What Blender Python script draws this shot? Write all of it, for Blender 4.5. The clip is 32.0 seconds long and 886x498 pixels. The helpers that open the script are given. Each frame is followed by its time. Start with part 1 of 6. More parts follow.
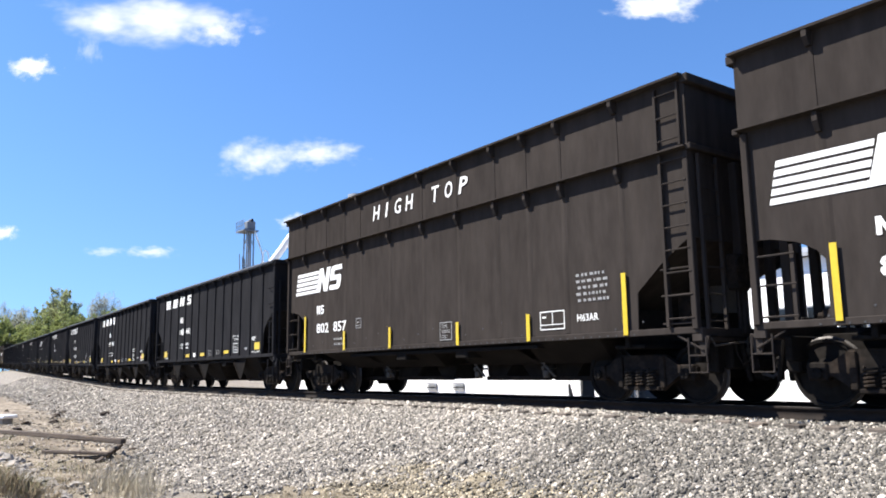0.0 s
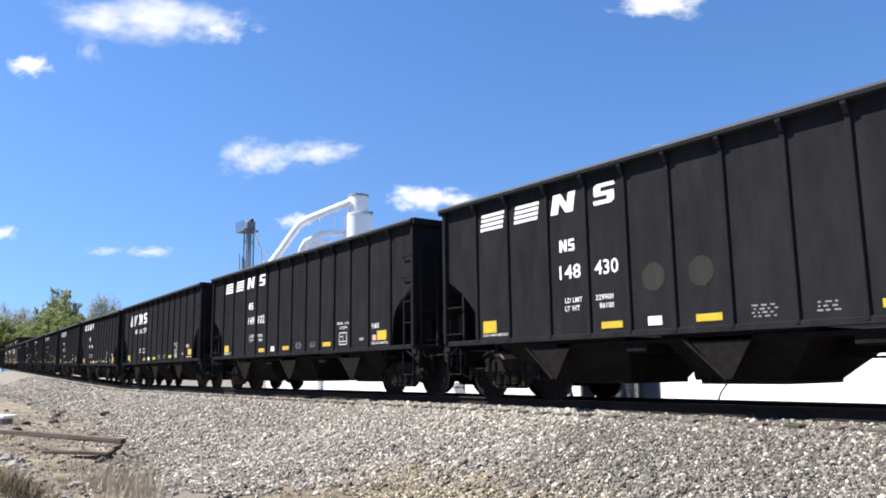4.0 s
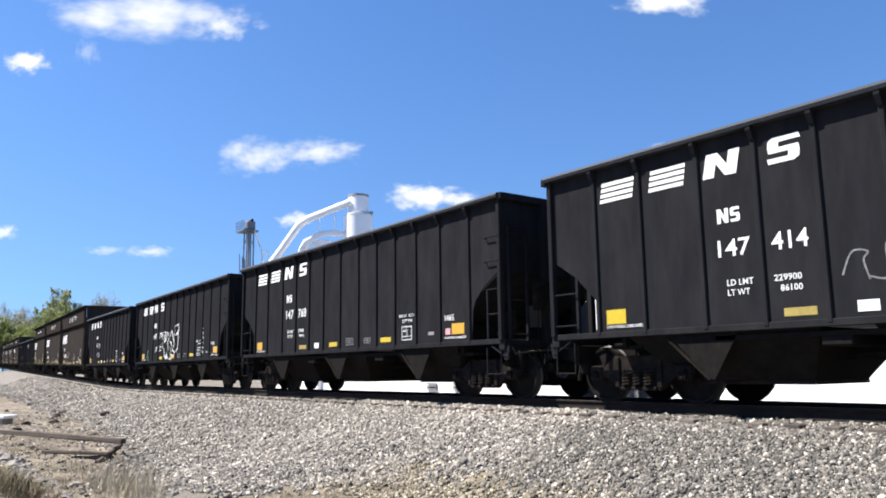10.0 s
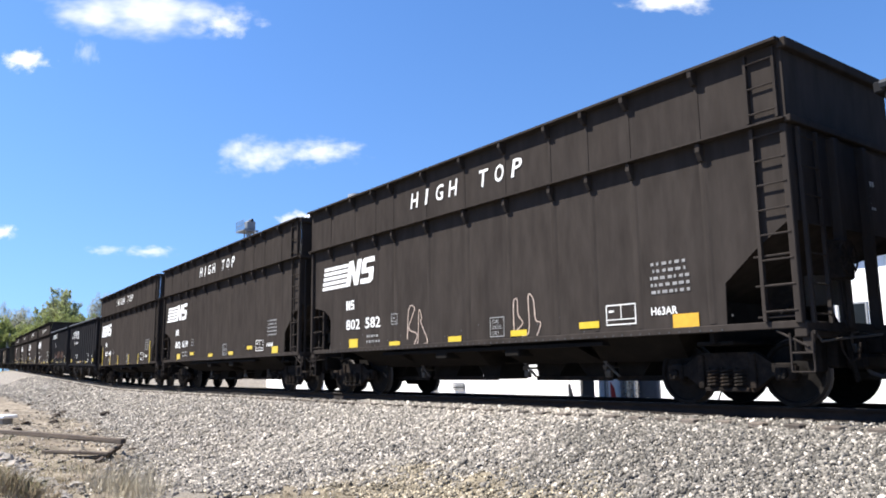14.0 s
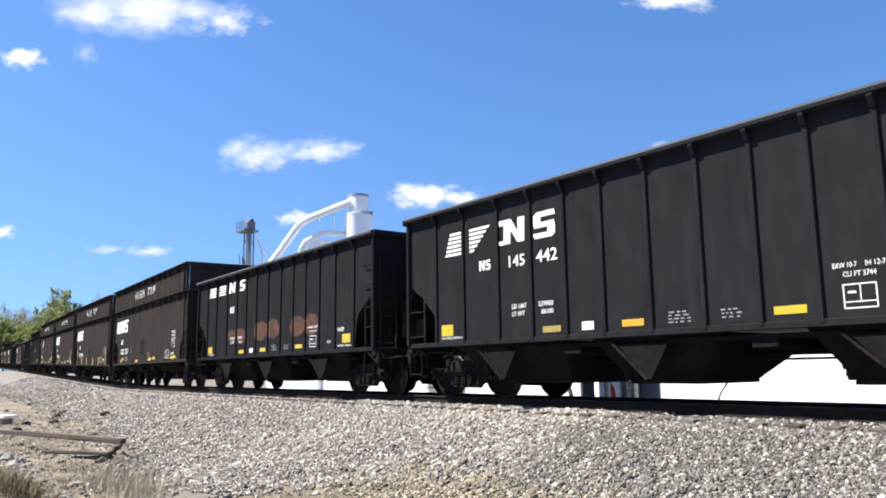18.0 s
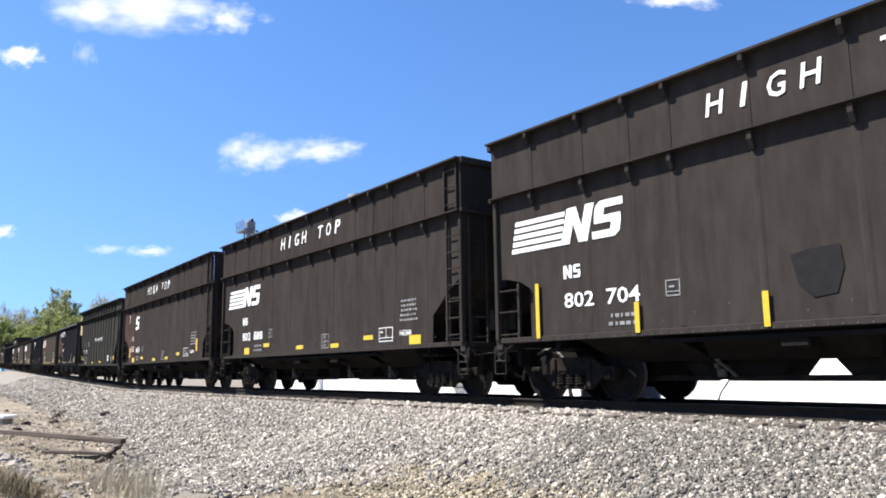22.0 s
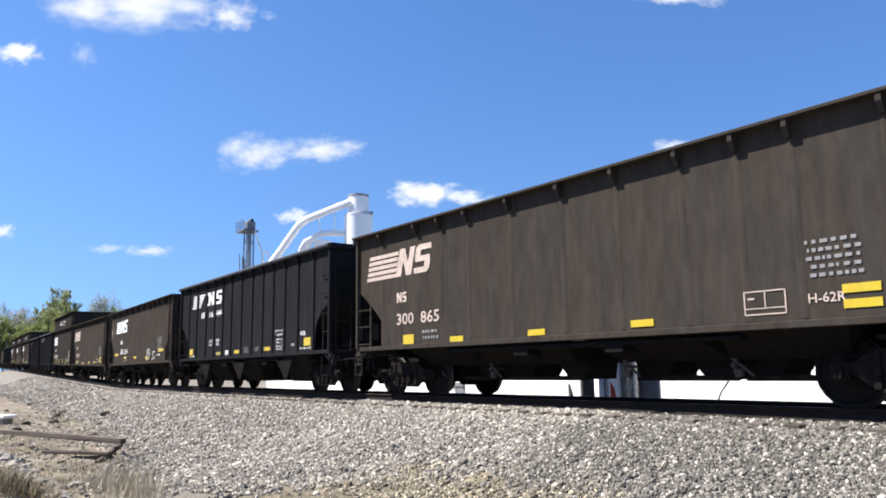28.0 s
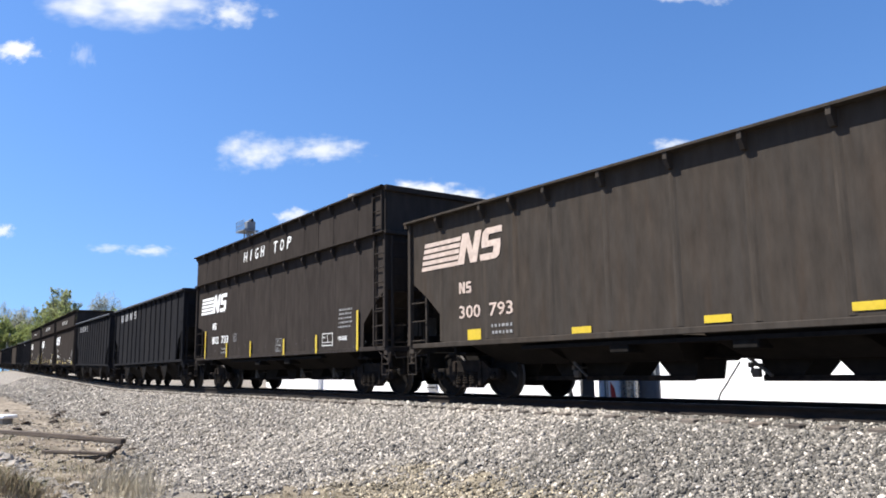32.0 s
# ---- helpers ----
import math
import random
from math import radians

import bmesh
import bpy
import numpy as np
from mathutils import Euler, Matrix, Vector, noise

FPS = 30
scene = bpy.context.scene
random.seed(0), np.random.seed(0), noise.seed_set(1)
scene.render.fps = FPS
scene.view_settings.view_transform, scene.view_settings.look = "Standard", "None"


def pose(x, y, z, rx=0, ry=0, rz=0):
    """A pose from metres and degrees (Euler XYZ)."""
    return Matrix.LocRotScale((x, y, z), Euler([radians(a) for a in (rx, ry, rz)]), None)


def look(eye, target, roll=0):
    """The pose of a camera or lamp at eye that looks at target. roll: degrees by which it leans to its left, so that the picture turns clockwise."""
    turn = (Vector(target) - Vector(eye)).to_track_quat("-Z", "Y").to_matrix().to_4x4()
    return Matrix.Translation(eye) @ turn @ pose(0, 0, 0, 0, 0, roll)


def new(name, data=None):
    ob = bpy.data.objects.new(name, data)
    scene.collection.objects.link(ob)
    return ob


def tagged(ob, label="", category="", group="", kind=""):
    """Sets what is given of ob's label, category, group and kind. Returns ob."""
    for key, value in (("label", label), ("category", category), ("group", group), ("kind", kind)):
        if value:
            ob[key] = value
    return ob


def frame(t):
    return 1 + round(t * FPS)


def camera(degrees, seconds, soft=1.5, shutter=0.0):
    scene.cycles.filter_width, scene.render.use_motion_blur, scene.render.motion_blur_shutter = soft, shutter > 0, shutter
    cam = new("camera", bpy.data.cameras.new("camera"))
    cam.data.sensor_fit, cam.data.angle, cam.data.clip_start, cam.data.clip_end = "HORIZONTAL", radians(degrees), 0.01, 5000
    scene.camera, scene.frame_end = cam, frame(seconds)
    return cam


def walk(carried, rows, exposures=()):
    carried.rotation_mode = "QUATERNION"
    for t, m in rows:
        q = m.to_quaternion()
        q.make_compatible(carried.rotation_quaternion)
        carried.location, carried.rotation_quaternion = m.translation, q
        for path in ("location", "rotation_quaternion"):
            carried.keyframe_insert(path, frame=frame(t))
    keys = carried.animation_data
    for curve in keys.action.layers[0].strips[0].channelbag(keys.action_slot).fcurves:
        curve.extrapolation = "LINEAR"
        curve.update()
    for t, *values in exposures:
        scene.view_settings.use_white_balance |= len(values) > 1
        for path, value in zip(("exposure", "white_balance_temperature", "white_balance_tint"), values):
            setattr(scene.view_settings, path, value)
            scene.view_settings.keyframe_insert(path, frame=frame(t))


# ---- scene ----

# ---- camera: it stands still on the ground beside the line ----
EYE = Vector((0.0, -9.6, 0.55))
AIM = Vector((-0.78018, 0.60534, 0.15774))
cam = camera(60.29, 32.0, soft=1.85)
# the camera darkens its picture a little when lighter cars pass
BASE = 1.445
walk(cam, [(0.0, look(EYE, EYE + AIM, -0.74)), (32.0, look(EYE, EYE + AIM, -0.74))],
     [(t, BASE - d) for t, d in ((0.0, 0.08), (1.0, 0.18), (2.0, 0.28), (13.0, 0.28), (14.0, 0.1), (17.0, 0.1), (18.0, 0.2), (19.0, 0.18),
                                 (20.0, 0.08), (25.0, 0.08), (28.0, 0.3), (29.0, 0.36), (31.0, 0.36), (32.0, 0.3))])

# ---- world, sun, exposure ----
SUN = Vector((-0.40, -0.46, 0.79)).normalized()
world = bpy.data.worlds.new("sky")
scene.world = world
world.use_nodes = True
wn, wl = world.node_tree.nodes, world.node_tree.links
sky = wn.new("ShaderNodeTexSky")
sky.sky_type = "NISHITA"
sky.sun_disc = False
sky.sun_elevation = math.asin(SUN.z)
sky.sun_rotation = math.atan2(SUN.x, SUN.y) % (2 * math.pi)
sky.altitude = 200
sky.air_density = 1.0
sky.dust_density = 0.25
sky.ozone_density = 4.0
wn["Background"].inputs["Strength"].default_value = 0.083
way = wn.new("ShaderNodeTexCoord")
lift = wn.new("ShaderNodeMapping")
lift.inputs["Location"].default_value = (0, 0, 0.135)
lift.inputs["Scale"].default_value = (1, 1, 0.6)
wl.new(way.outputs["Generated"], lift.inputs[0])
wl.new(lift.outputs[0], sky.inputs["Vector"])
tone = wn.new("ShaderNodeHueSaturation")
tone.inputs["Saturation"].default_value = 1.2
tone.inputs["Hue"].default_value = 0.508
wl.new(sky.outputs[0], tone.inputs["Color"])
wl.new(tone.outputs[0], wn["Background"].inputs["Color"])
sun = new("sun", bpy.data.lights.new("sun", "SUN"))
sun.data.energy = 5.0
sun.data.angle = radians(0.5)
sun.data.color = (1.0, 0.95, 0.87)
sun.matrix_world = look(SUN * 100, (0, 0, 0))

# ---- the line of the track: a long curve, straight far off, on a slight grade ----
BEND, REACH = 0.000864, 60.0
HALF = 1.55            # from the track's middle to the near side of a car


def side_y(x):
    a = abs(x)
    return BEND * x * x if a < REACH else BEND * REACH * REACH + 2 * BEND * REACH * (a - REACH)


def rise(x):
    return 0.016 * max(0.0, -x - 45.0)


XS = np.arange(-720.0, 120.1, 0.5)
YS = np.array([side_y(x) + HALF for x in XS])
ZS = np.array([rise(x) for x in XS])
ARC = np.concatenate([[0], np.cumsum(np.sqrt(np.diff(XS) ** 2 + np.diff(YS) ** 2 + np.diff(ZS) ** 2))])
ARC -= np.interp(0, XS, ARC)


def on_track(s):
    return Vector((np.interp(s, ARC, XS), np.interp(s, ARC, YS), np.interp(s, ARC, ZS)))


# how far the train has come, every two seconds; it slows gently
GONE = [0.0, 25.2, 50.34, 75.37, 100.28, 125.03, 149.59, 173.94, 198.09, 222.06, 245.83, 269.39, 292.74, 315.91,
        338.96, 361.9, 384.75]
GONE_FIT = np.polyfit(np.arange(0, 33, 2.0), GONE, 4)


def gone(t):
    return float(np.polyval(GONE_FIT, t))


# ---- materials ----
def material(name, color, rough=0.6, metal=0.0, grain=None, amount=0.25, stain=None, stain_color=None, stain_amount=0.5,
             bump=0.0, bump_scale=60.0, stretch=(1, 1, 1), per="", spec=0.5, thin=0.0, streak=None):
    """Paint, soil or metal: a base colour, fine grain, larger stains, fine relief; per: 'object' or 'island' varies the tone."""
    m = bpy.data.materials.new(name)
    m.use_nodes = True
    n, l = m.node_tree.nodes, m.node_tree.links
    p = n["Principled BSDF"]
    p.inputs["Roughness"].default_value = rough
    p.inputs["Metallic"].default_value = metal
    p.inputs["Specular IOR Level"].default_value = spec
    tc = n.new("ShaderNodeTexCoord")
    info = n.new("ShaderNodeObjectInfo")
    shift = n.new("ShaderNodeVectorMath")
    shift.operation = "MULTIPLY_ADD"
    l.new(info.outputs["Random"], shift.inputs[0])
    shift.inputs[1].default_value = (37.0, 19.0, 53.0)
    l.new(tc.outputs["Object"], shift.inputs[2])
    mp = n.new("ShaderNodeMapping")
    mp.inputs["Scale"].default_value = stretch
    l.new(shift.outputs[0], mp.inputs[0])
    col = n.new("ShaderNodeRGB")
    col.outputs[0].default_value = (*color, 1)
    out = col.outputs[0]

    def noise_tex(scale, detail=6.0, rough_=0.6):
        t = n.new("ShaderNodeTexNoise")
        t.inputs["Scale"].default_value = scale
        t.inputs["Detail"].default_value = detail
        t.inputs["Roughness"].default_value = rough_
        l.new(mp.outputs[0], t.inputs["Vector"])
        return t

    def mix(kind, fac, a, b):
        x = n.new("ShaderNodeMix")
        x.data_type, x.blend_type = "RGBA", kind
        if hasattr(fac, "links"):
            l.new(fac, x.inputs["Factor"])
        else:
            x.inputs["Factor"].default_value = fac
        l.new(a, x.inputs[6])
        if hasattr(b, "links"):
            l.new(b, x.inputs[7])
        else:
            x.inputs[7].default_value = (*b, 1)
        return x.outputs[2]

    def ramp(src, a, b, va=0.0, vb=1.0):
        r = n.new("ShaderNodeMapRange")
        r.inputs[1].default_value, r.inputs[2].default_value = a, b
        r.inputs[3].default_value, r.inputs[4].default_value = va, vb
        l.new(src, r.inputs[0])
        return r.outputs[0]

    if stain:
        t = noise_tex(stain, 5.0)
        out = mix("MIX", ramp(t.outputs[0], 0.45, 0.75, 0, stain_amount), out, stain_color)
    if streak:
        m2 = n.new("ShaderNodeMapping")
        m2.inputs["Scale"].default_value = (4.3, 4.3, 0.42)
        l.new(shift.outputs[0], m2.inputs[0])
        t = n.new("ShaderNodeTexNoise")
        t.inputs["Scale"].default_value = 1.0
        t.inputs["Detail"].default_value = 8.0
        t.inputs["Roughness"].default_value = 0.65
        l.new(m2.outputs[0], t.inputs["Vector"])
        out = mix("MIX", ramp(t.outputs[0], 0.48, 0.8, 0, 0.6), out, streak)
        out = mix("MULTIPLY", ramp(t.outputs[0], 0.5, 0.25, 0, 0.3), out, (0.5, 0.5, 0.5))
    if grain:
        t = noise_tex(grain)
        v = ramp(t.outputs[0], 0.25, 0.75, 1 - amount, 1 + amount)
        hv = n.new("ShaderNodeHueSaturation")
        l.new(v, hv.inputs["Value"])
        l.new(out, hv.inputs["Color"])
        out = hv.outputs[0]
        l.new(ramp(t.outputs[0], 0.3, 0.7, max(0, rough - 0.12), min(1, rough + 0.12)), p.inputs["Roughness"])
    if per:
        src = info.outputs["Random"]
        if per in ("island", "wide"):
            src = n.new("ShaderNodeNewGeometry").outputs["Random Per Island"]
        hv = n.new("ShaderNodeHueSaturation")
        if per == "wide":
            pw = n.new("ShaderNodeMath")
            pw.operation = "POWER"
            l.new(src, pw.inputs[0])
            pw.inputs[1].default_value = 3.2
            l.new(ramp(pw.outputs[0], 0, 1, 0.6, 2.5), hv.inputs["Value"])
        else:
            l.new(ramp(src, 0, 1, 0.55, 1.45), hv.inputs["Value"])
        l.new(out, hv.inputs["Color"])
        out = hv.outputs[0]
    l.new(out, p.inputs["Base Color"])
    if bump:
        t = noise_tex(bump_scale)
        bp = n.new("ShaderNodeBump")
        bp.inputs["Strength"].default_value = bump
        bp.inputs["Distance"].default_value = 0.02
        l.new(t.outputs[0], bp.inputs["Height"])
        l.new(bp.outputs[0], p.inputs["Normal"])
    if thin:
        tl = n.new("ShaderNodeBsdfTranslucent")
        l.new(out, tl.inputs["Color"])
        mx = n.new("ShaderNodeMixShader")
        mx.inputs[0].default_value = thin
        l.new(p.outputs[0], mx.inputs[1])
        l.new(tl.outputs[0], mx.inputs[2])
        l.new(mx.outputs[0], n["Material Output"].inputs["Surface"])
    return m


BLACK = material("black_paint", (0.0192, 0.0194, 0.0216), 0.8, spec=0.0, grain=3.0, amount=0.22, stain=0.7, stain_color=(0.0245, 0.0238, 0.0248), stain_amount=0.6,
                 bump=0.35, bump_scale=1.1, stretch=(1.5, 1.5, 0.45), streak=(0.0245, 0.0238, 0.0242))
SOOT = material("sooty_brown_black_paint", (0.0346, 0.0299, 0.0274), 0.8, spec=0.0, grain=3.0, amount=0.22, stain=0.6, stain_color=(0.0446, 0.0382, 0.0342),
                stain_amount=0.6, bump=0.35, bump_scale=1.1, stretch=(1.5, 1.5, 0.4), streak=(0.0398, 0.0334, 0.0294))
BROWN = material("weathered_brown_paint", (0.0452, 0.0395, 0.0345), 0.8, spec=0.0, grain=4.0, amount=0.25, stain=0.8, stain_color=(0.0501, 0.0395, 0.0308),
                 stain_amount=0.65, bump=0.35, bump_scale=1.1, stretch=(1.5, 1.5, 0.4), streak=(0.0559, 0.0404, 0.0298))
GREYED = material("greyed_black_paint", (0.0353, 0.0348, 0.0318), 0.8, spec=0.0, grain=4.0, amount=0.25, stain=0.8, stain_color=(0.0387, 0.0361, 0.0301),
                  stain_amount=0.6, bump=0.35, bump_scale=1.1, stretch=(1.5, 1.5, 0.4), streak=(0.0464, 0.043, 0.0353))
UNDER = material("grimy_underframe_steel", (0.0121, 0.0111, 0.0105), 0.85, spec=0.02, grain=9.0, amount=0.4, stain=3.0, stain_color=(0.0203, 0.0165, 0.0139),
                 stain_amount=0.4)
HOPPER = material("dusty_hopper_steel", (0.0132, 0.0117, 0.0107), 0.85, spec=0.02, grain=5.0, amount=0.35, stain=1.6, stain_color=(0.0226, 0.0194, 0.017), stain_amount=0.5)
CAST = material("rusty_cast_steel", (0.0147, 0.0128, 0.0116), 0.85, spec=0.02, grain=14.0, amount=0.4, stain=4.0, stain_color=(0.0525, 0.0378, 0.0284),
                stain_amount=0.5, bump=0.2)
TAN_STEEL = material("dusty_tan_steel", (0.054, 0.045, 0.036), 0.8, grain=6.0, amount=0.3)
TREAD = material("worn_wheel_steel", (0.0154, 0.0133, 0.0115), 0.8, 0.0, spec=0.1, grain=10.0, amount=0.3, stain=4.0, stain_color=(0.049, 0.0315, 0.021))
# the black car paint made lighter and bluer: skylight put into the chord's colour
TOP_RAIL = material("sky_lit_top_rail_steel", (0.027, 0.030, 0.037), 0.6, spec=0.3, grain=6.0, amount=0.25)
RIM = material("bright_worn_tread", (0.0378, 0.0327, 0.0295), 0.55, 0.3, grain=10.0, amount=0.3)
WHITE_MARK = material("white_lettering_paint", (0.684, 0.684, 0.665), 0.6, grain=18.0, amount=0.12)
FADED_MARK = material("faded_lettering_paint", (0.468, 0.374, 0.315), 0.7, grain=9.0, amount=0.3, stain=2.0, stain_color=(0.306, 0.221, 0.17))
GREY_MARK = material("dulled_lettering_paint", (0.204, 0.204, 0.204), 0.7, grain=12.0, amount=0.3)
YELLOW = material("yellow_reflective_sheet", (0.493, 0.357, 0.0136), 0.45, grain=14.0, amount=0.12, stain=3.0, stain_color=(0.425, 0.289, 0.0255))
ORANGE = material("amber_reflective_sheet", (0.51, 0.289, 0.0204), 0.45, grain=14.0, amount=0.15)
DIM_YELLOW = material("dirty_yellow_sheet", (0.288, 0.216, 0.048), 0.6, grain=9.0, amount=0.3)
PINK = material("pale_pink_sheet", (0.527, 0.289, 0.306), 0.6, grain=9.0, amount=0.15)
RUST = material("rusted_patch", (0.082, 0.042, 0.028), 0.85, spec=0.1, grain=5.0, amount=0.4, stain=2.6, stain_color=(0.032, 0.028, 0.026), stain_amount=1.0)
TAN_RUST = material("tan_rust_scale", (0.135, 0.0765, 0.0495), 0.9, spec=0.1, grain=7.0, amount=0.5, stain=3.0, stain_color=(0.036, 0.0288, 0.0261), stain_amount=0.9)
DULL_RUST = material("dull_rust_stain", (0.05, 0.0355, 0.032), 0.85, spec=0.0, grain=3.0, amount=0.35, stain=1.2, stain_color=(0.0468, 0.0364, 0.0325), streak=(0.0845, 0.0442, 0.0338))
CREAM = material("cream_primer", (0.442, 0.365, 0.17), 0.7, grain=5.0, amount=0.15)
DARK_PATCH = material("dark_repair_patch", (0.0206, 0.0198, 0.0206), 0.8, spec=0.0, grain=6.0, amount=0.2)
PALE_PATCH = material("dulled_pale_paint", (0.0533, 0.0533, 0.0499), 0.85, spec=0.0, grain=6.0, amount=0.3)
TEAL = material("teal_spray_paint", (0.136, 0.357, 0.306), 0.6, grain=9.0, amount=0.2)
RAIL = material("dark_rail_steel", (0.0154, 0.0126, 0.0112), 0.8, 0.0, spec=0.1, grain=8.0, amount=0.35, stain=2.0, stain_color=(0.0315, 0.0231, 0.0182))
TANK_METAL = material("bright_galvanised_metal", (0.294, 0.287, 0.28), 0.3, 0.9, grain=20.0, amount=0.15)
RAIL_TOP = material("worn_rail_head", (0.112, 0.105, 0.098), 0.55, 0.6, grain=20.0, amount=0.15)
TIE = material("weathered_tie_wood", (0.091, 0.0735, 0.0595), 0.9, grain=14.0, amount=0.4, stain=2.0, stain_color=(0.14, 0.122, 0.105),
               bump=0.5, bump_scale=18.0, stretch=(6, 1, 6), per="object")
OLD_WOOD = material("old_tie_wood", (0.0665, 0.049, 0.0364), 0.9, grain=10.0, amount=0.45, stain=2.0, stain_color=(0.168, 0.126, 0.091),
                    bump=0.6, bump_scale=12.0, stretch=(1, 6, 6))
TAN_STONE = material("tan_stained_stone", (0.225, 0.192, 0.138), 0.9, grain=30.0, amount=0.3, per="wide")
STONE = material("crushed_limestone", (0.237, 0.214, 0.185), 0.9, grain=40.0, amount=0.25, per="wide")
DARK_STONE = material("grey_crushed_stone", (0.103, 0.0946, 0.0818), 0.9, grain=40.0, amount=0.25, per="wide")
CONCRETE = material("pale_concrete", (0.385, 0.371, 0.343), 0.85, grain=12.0, amount=0.15, stain=2.0, stain_color=(0.245, 0.231, 0.21), bump=0.3)
WHITE_METAL = material("white_painted_metal", (0.9, 0.9, 0.89), 0.5, grain=2.0, amount=0.03, stain=0.5, stain_color=(0.8, 0.8, 0.79), stain_amount=0.4)
GREY_METAL = material("galvanised_grey_metal", (0.294, 0.301, 0.308), 0.5, 0.3, grain=6.0, amount=0.15)
TOWER_METAL = material("grey_tower_steel", (0.154, 0.168, 0.189), 0.6, 0.2, grain=6.0, amount=0.2)
DARK_METAL = material("dark_painted_steel", (0.0252, 0.0252, 0.0269), 0.6, grain=8.0, amount=0.25)
RED_PAINT = material("red_paint", (0.385, 0.035, 0.028), 0.5, grain=8.0, amount=0.2)
BLUE_PAINT = material("blue_marking_paint", (0.063, 0.117, 0.18), 0.7, grain=8.0, amount=0.2)
BARK = material("tree_bark", (0.133, 0.122, 0.105), 0.9, grain=8.0, amount=0.3, stretch=(3, 3, 0.6))
LEAF = material("young_green_leaves", (0.29, 0.314, 0.153), 0.7, grain=0.6, amount=0.3, per="island", thin=0.5)
LEAF_PALE = material("pale_budding_leaves", (0.306, 0.306, 0.225), 0.8, grain=0.6, amount=0.3, per="island", thin=0.5)
LEAF_DEEP = material("fresh_bush_leaves", (0.208, 0.239, 0.0809), 0.7, grain=0.6, amount=0.35, per="island", thin=0.5)
STRAW = material("dry_grass", (0.263, 0.201, 0.122), 0.9, grain=6.0, amount=0.3, per="island")
WEED = material("green_weeds", (0.167, 0.161, 0.0735), 0.9, grain=6.0, amount=0.3, per="island")
RUBBLE = material("earthy_rubble", (0.294, 0.266, 0.231), 0.95, grain=9.0, amount=0.3, stain=3.0, stain_color=(0.154, 0.119, 0.084), bump=0.5, bump_scale=20.0)
# dark soil of the clods, also the painted shadow under the old ties
CLOD_AND_SHADE = material("dark_soil_and_shadow", (0.0595, 0.042, 0.0294), 0.95, grain=9.0, amount=0.4, bump=0.6, bump_scale=12.0)
REED = material("grey_brown_reeds", (0.40, 0.345, 0.245), 0.9, grain=6.0, amount=0.3, per="island")
GLASS = material("dark_window_glass", (0.014, 0.0175, 0.021), 0.1, grain=3.0, amount=0.1)


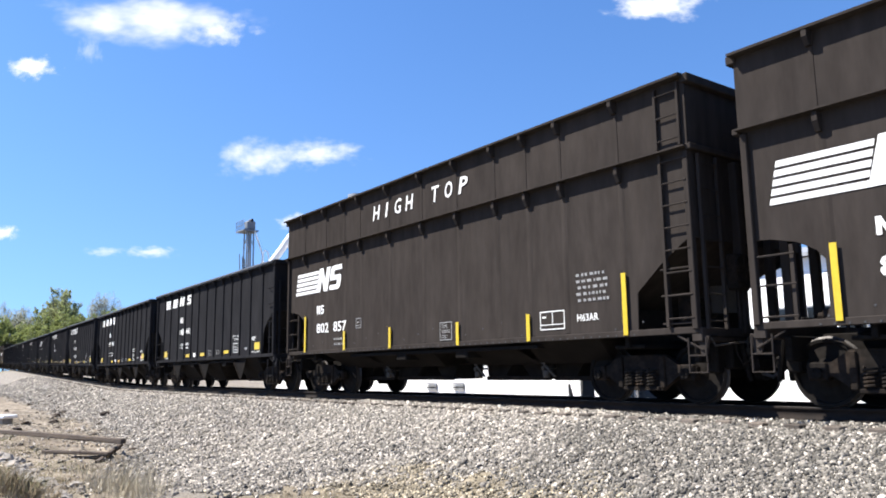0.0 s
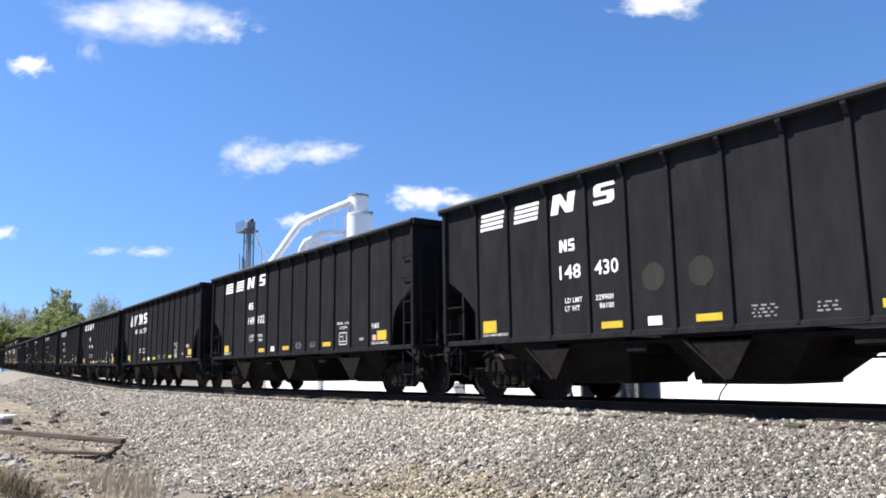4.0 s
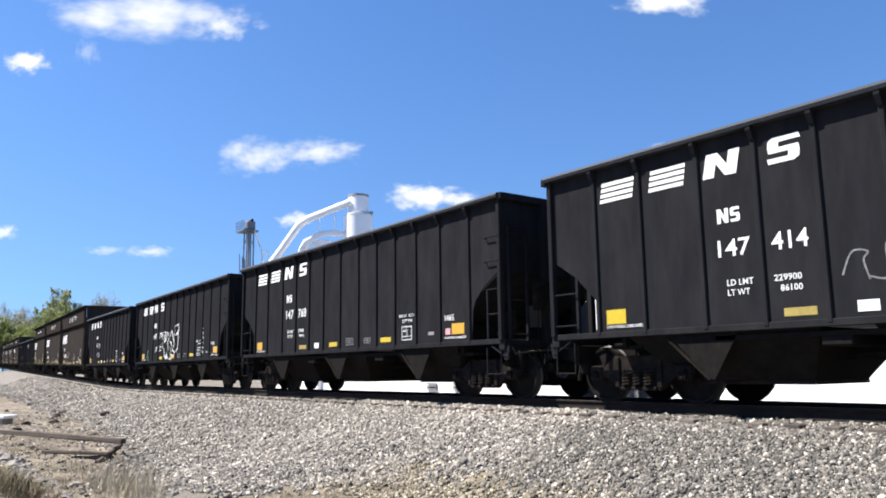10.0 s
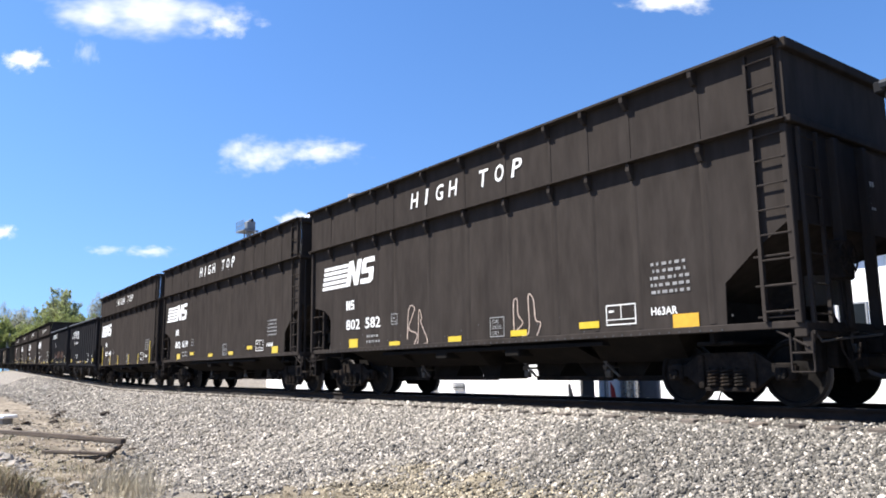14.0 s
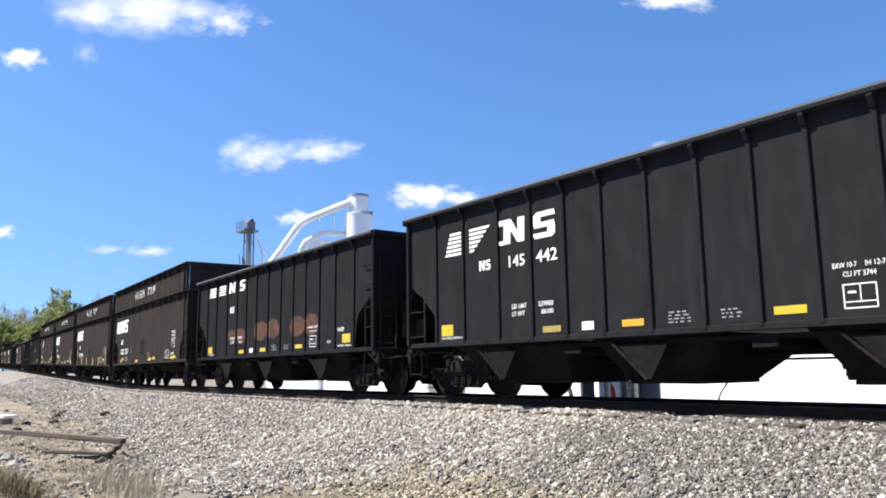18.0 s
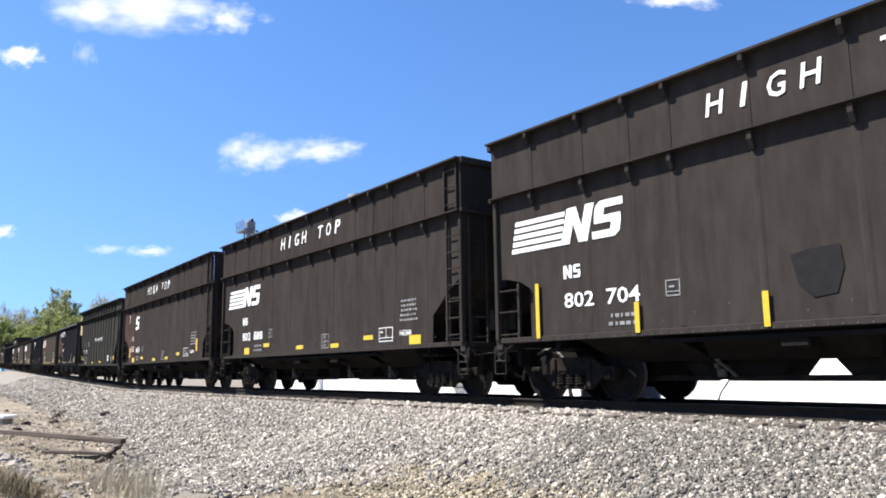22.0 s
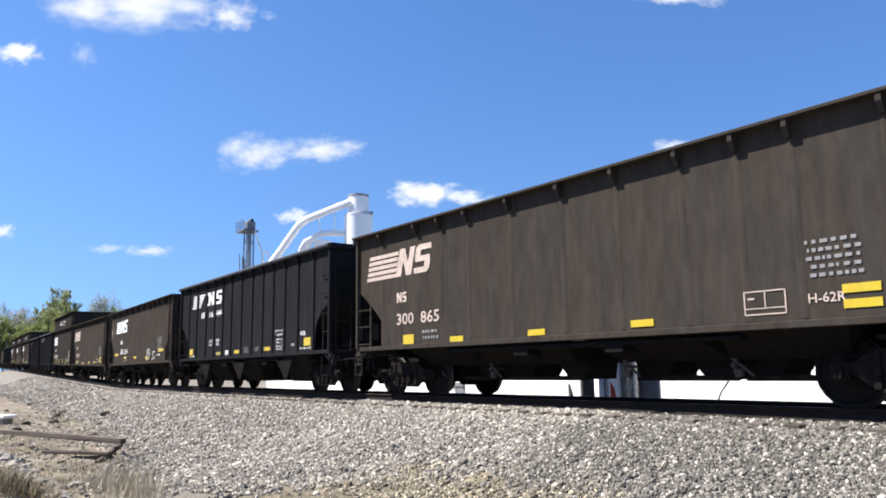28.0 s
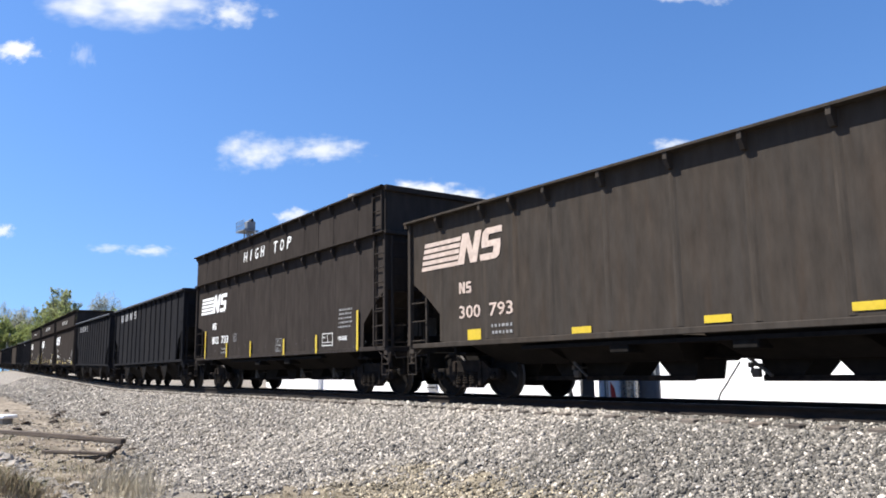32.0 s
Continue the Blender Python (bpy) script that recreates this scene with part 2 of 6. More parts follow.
def ground_material():
    """Soil: grey gravel near the line, sand and tan soil towards the left bank and the toe, grass far off."""
    m = bpy.data.materials.new("gravel_and_sand")
    m.use_nodes = True
    n, l = m.node_tree.nodes, m.node_tree.links
    p = n["Principled BSDF"]
    p.inputs["Roughness"].default_value = 0.95
    tc = n.new("ShaderNodeTexCoord")
    at = n.new("ShaderNodeAttribute")
    at.attribute_name = "soil"
    vor = n.new("ShaderNodeTexVoronoi")
    vor.inputs["Scale"].default_value = 23.0
    l.new(tc.outputs["Object"], vor.inputs["Vector"])
    grey = n.new("ShaderNodeValToRGB")
    grey.color_ramp.elements[0].color = (0.0875, 0.077, 0.0658, 1)
    grey.color_ramp.elements[1].color = (0.266, 0.238, 0.204, 1)
    l.new(vor.outputs["Color"], grey.inputs[0])
    nz = n.new("ShaderNodeTexNoise")
    nz.inputs["Scale"].default_value = 2.6
    nz.inputs["Detail"].default_value = 12.0
    nz.inputs["Roughness"].default_value = 0.78
    l.new(tc.outputs["Object"], nz.inputs["Vector"])
    sand = n.new("ShaderNodeValToRGB")
    sand.color_ramp.elements[0].color = (0.077, 0.056, 0.0378, 1)
    sand.color_ramp.elements[0].position = 0.34
    sand.color_ramp.elements[1].color = (0.30, 0.25, 0.185, 1)
    sand.color_ramp.elements[1].position = 0.62
    l.new(nz.outputs[0], sand.inputs[0])
    nc = n.new("ShaderNodeTexNoise")
    nc.inputs["Scale"].default_value = 0.8
    nc.inputs["Detail"].default_value = 9.0
    nc.inputs["Roughness"].default_value = 0.68
    l.new(tc.outputs["Object"], nc.inputs["Vector"])
    mot = n.new("ShaderNodeMapRange")
    mot.inputs[1].default_value, mot.inputs[2].default_value = 0.36, 0.62
    mot.inputs[3].default_value, mot.inputs[4].default_value = 0.5, 1.2
    l.new(nc.outputs[0], mot.inputs[0])
    tint = n.new("ShaderNodeHueSaturation")
    l.new(mot.outputs[0], tint.inputs["Value"])
    l.new(sand.outputs[0], tint.inputs["Color"])
    grass = n.new("ShaderNodeValToRGB")
    grass.color_ramp.elements[0].color = (0.0525, 0.0434, 0.0231, 1)
    grass.color_ramp.elements[1].color = (0.231, 0.199, 0.119, 1)
    l.new(nz.outputs[0], grass.inputs[0])
    sep = n.new("ShaderNodeSeparateColor")
    l.new(at.outputs["Color"], sep.inputs[0])
    add = n.new("ShaderNodeMath")
    add.operation = "MULTIPLY_ADD"
    l.new(nz.outputs[0], add.inputs[0])
    add.inputs[1].default_value = 0.9
    l.new(sep.outputs[0], add.inputs[2])
    rg = n.new("ShaderNodeMapRange")
    rg.inputs[1].default_value, rg.inputs[2].default_value = 0.75, 1.15
    l.new(add.outputs[0], rg.inputs[0])
    a = n.new("ShaderNodeMix")
    a.data_type = "RGBA"
    l.new(rg.outputs[0], a.inputs["Factor"])
    l.new(grey.outputs[0], a.inputs[6])
    l.new(tint.outputs[0], a.inputs[7])
    b = n.new("ShaderNodeMix")
    b.data_type = "RGBA"
    l.new(sep.outputs[1], b.inputs["Factor"])
    l.new(a.outputs[2], b.inputs[6])
    l.new(grass.outputs[0], b.inputs[7])
    l.new(b.outputs[2], p.inputs["Base Color"])
    bp = n.new("ShaderNodeBump")
    bp.inputs["Strength"].default_value = 0.7
    bp.inputs["Distance"].default_value = 0.03
    l.new(vor.outputs["Distance"], bp.inputs["Height"])
    l.new(bp.outputs[0], p.inputs["Normal"])
    return m


SOIL = ground_material()


# ---- building tools ----
def mesh_of(name, bm, mat, smooth=False):
    me = bpy.data.meshes.new(name)
    bmesh.ops.recalc_face_normals(bm, faces=bm.faces)
    bm.to_mesh(me)
    bm.free()
    if mat:
        me.materials.append(mat)
    if smooth:
        me.polygons.foreach_set("use_smooth", [True] * len(me.polygons))
    return me


def part(name, bm, mat, parent, label="", smooth=False):
    ob = new(name, mesh_of(name, bm, mat, smooth))
    ob.parent = parent
    return tagged(ob, label)


def box(bm, x0, x1, y0, y1, z0, z1, bevel=0.0, m=None):
    r = bmesh.ops.create_cube(bm, size=1)
    vs = r["verts"]
    t = Matrix.Translation(((x0 + x1) / 2, (y0 + y1) / 2, (z0 + z1) / 2)) @ Matrix.Diagonal((abs(x1 - x0), abs(y1 - y0), abs(z1 - z0), 1))
    bmesh.ops.transform(bm, matrix=(m @ t) if m else t, verts=vs)
    if bevel:
        es = list({e for v in vs for e in v.link_edges})
        bmesh.ops.bevel(bm, geom=es, offset=bevel, segments=1, affect="EDGES")
    return bm


def rod(bm, a, b, r, seg=6, r2=None):
    a, b = Vector(a), Vector(b)
    d = b - a
    res = bmesh.ops.create_cone(bm, cap_ends=True, segments=seg, radius1=r, radius2=r if r2 is None else r2, depth=d.length)
    bmesh.ops.transform(bm, matrix=Matrix.Translation((a + b) / 2) @ d.to_track_quat("Z", "Y").to_matrix().to_4x4(), verts=res["verts"])
    return bm


def pipe(bm, pts, r, seg=10):
    """A tube along points, with its joints closed."""
    rings = []
    pts = [Vector(p) for p in pts]
    for i, p in enumerate(pts):
        d = (pts[min(i + 1, len(pts) - 1)] - pts[max(i - 1, 0)]).normalized()
        q = d.to_track_quat("Z", "Y").to_matrix()
        rings.append([bm.verts.new(p + q @ Vector((r * math.cos(k * 2 * math.pi / seg), r * math.sin(k * 2 * math.pi / seg), 0))) for k in range(seg)])
    for a, b in zip(rings, rings[1:]):
        for k in range(seg):
            # line the ring up with its nearest neighbour
            bm.faces.new((a[k], a[(k + 1) % seg], b[(k + 1) % seg], b[k]))
    bm.faces.new(rings[0])
    bm.faces.new(rings[-1])
    return bm


def prism(bm, poly, y0, y1):
    """A plate with its outline in x and z, from y0 to y1."""
    a = [bm.verts.new((x, y0, z)) for x, z in poly]
    b = [bm.verts.new((x, y1, z)) for x, z in poly]
    bm.faces.new(a)
    bm.faces.new(b[::-1])
    for i in range(len(poly)):
        j = (i + 1) % len(poly)
        bm.faces.new((a[i], b[i], b[j], a[j]))
    return bm


def flat(bm, poly, y):
    bm.faces.new([bm.verts.new((x, y, z)) for x, z in poly])
    return bm


def arrays(name, verts, faces, mat):
    """A mesh from arrays of vertices and of equal faces."""
    me = bpy.data.meshes.new(name)
    verts, faces = np.asarray(verts, np.float32), np.asarray(faces, np.int32)
    me.vertices.add(len(verts))
    me.vertices.foreach_set("co", verts.ravel())
    k = faces.shape[1]
    me.loops.add(faces.size)
    me.loops.foreach_set("vertex_index", faces.ravel())
    me.polygons.add(len(faces))
    me.polygons.foreach_set("loop_start", np.arange(0, faces.size, k, dtype=np.int32))
    me.update(calc_edges=True)
    me.validate()
    if mat:
        me.materials.append(mat)
    return me


GLYPHS = {}


def text_mesh(words, size, lean=0.0):
    """Lettering as flat outlines: pieces of (x, z) with the left foot at 0, 0, as (points, faces)."""
    if words not in GLYPHS:
        cu = bpy.data.curves.new("lettering", "FONT")
        cu.body = words
        cu.resolution_u = 2
        cu.offset = 0.012
        ob = bpy.data.objects.new("lettering", cu)
        scene.collection.objects.link(ob)
        bpy.context.view_layer.update()
        me = bpy.data.meshes.new_from_object(ob.evaluated_get(bpy.context.evaluated_depsgraph_get()))
        pts = [(v.co.x, v.co.y) for v in me.vertices]
        fs = [tuple(p.vertices) for p in me.polygons]
        bpy.data.objects.remove(ob)
        bpy.data.curves.remove(cu)
        bpy.data.meshes.remove(me)
        GLYPHS[words] = (pts, fs)
    pts, fs = GLYPHS[words]
    x0, x1 = min(p[0] for p in pts), max(p[0] for p in pts)
    z1 = max(p[1] for p in pts)
    k = size / z1
    return [((x - x0) * k + lean * z * k, z * k) for x, z in pts], fs, (x1 - x0) * k


def letter(bm, words, x0, x1, z0, z1, y, lean=0.0):
    """Write words between x0 and x1, z0 and z1 on the plane y."""
    pts, fs, w = text_mesh(words, z1 - z0, lean)
    k = (x1 - x0) / max(w, 1e-6)
    vs = [bm.verts.new((x0 + x * k, y, z0 + z)) for x, z in pts]
    for f in fs:
        try:
            bm.faces.new([vs[i] for i in f])
        except ValueError:
            pass
    return bm

# ---- ground: one sheet to the horizon, with the ballast bank on it ----
def lumps(x, y, s):
    return noise.noise(Vector((x * s, y * s, 3.7)))


def ground_z(x, y):
    d = y - side_y(x)
    r = rise(max(x, -160.0))
    if d > 1.55:
        d = 3.1 - d
        foot, low = -2.2, -1.3
    else:
        foot, low = -2.75, -1.12
    if d > 0.62:
        z = -0.178
    elif d > 0.45:
        z = -0.222 + 0.044 * (d - 0.45) / 0.17
    elif d > 0.15:
        z = -0.222 - 0.058 * (0.45 - d) / 0.3
    elif d > -0.35:
        z = -0.28 - 0.015 * (0.15 - d) / 0.5
    elif d > foot:
        k = (d + 0.35) / (foot + 0.35)
        z = -0.295 + (low + 0.295) * (k * 0.85 + 0.15 * k * k * (3 - 2 * k))
    else:
        z = low
    z += r
    if d < -0.4:
        k = min(1.0, (-0.4 - d) / 1.5)
        z += k * (0.10 * lumps(x, y, 0.45) + 0.05 * lumps(x, y, 1.7) + (0.045 * lumps(x, y, 4.0) + 0.03 * lumps(x, y, 9.0) if x > -60 and y > -12 and y < 6 else 0))
    # a low wooded rise behind the far end of the line
    side = y - side_y(x)
    if x < -62 and side > 5:
        z += 2.4 * min(1.0, (side - 5) / 9.0) * min(1.0, (-x - 62) / 14.0)
    # heap of rubble and soil beside the camera
    z += 0.62 * math.exp(-((x + 8.9) ** 2 / 2.6 + (y + 8.35) ** 2 / 0.42))
    z += 0.24 * math.exp(-((x + 22.9) ** 2 / 0.5 + (y + 5.6) ** 2 / 0.3))
    # the bank is broken down into sandy steps further along
    z += -0.25 * math.exp(-((x + 24.0) ** 2 / 40.0 + (y + 3.4) ** 2 / 1.5))
    return z


def gravel_edge(x):
    """How far from the line the spread gravel reaches."""
    return float(np.interp(x, [-110, -74, -52, -31, -18, -13, -9, 0], [-6.0, -4.5, -3.4, -3.0, -4.3, -6.0, -7.2, -7.5]))


def soil_kind(x, y):
    d = y - side_y(x)
    sand = 0.0
    if d < 0:
        sand = min(1.0, max(0.0, (gravel_edge(x) - d) / 1.6 + 0.5))
        toe = min((-2.0 - d) / 0.6, (x + 10.9) / 0.7, (-6.3 - x) / 0.5) + 0.55 * lumps(x, y, 1.3) + 0.6 * lumps(x, y, 4.0)
        sand = max(sand, min(1.0, max(0.0, toe)))
    if d > 8:
        sand = 0.4
    grass = 1.0 if (abs(d) > 45 or x < -150) else 0.0
    if d < -7 and x < -20:
        grass = max(grass, 0.3)
    if d < 0 and x > -11.5:
        grass = max(grass, 0.4 * min(1.0, max(0.0, toe)))
    grass = max(grass, 0.75 * math.exp(-((x + 14.0) ** 2 / 9.0 + (y + 7.6) ** 2 / 1.2)))
    return sand, grass


def axis(steps):
    out = []
    for a, b, s in steps:
        out += list(np.arange(a, b - 1e-6, s))
    return out + [steps[-1][1]]


gx = axis([(-3500, -700, 400), (-700, -160, 20), (-160, -60, 2.0), (-60, -30, 0.5), (-30, 3, 0.16), (3, 40, 2.0), (40, 200, 20), (200, 3500, 550)])
gy = axis([(-3500, -200, 550), (-200, -30, 10), (-30, -10, 1.0), (-10, 1.0, 0.16), (1.0, 6, 0.5), (6, 30, 2.0), (30, 200, 10), (200, 3500, 550)])
# far along the line the fine rows would miss the curve, so the rows follow it
verts, cols = [], []
for x in gx:
    lift = side_y(max(min(x, 100.0), -400.0))
    for y in gy:
        yy = y + lift * max(0.0, 1 - abs(y) / 200.0)
        verts.append((x, yy, ground_z(x, yy)))
        cols.append((*soil_kind(x, yy), 0.0, 1.0))
ny = len(gy)
quads = [(i * ny + j, (i + 1) * ny + j, (i + 1) * ny + j + 1, i * ny + j + 1) for i in range(len(gx) - 1) for j in range(ny - 1)]
gm = arrays("ground", verts, quads, SOIL)
gm.polygons.foreach_set("use_smooth", [True] * len(gm.polygons))
ca = gm.color_attributes.new("soil", "FLOAT_COLOR", "POINT")
ca.data.foreach_set("color", np.array(cols, np.float32).ravel())
tagged(new("ground", gm), "sandy ground with a grey gravel bank beside the track", "ground", kind="structure")

# ---- loose stones ----
rng = np.random.default_rng(4)
CUBE = np.array([(x, y, z) for x in (-1, 1) for y in (-1, 1) for z in (-1, 1)], float)
CUBE_F = np.array([(0, 1, 3, 2), (4, 6, 7, 5), (0, 4, 5, 1), (2, 3, 7, 6), (0, 2, 6, 4), (1, 5, 7, 3)])


def stones(name, label, count, xr, dr, size, mat, want):
    """Angular crushed stones, strewn over a strip along the line."""
    x = rng.uniform(*xr, count * 3)
    d = rng.uniform(*dr, count * 3)
    keep = [i for i in range(len(x)) if want(x[i], d[i])][:count]
    x, d = x[keep], d[keep]
    n = len(x)
    y = d + np.array([side_y(a) for a in x])
    z = np.array([ground_z(a, b) for a, b in zip(x, y)])
    s = rng.gamma(6.0, size / 6.0, n).clip(size * 0.4, size * 2.2) / 2
    v = CUBE[None] * rng.uniform(0.5, 1.0, (n, 8, 3)) * rng.uniform(0.38, 1.2, (n, 1, 3))
    q = rng.normal(size=(n, 4))
    q /= np.linalg.norm(q, axis=1)[:, None]
    w, a, b, c = q.T
    rot = np.stack([1 - 2 * (b * b + c * c), 2 * (a * b - c * w), 2 * (a * c + b * w), 2 * (a * b + c * w), 1 - 2 * (a * a + c * c),
                    2 * (b * c - a * w), 2 * (a * c - b * w), 2 * (b * c + a * w), 1 - 2 * (a * a + b * b)], 1).reshape(n, 3, 3)
    v = np.einsum("nij,nkj->nki", rot, v) * s[:, None, None]
    v += np.stack([x, y, z + s * 0.3], 1)[:, None]
    f = (CUBE_F[None] + 8 * np.arange(n)[:, None, None]).reshape(-1, 4)
    return tagged(new(name, arrays(name, v.reshape(-1, 3), f, mat)), label, "gravel", kind="stuff")


def not_sand(x, d):
    return rng.random() > soil_kind(x, d + side_y(x))[0] * 1.1 + 0.25 * lumps(x, d, 0.9)


def in_sight(x, d):
    return d > np.interp(x, [-17, -13, -10, -7, -3], [-8.0, -6.8, -5.2, -2.9, -1.7])


BED = "pale grey crushed limestone ballast on the bank"
stones("ballast", BED, 80000, (-17, -8.5), (-6.8, 0.7), 0.038, STONE, lambda x, d: in_sight(x, d) and not_sand(x, d))
stones("ballast", BED, 22000, (-17, -8.5), (-6.8, 0.2), 0.035, DARK_STONE, lambda x, d: in_sight(x, d) and not_sand(x, d))
stones("ballast", BED, 22000, (-8.5, 0.5), (-3.4, 0.6), 0.034, STONE, lambda x, d: in_sight(x, d) and not_sand(x, d))
stones("ballast", BED, 44000, (-8.5, 0.5), (-3.4, 0.6), 0.033, DARK_STONE, lambda x, d: in_sight(x, d) and not_sand(x, d))
stones("ballast", BED, 40000, (-42, -17), (-4.8, 0.5), 0.046, STONE, not_sand)
stones("ballast", BED, 16000, (-95, -42), (-5.5, 0.4), 0.07, STONE, not_sand)
stones("gravel", "scattered stones on sandy soil", 6000, (-40, -2), (-8.5, -2.4), 0.042, STONE, lambda x, d: True)
stones("gravel", "tan stained stones at the foot of the bank", 7000, (-11.2, -6.0), (-4.0, -1.75), 0.036, TAN_STONE,
       lambda x, d: in_sight(x, d) and rng.random() < (-1.75 - d) / 0.9 + 0.8 * lumps(x, d, 1.6))
stones("gravel", "brown stones and crumbs of soil on the broken bank", 5000, (-34, -9), (-8.5, -3.2), 0.036, TAN_STONE, lambda x, d: lumps(x, d, 0.7) > -0.1)

# ---- rails and ties ----
RAIL_SHAPE = [(-0.07, -0.18), (0.07, -0.18), (0.07, -0.168), (0.012, -0.148), (0.009, -0.045), (0.036, -0.034), (0.036, -0.006),
              (0.028, 0.0), (-0.028, 0.0), (-0.036, -0.006), (-0.036, -0.034), (-0.009, -0.045), (-0.012, -0.148), (-0.07, -0.168)]


def rail(name, off):
    v, f = [], []
    xs = axis([(-700, -100, 20), (-100, 60, 2.0), (60, 100, 20)])
    k = len(RAIL_SHAPE)
    for x in xs:
        for a, z in RAIL_SHAPE:
            v.append((x, side_y(x) + HALF + off + a, z + rise(x)))
    for i in range(len(xs) - 1):
        for j in range(k):
            f.append((i * k + j, (i + 1) * k + j, (i + 1) * k + (j + 1) % k, i * k + (j + 1) % k))
    me = arrays(name, v, f, RAIL)
    me.materials.append(RAIL_TOP)
    me.polygons.foreach_set("material_index", [1 if i % k == 7 else 0 for i in range(len(f))])
    return tagged(new(name, me), "dark rusty steel rail with a polished head", "rail", kind="structure")


rail("rail_near", -0.755)
rail("rail_far", 0.755)
bm = bmesh.new()
box(bm, -0.115, 0.115, -1.34, 1.34, -0.175, 0.0, bevel=0.012)
TIE_MESH = mesh_of("tie", bm, TIE)
bm = bmesh.new()
box(bm, -0.09, 0.09, -0.17, 0.17, 0.0, 0.018)
for sx, sy in ((-0.06, -0.1), (0.06, -0.1), (0.06, 0.1), (-0.06, 0.1)):
    box(bm, sx - 0.012, sx + 0.012, sy - 0.014, sy + 0.014, 0.018, 0.045)
PLATE_MESH = mesh_of("tie_plate", bm, CAST)
x = 2.0
while x > -75:
    c = on_track(x)
    tie = tagged(new("tie", TIE_MESH), "weathered wooden railway tie sunk in ballast", "railway tie", group="ties under the track")
    tie.matrix_world = pose(c.x + random.uniform(-0.02, 0.02), c.y + random.uniform(-0.05, 0.03), c.z - 0.198, 0, 0,
                            math.degrees(math.atan2(side_y(c.x + 1) - side_y(c.x - 1), 2)) + random.uniform(-1, 1))
    if x > -40:
        for o in (-0.755, 0.755):
            pl = new("tie_plate", PLATE_MESH)
            pl.parent = tie
            pl.location = (0, o, 0.0)
    x -= 0.52
bm = bmesh.new()
box(bm, -0.34, 0.34, -0.09, 0.09, -0.02, 0.02, bevel=0.008)
box(bm, -0.3, 0.1, -0.03, 0.1, 0.015, 0.05, bevel=0.01)
ob = tagged(new("blue_scrap", mesh_of("blue_scrap", bm, BLUE_PAINT)), "dusty blue painted metal scrap beside the rail", "metal scrap")
ob.matrix_world = pose(-11.0, side_y(-11.0) + 0.35, -0.29, 0, 0, -2)


# ---- hopper cars ----
class Kit:
    """The parts of one kind of car, built once; every car of the kind shares the meshes."""

    def __init__(self):
        self.items = []

    def add(self, name, bm, mat, at=None, under=None, label="", smooth=False):
        me = bm if isinstance(bm, bpy.types.Mesh) else mesh_of(name, bm, mat, smooth)
        self.items.append((name, me, at or Matrix(), under, label))
        return len(self.items) - 1

    def place(self, root, swap=None):
        made = []
        for name, me, at, under, label in self.items:
            ob = new(name, me)
            ob.parent = root if under is None else made[under]
            ob.matrix_basis = at
            tagged(ob, label)
            made.append(ob)
        return made


def wheelset_mesh():
    prof = [(0.455, -0.06), (0.465, 0.035), (0.495, 0.05), (0.49, 0.075), (0.40, 0.07), (0.385, 0.03), (0.20, 0.0), (0.14, 0.05), (0.0, 0.055)]
    back = [(0.41, -0.055), (0.39, -0.02), (0.2, -0.04), (0.13, -0.09), (0.0, -0.09)]
    bm = bmesh.new()
    seg = 24
    for s in (-1, 1):
        for pr in (prof, [prof[0]] + back):
            rings = []
            for r, o in pr:
                y = s * (0.745 - o)
                if r == 0:
                    rings.append([bm.verts.new((0, y, 0))])
                else:
                    rings.append([bm.verts.new((r * math.cos(k * 2 * math.pi / seg), y, r * math.sin(k * 2 * math.pi / seg))) for k in range(seg)])
            for a, b in zip(rings, rings[1:]):
                for k in range(seg):
                    k2 = (k + 1) % seg
                    bm.faces.new((a[k], a[k2], b[0]) if len(b) == 1 else (a[k], a[k2], b[k2], b[k]))
    rod(bm, (0, -1.12, 0), (0, 1.12, 0), 0.075, 12)
    for s in (-1, 1):
        for k in range(3):
            a = k * 2.0944
            rod(bm, (0.045 * math.cos(a), s * 1.115, 0.045 * math.sin(a)), (0.045 * math.cos(a), s * 1.145, 0.045 * math.sin(a)), 0.015, 6)
    me = mesh_of("wheelset", bm, UNDER)
    me.materials.append(RIM)
    for p in me.polygons:
        if all(math.hypot(me.vertices[i].co.x, me.vertices[i].co.z) > 0.44 for i in p.vertices):
            p.material_index = 1
    return me


WHEELSET = wheelset_mesh()
bm = bmesh.new()
prism(bm, [(-1.02, 0.40), (-1.04, 0.56), (-0.70, 0.60), (-0.45, 0.76), (0.45, 0.76), (0.70, 0.60), (1.04, 0.56), (1.02, 0.40), (0.70, 0.42),
           (0.46, 0.25), (0.40, 0.20), (-0.40, 0.20), (-0.46, 0.25), (-0.70, 0.42)], -0.05, 0.05)
for sx in (-1, 1):
    box(bm, sx * 0.88 - 0.13, sx * 0.88 + 0.13, -0.09, 0.07, 0.36, 0.60, bevel=0.02)
    box(bm, sx * 0.42 - 0.05, sx * 0.42 + 0.05, -0.09, 0.06, 0.24, 0.74, bevel=0.015)
box(bm, -0.36, 0.36, -0.10, 0.06, 0.20, 0.26, bevel=0.012)
SIDE_FRAME = mesh_of("side_frame", bm, CAST)
bm = bmesh.new()
pipe(bm, [(0.082 * math.cos(k * 0.7854), 0.082 * math.sin(k * 0.7854), 0.265 + 0.27 * k / 44) for k in range(45)], 0.017, 5)
SPRING = mesh_of("spring", bm, TREAD)
bm = bmesh.new()
box(bm, -0.2, 0.2, -1.0, 1.0, 0.52, 0.72, bevel=0.03)
box(bm, -0.16, 0.16, -0.25, 0.25, 0.72, 0.86, bevel=0.03)
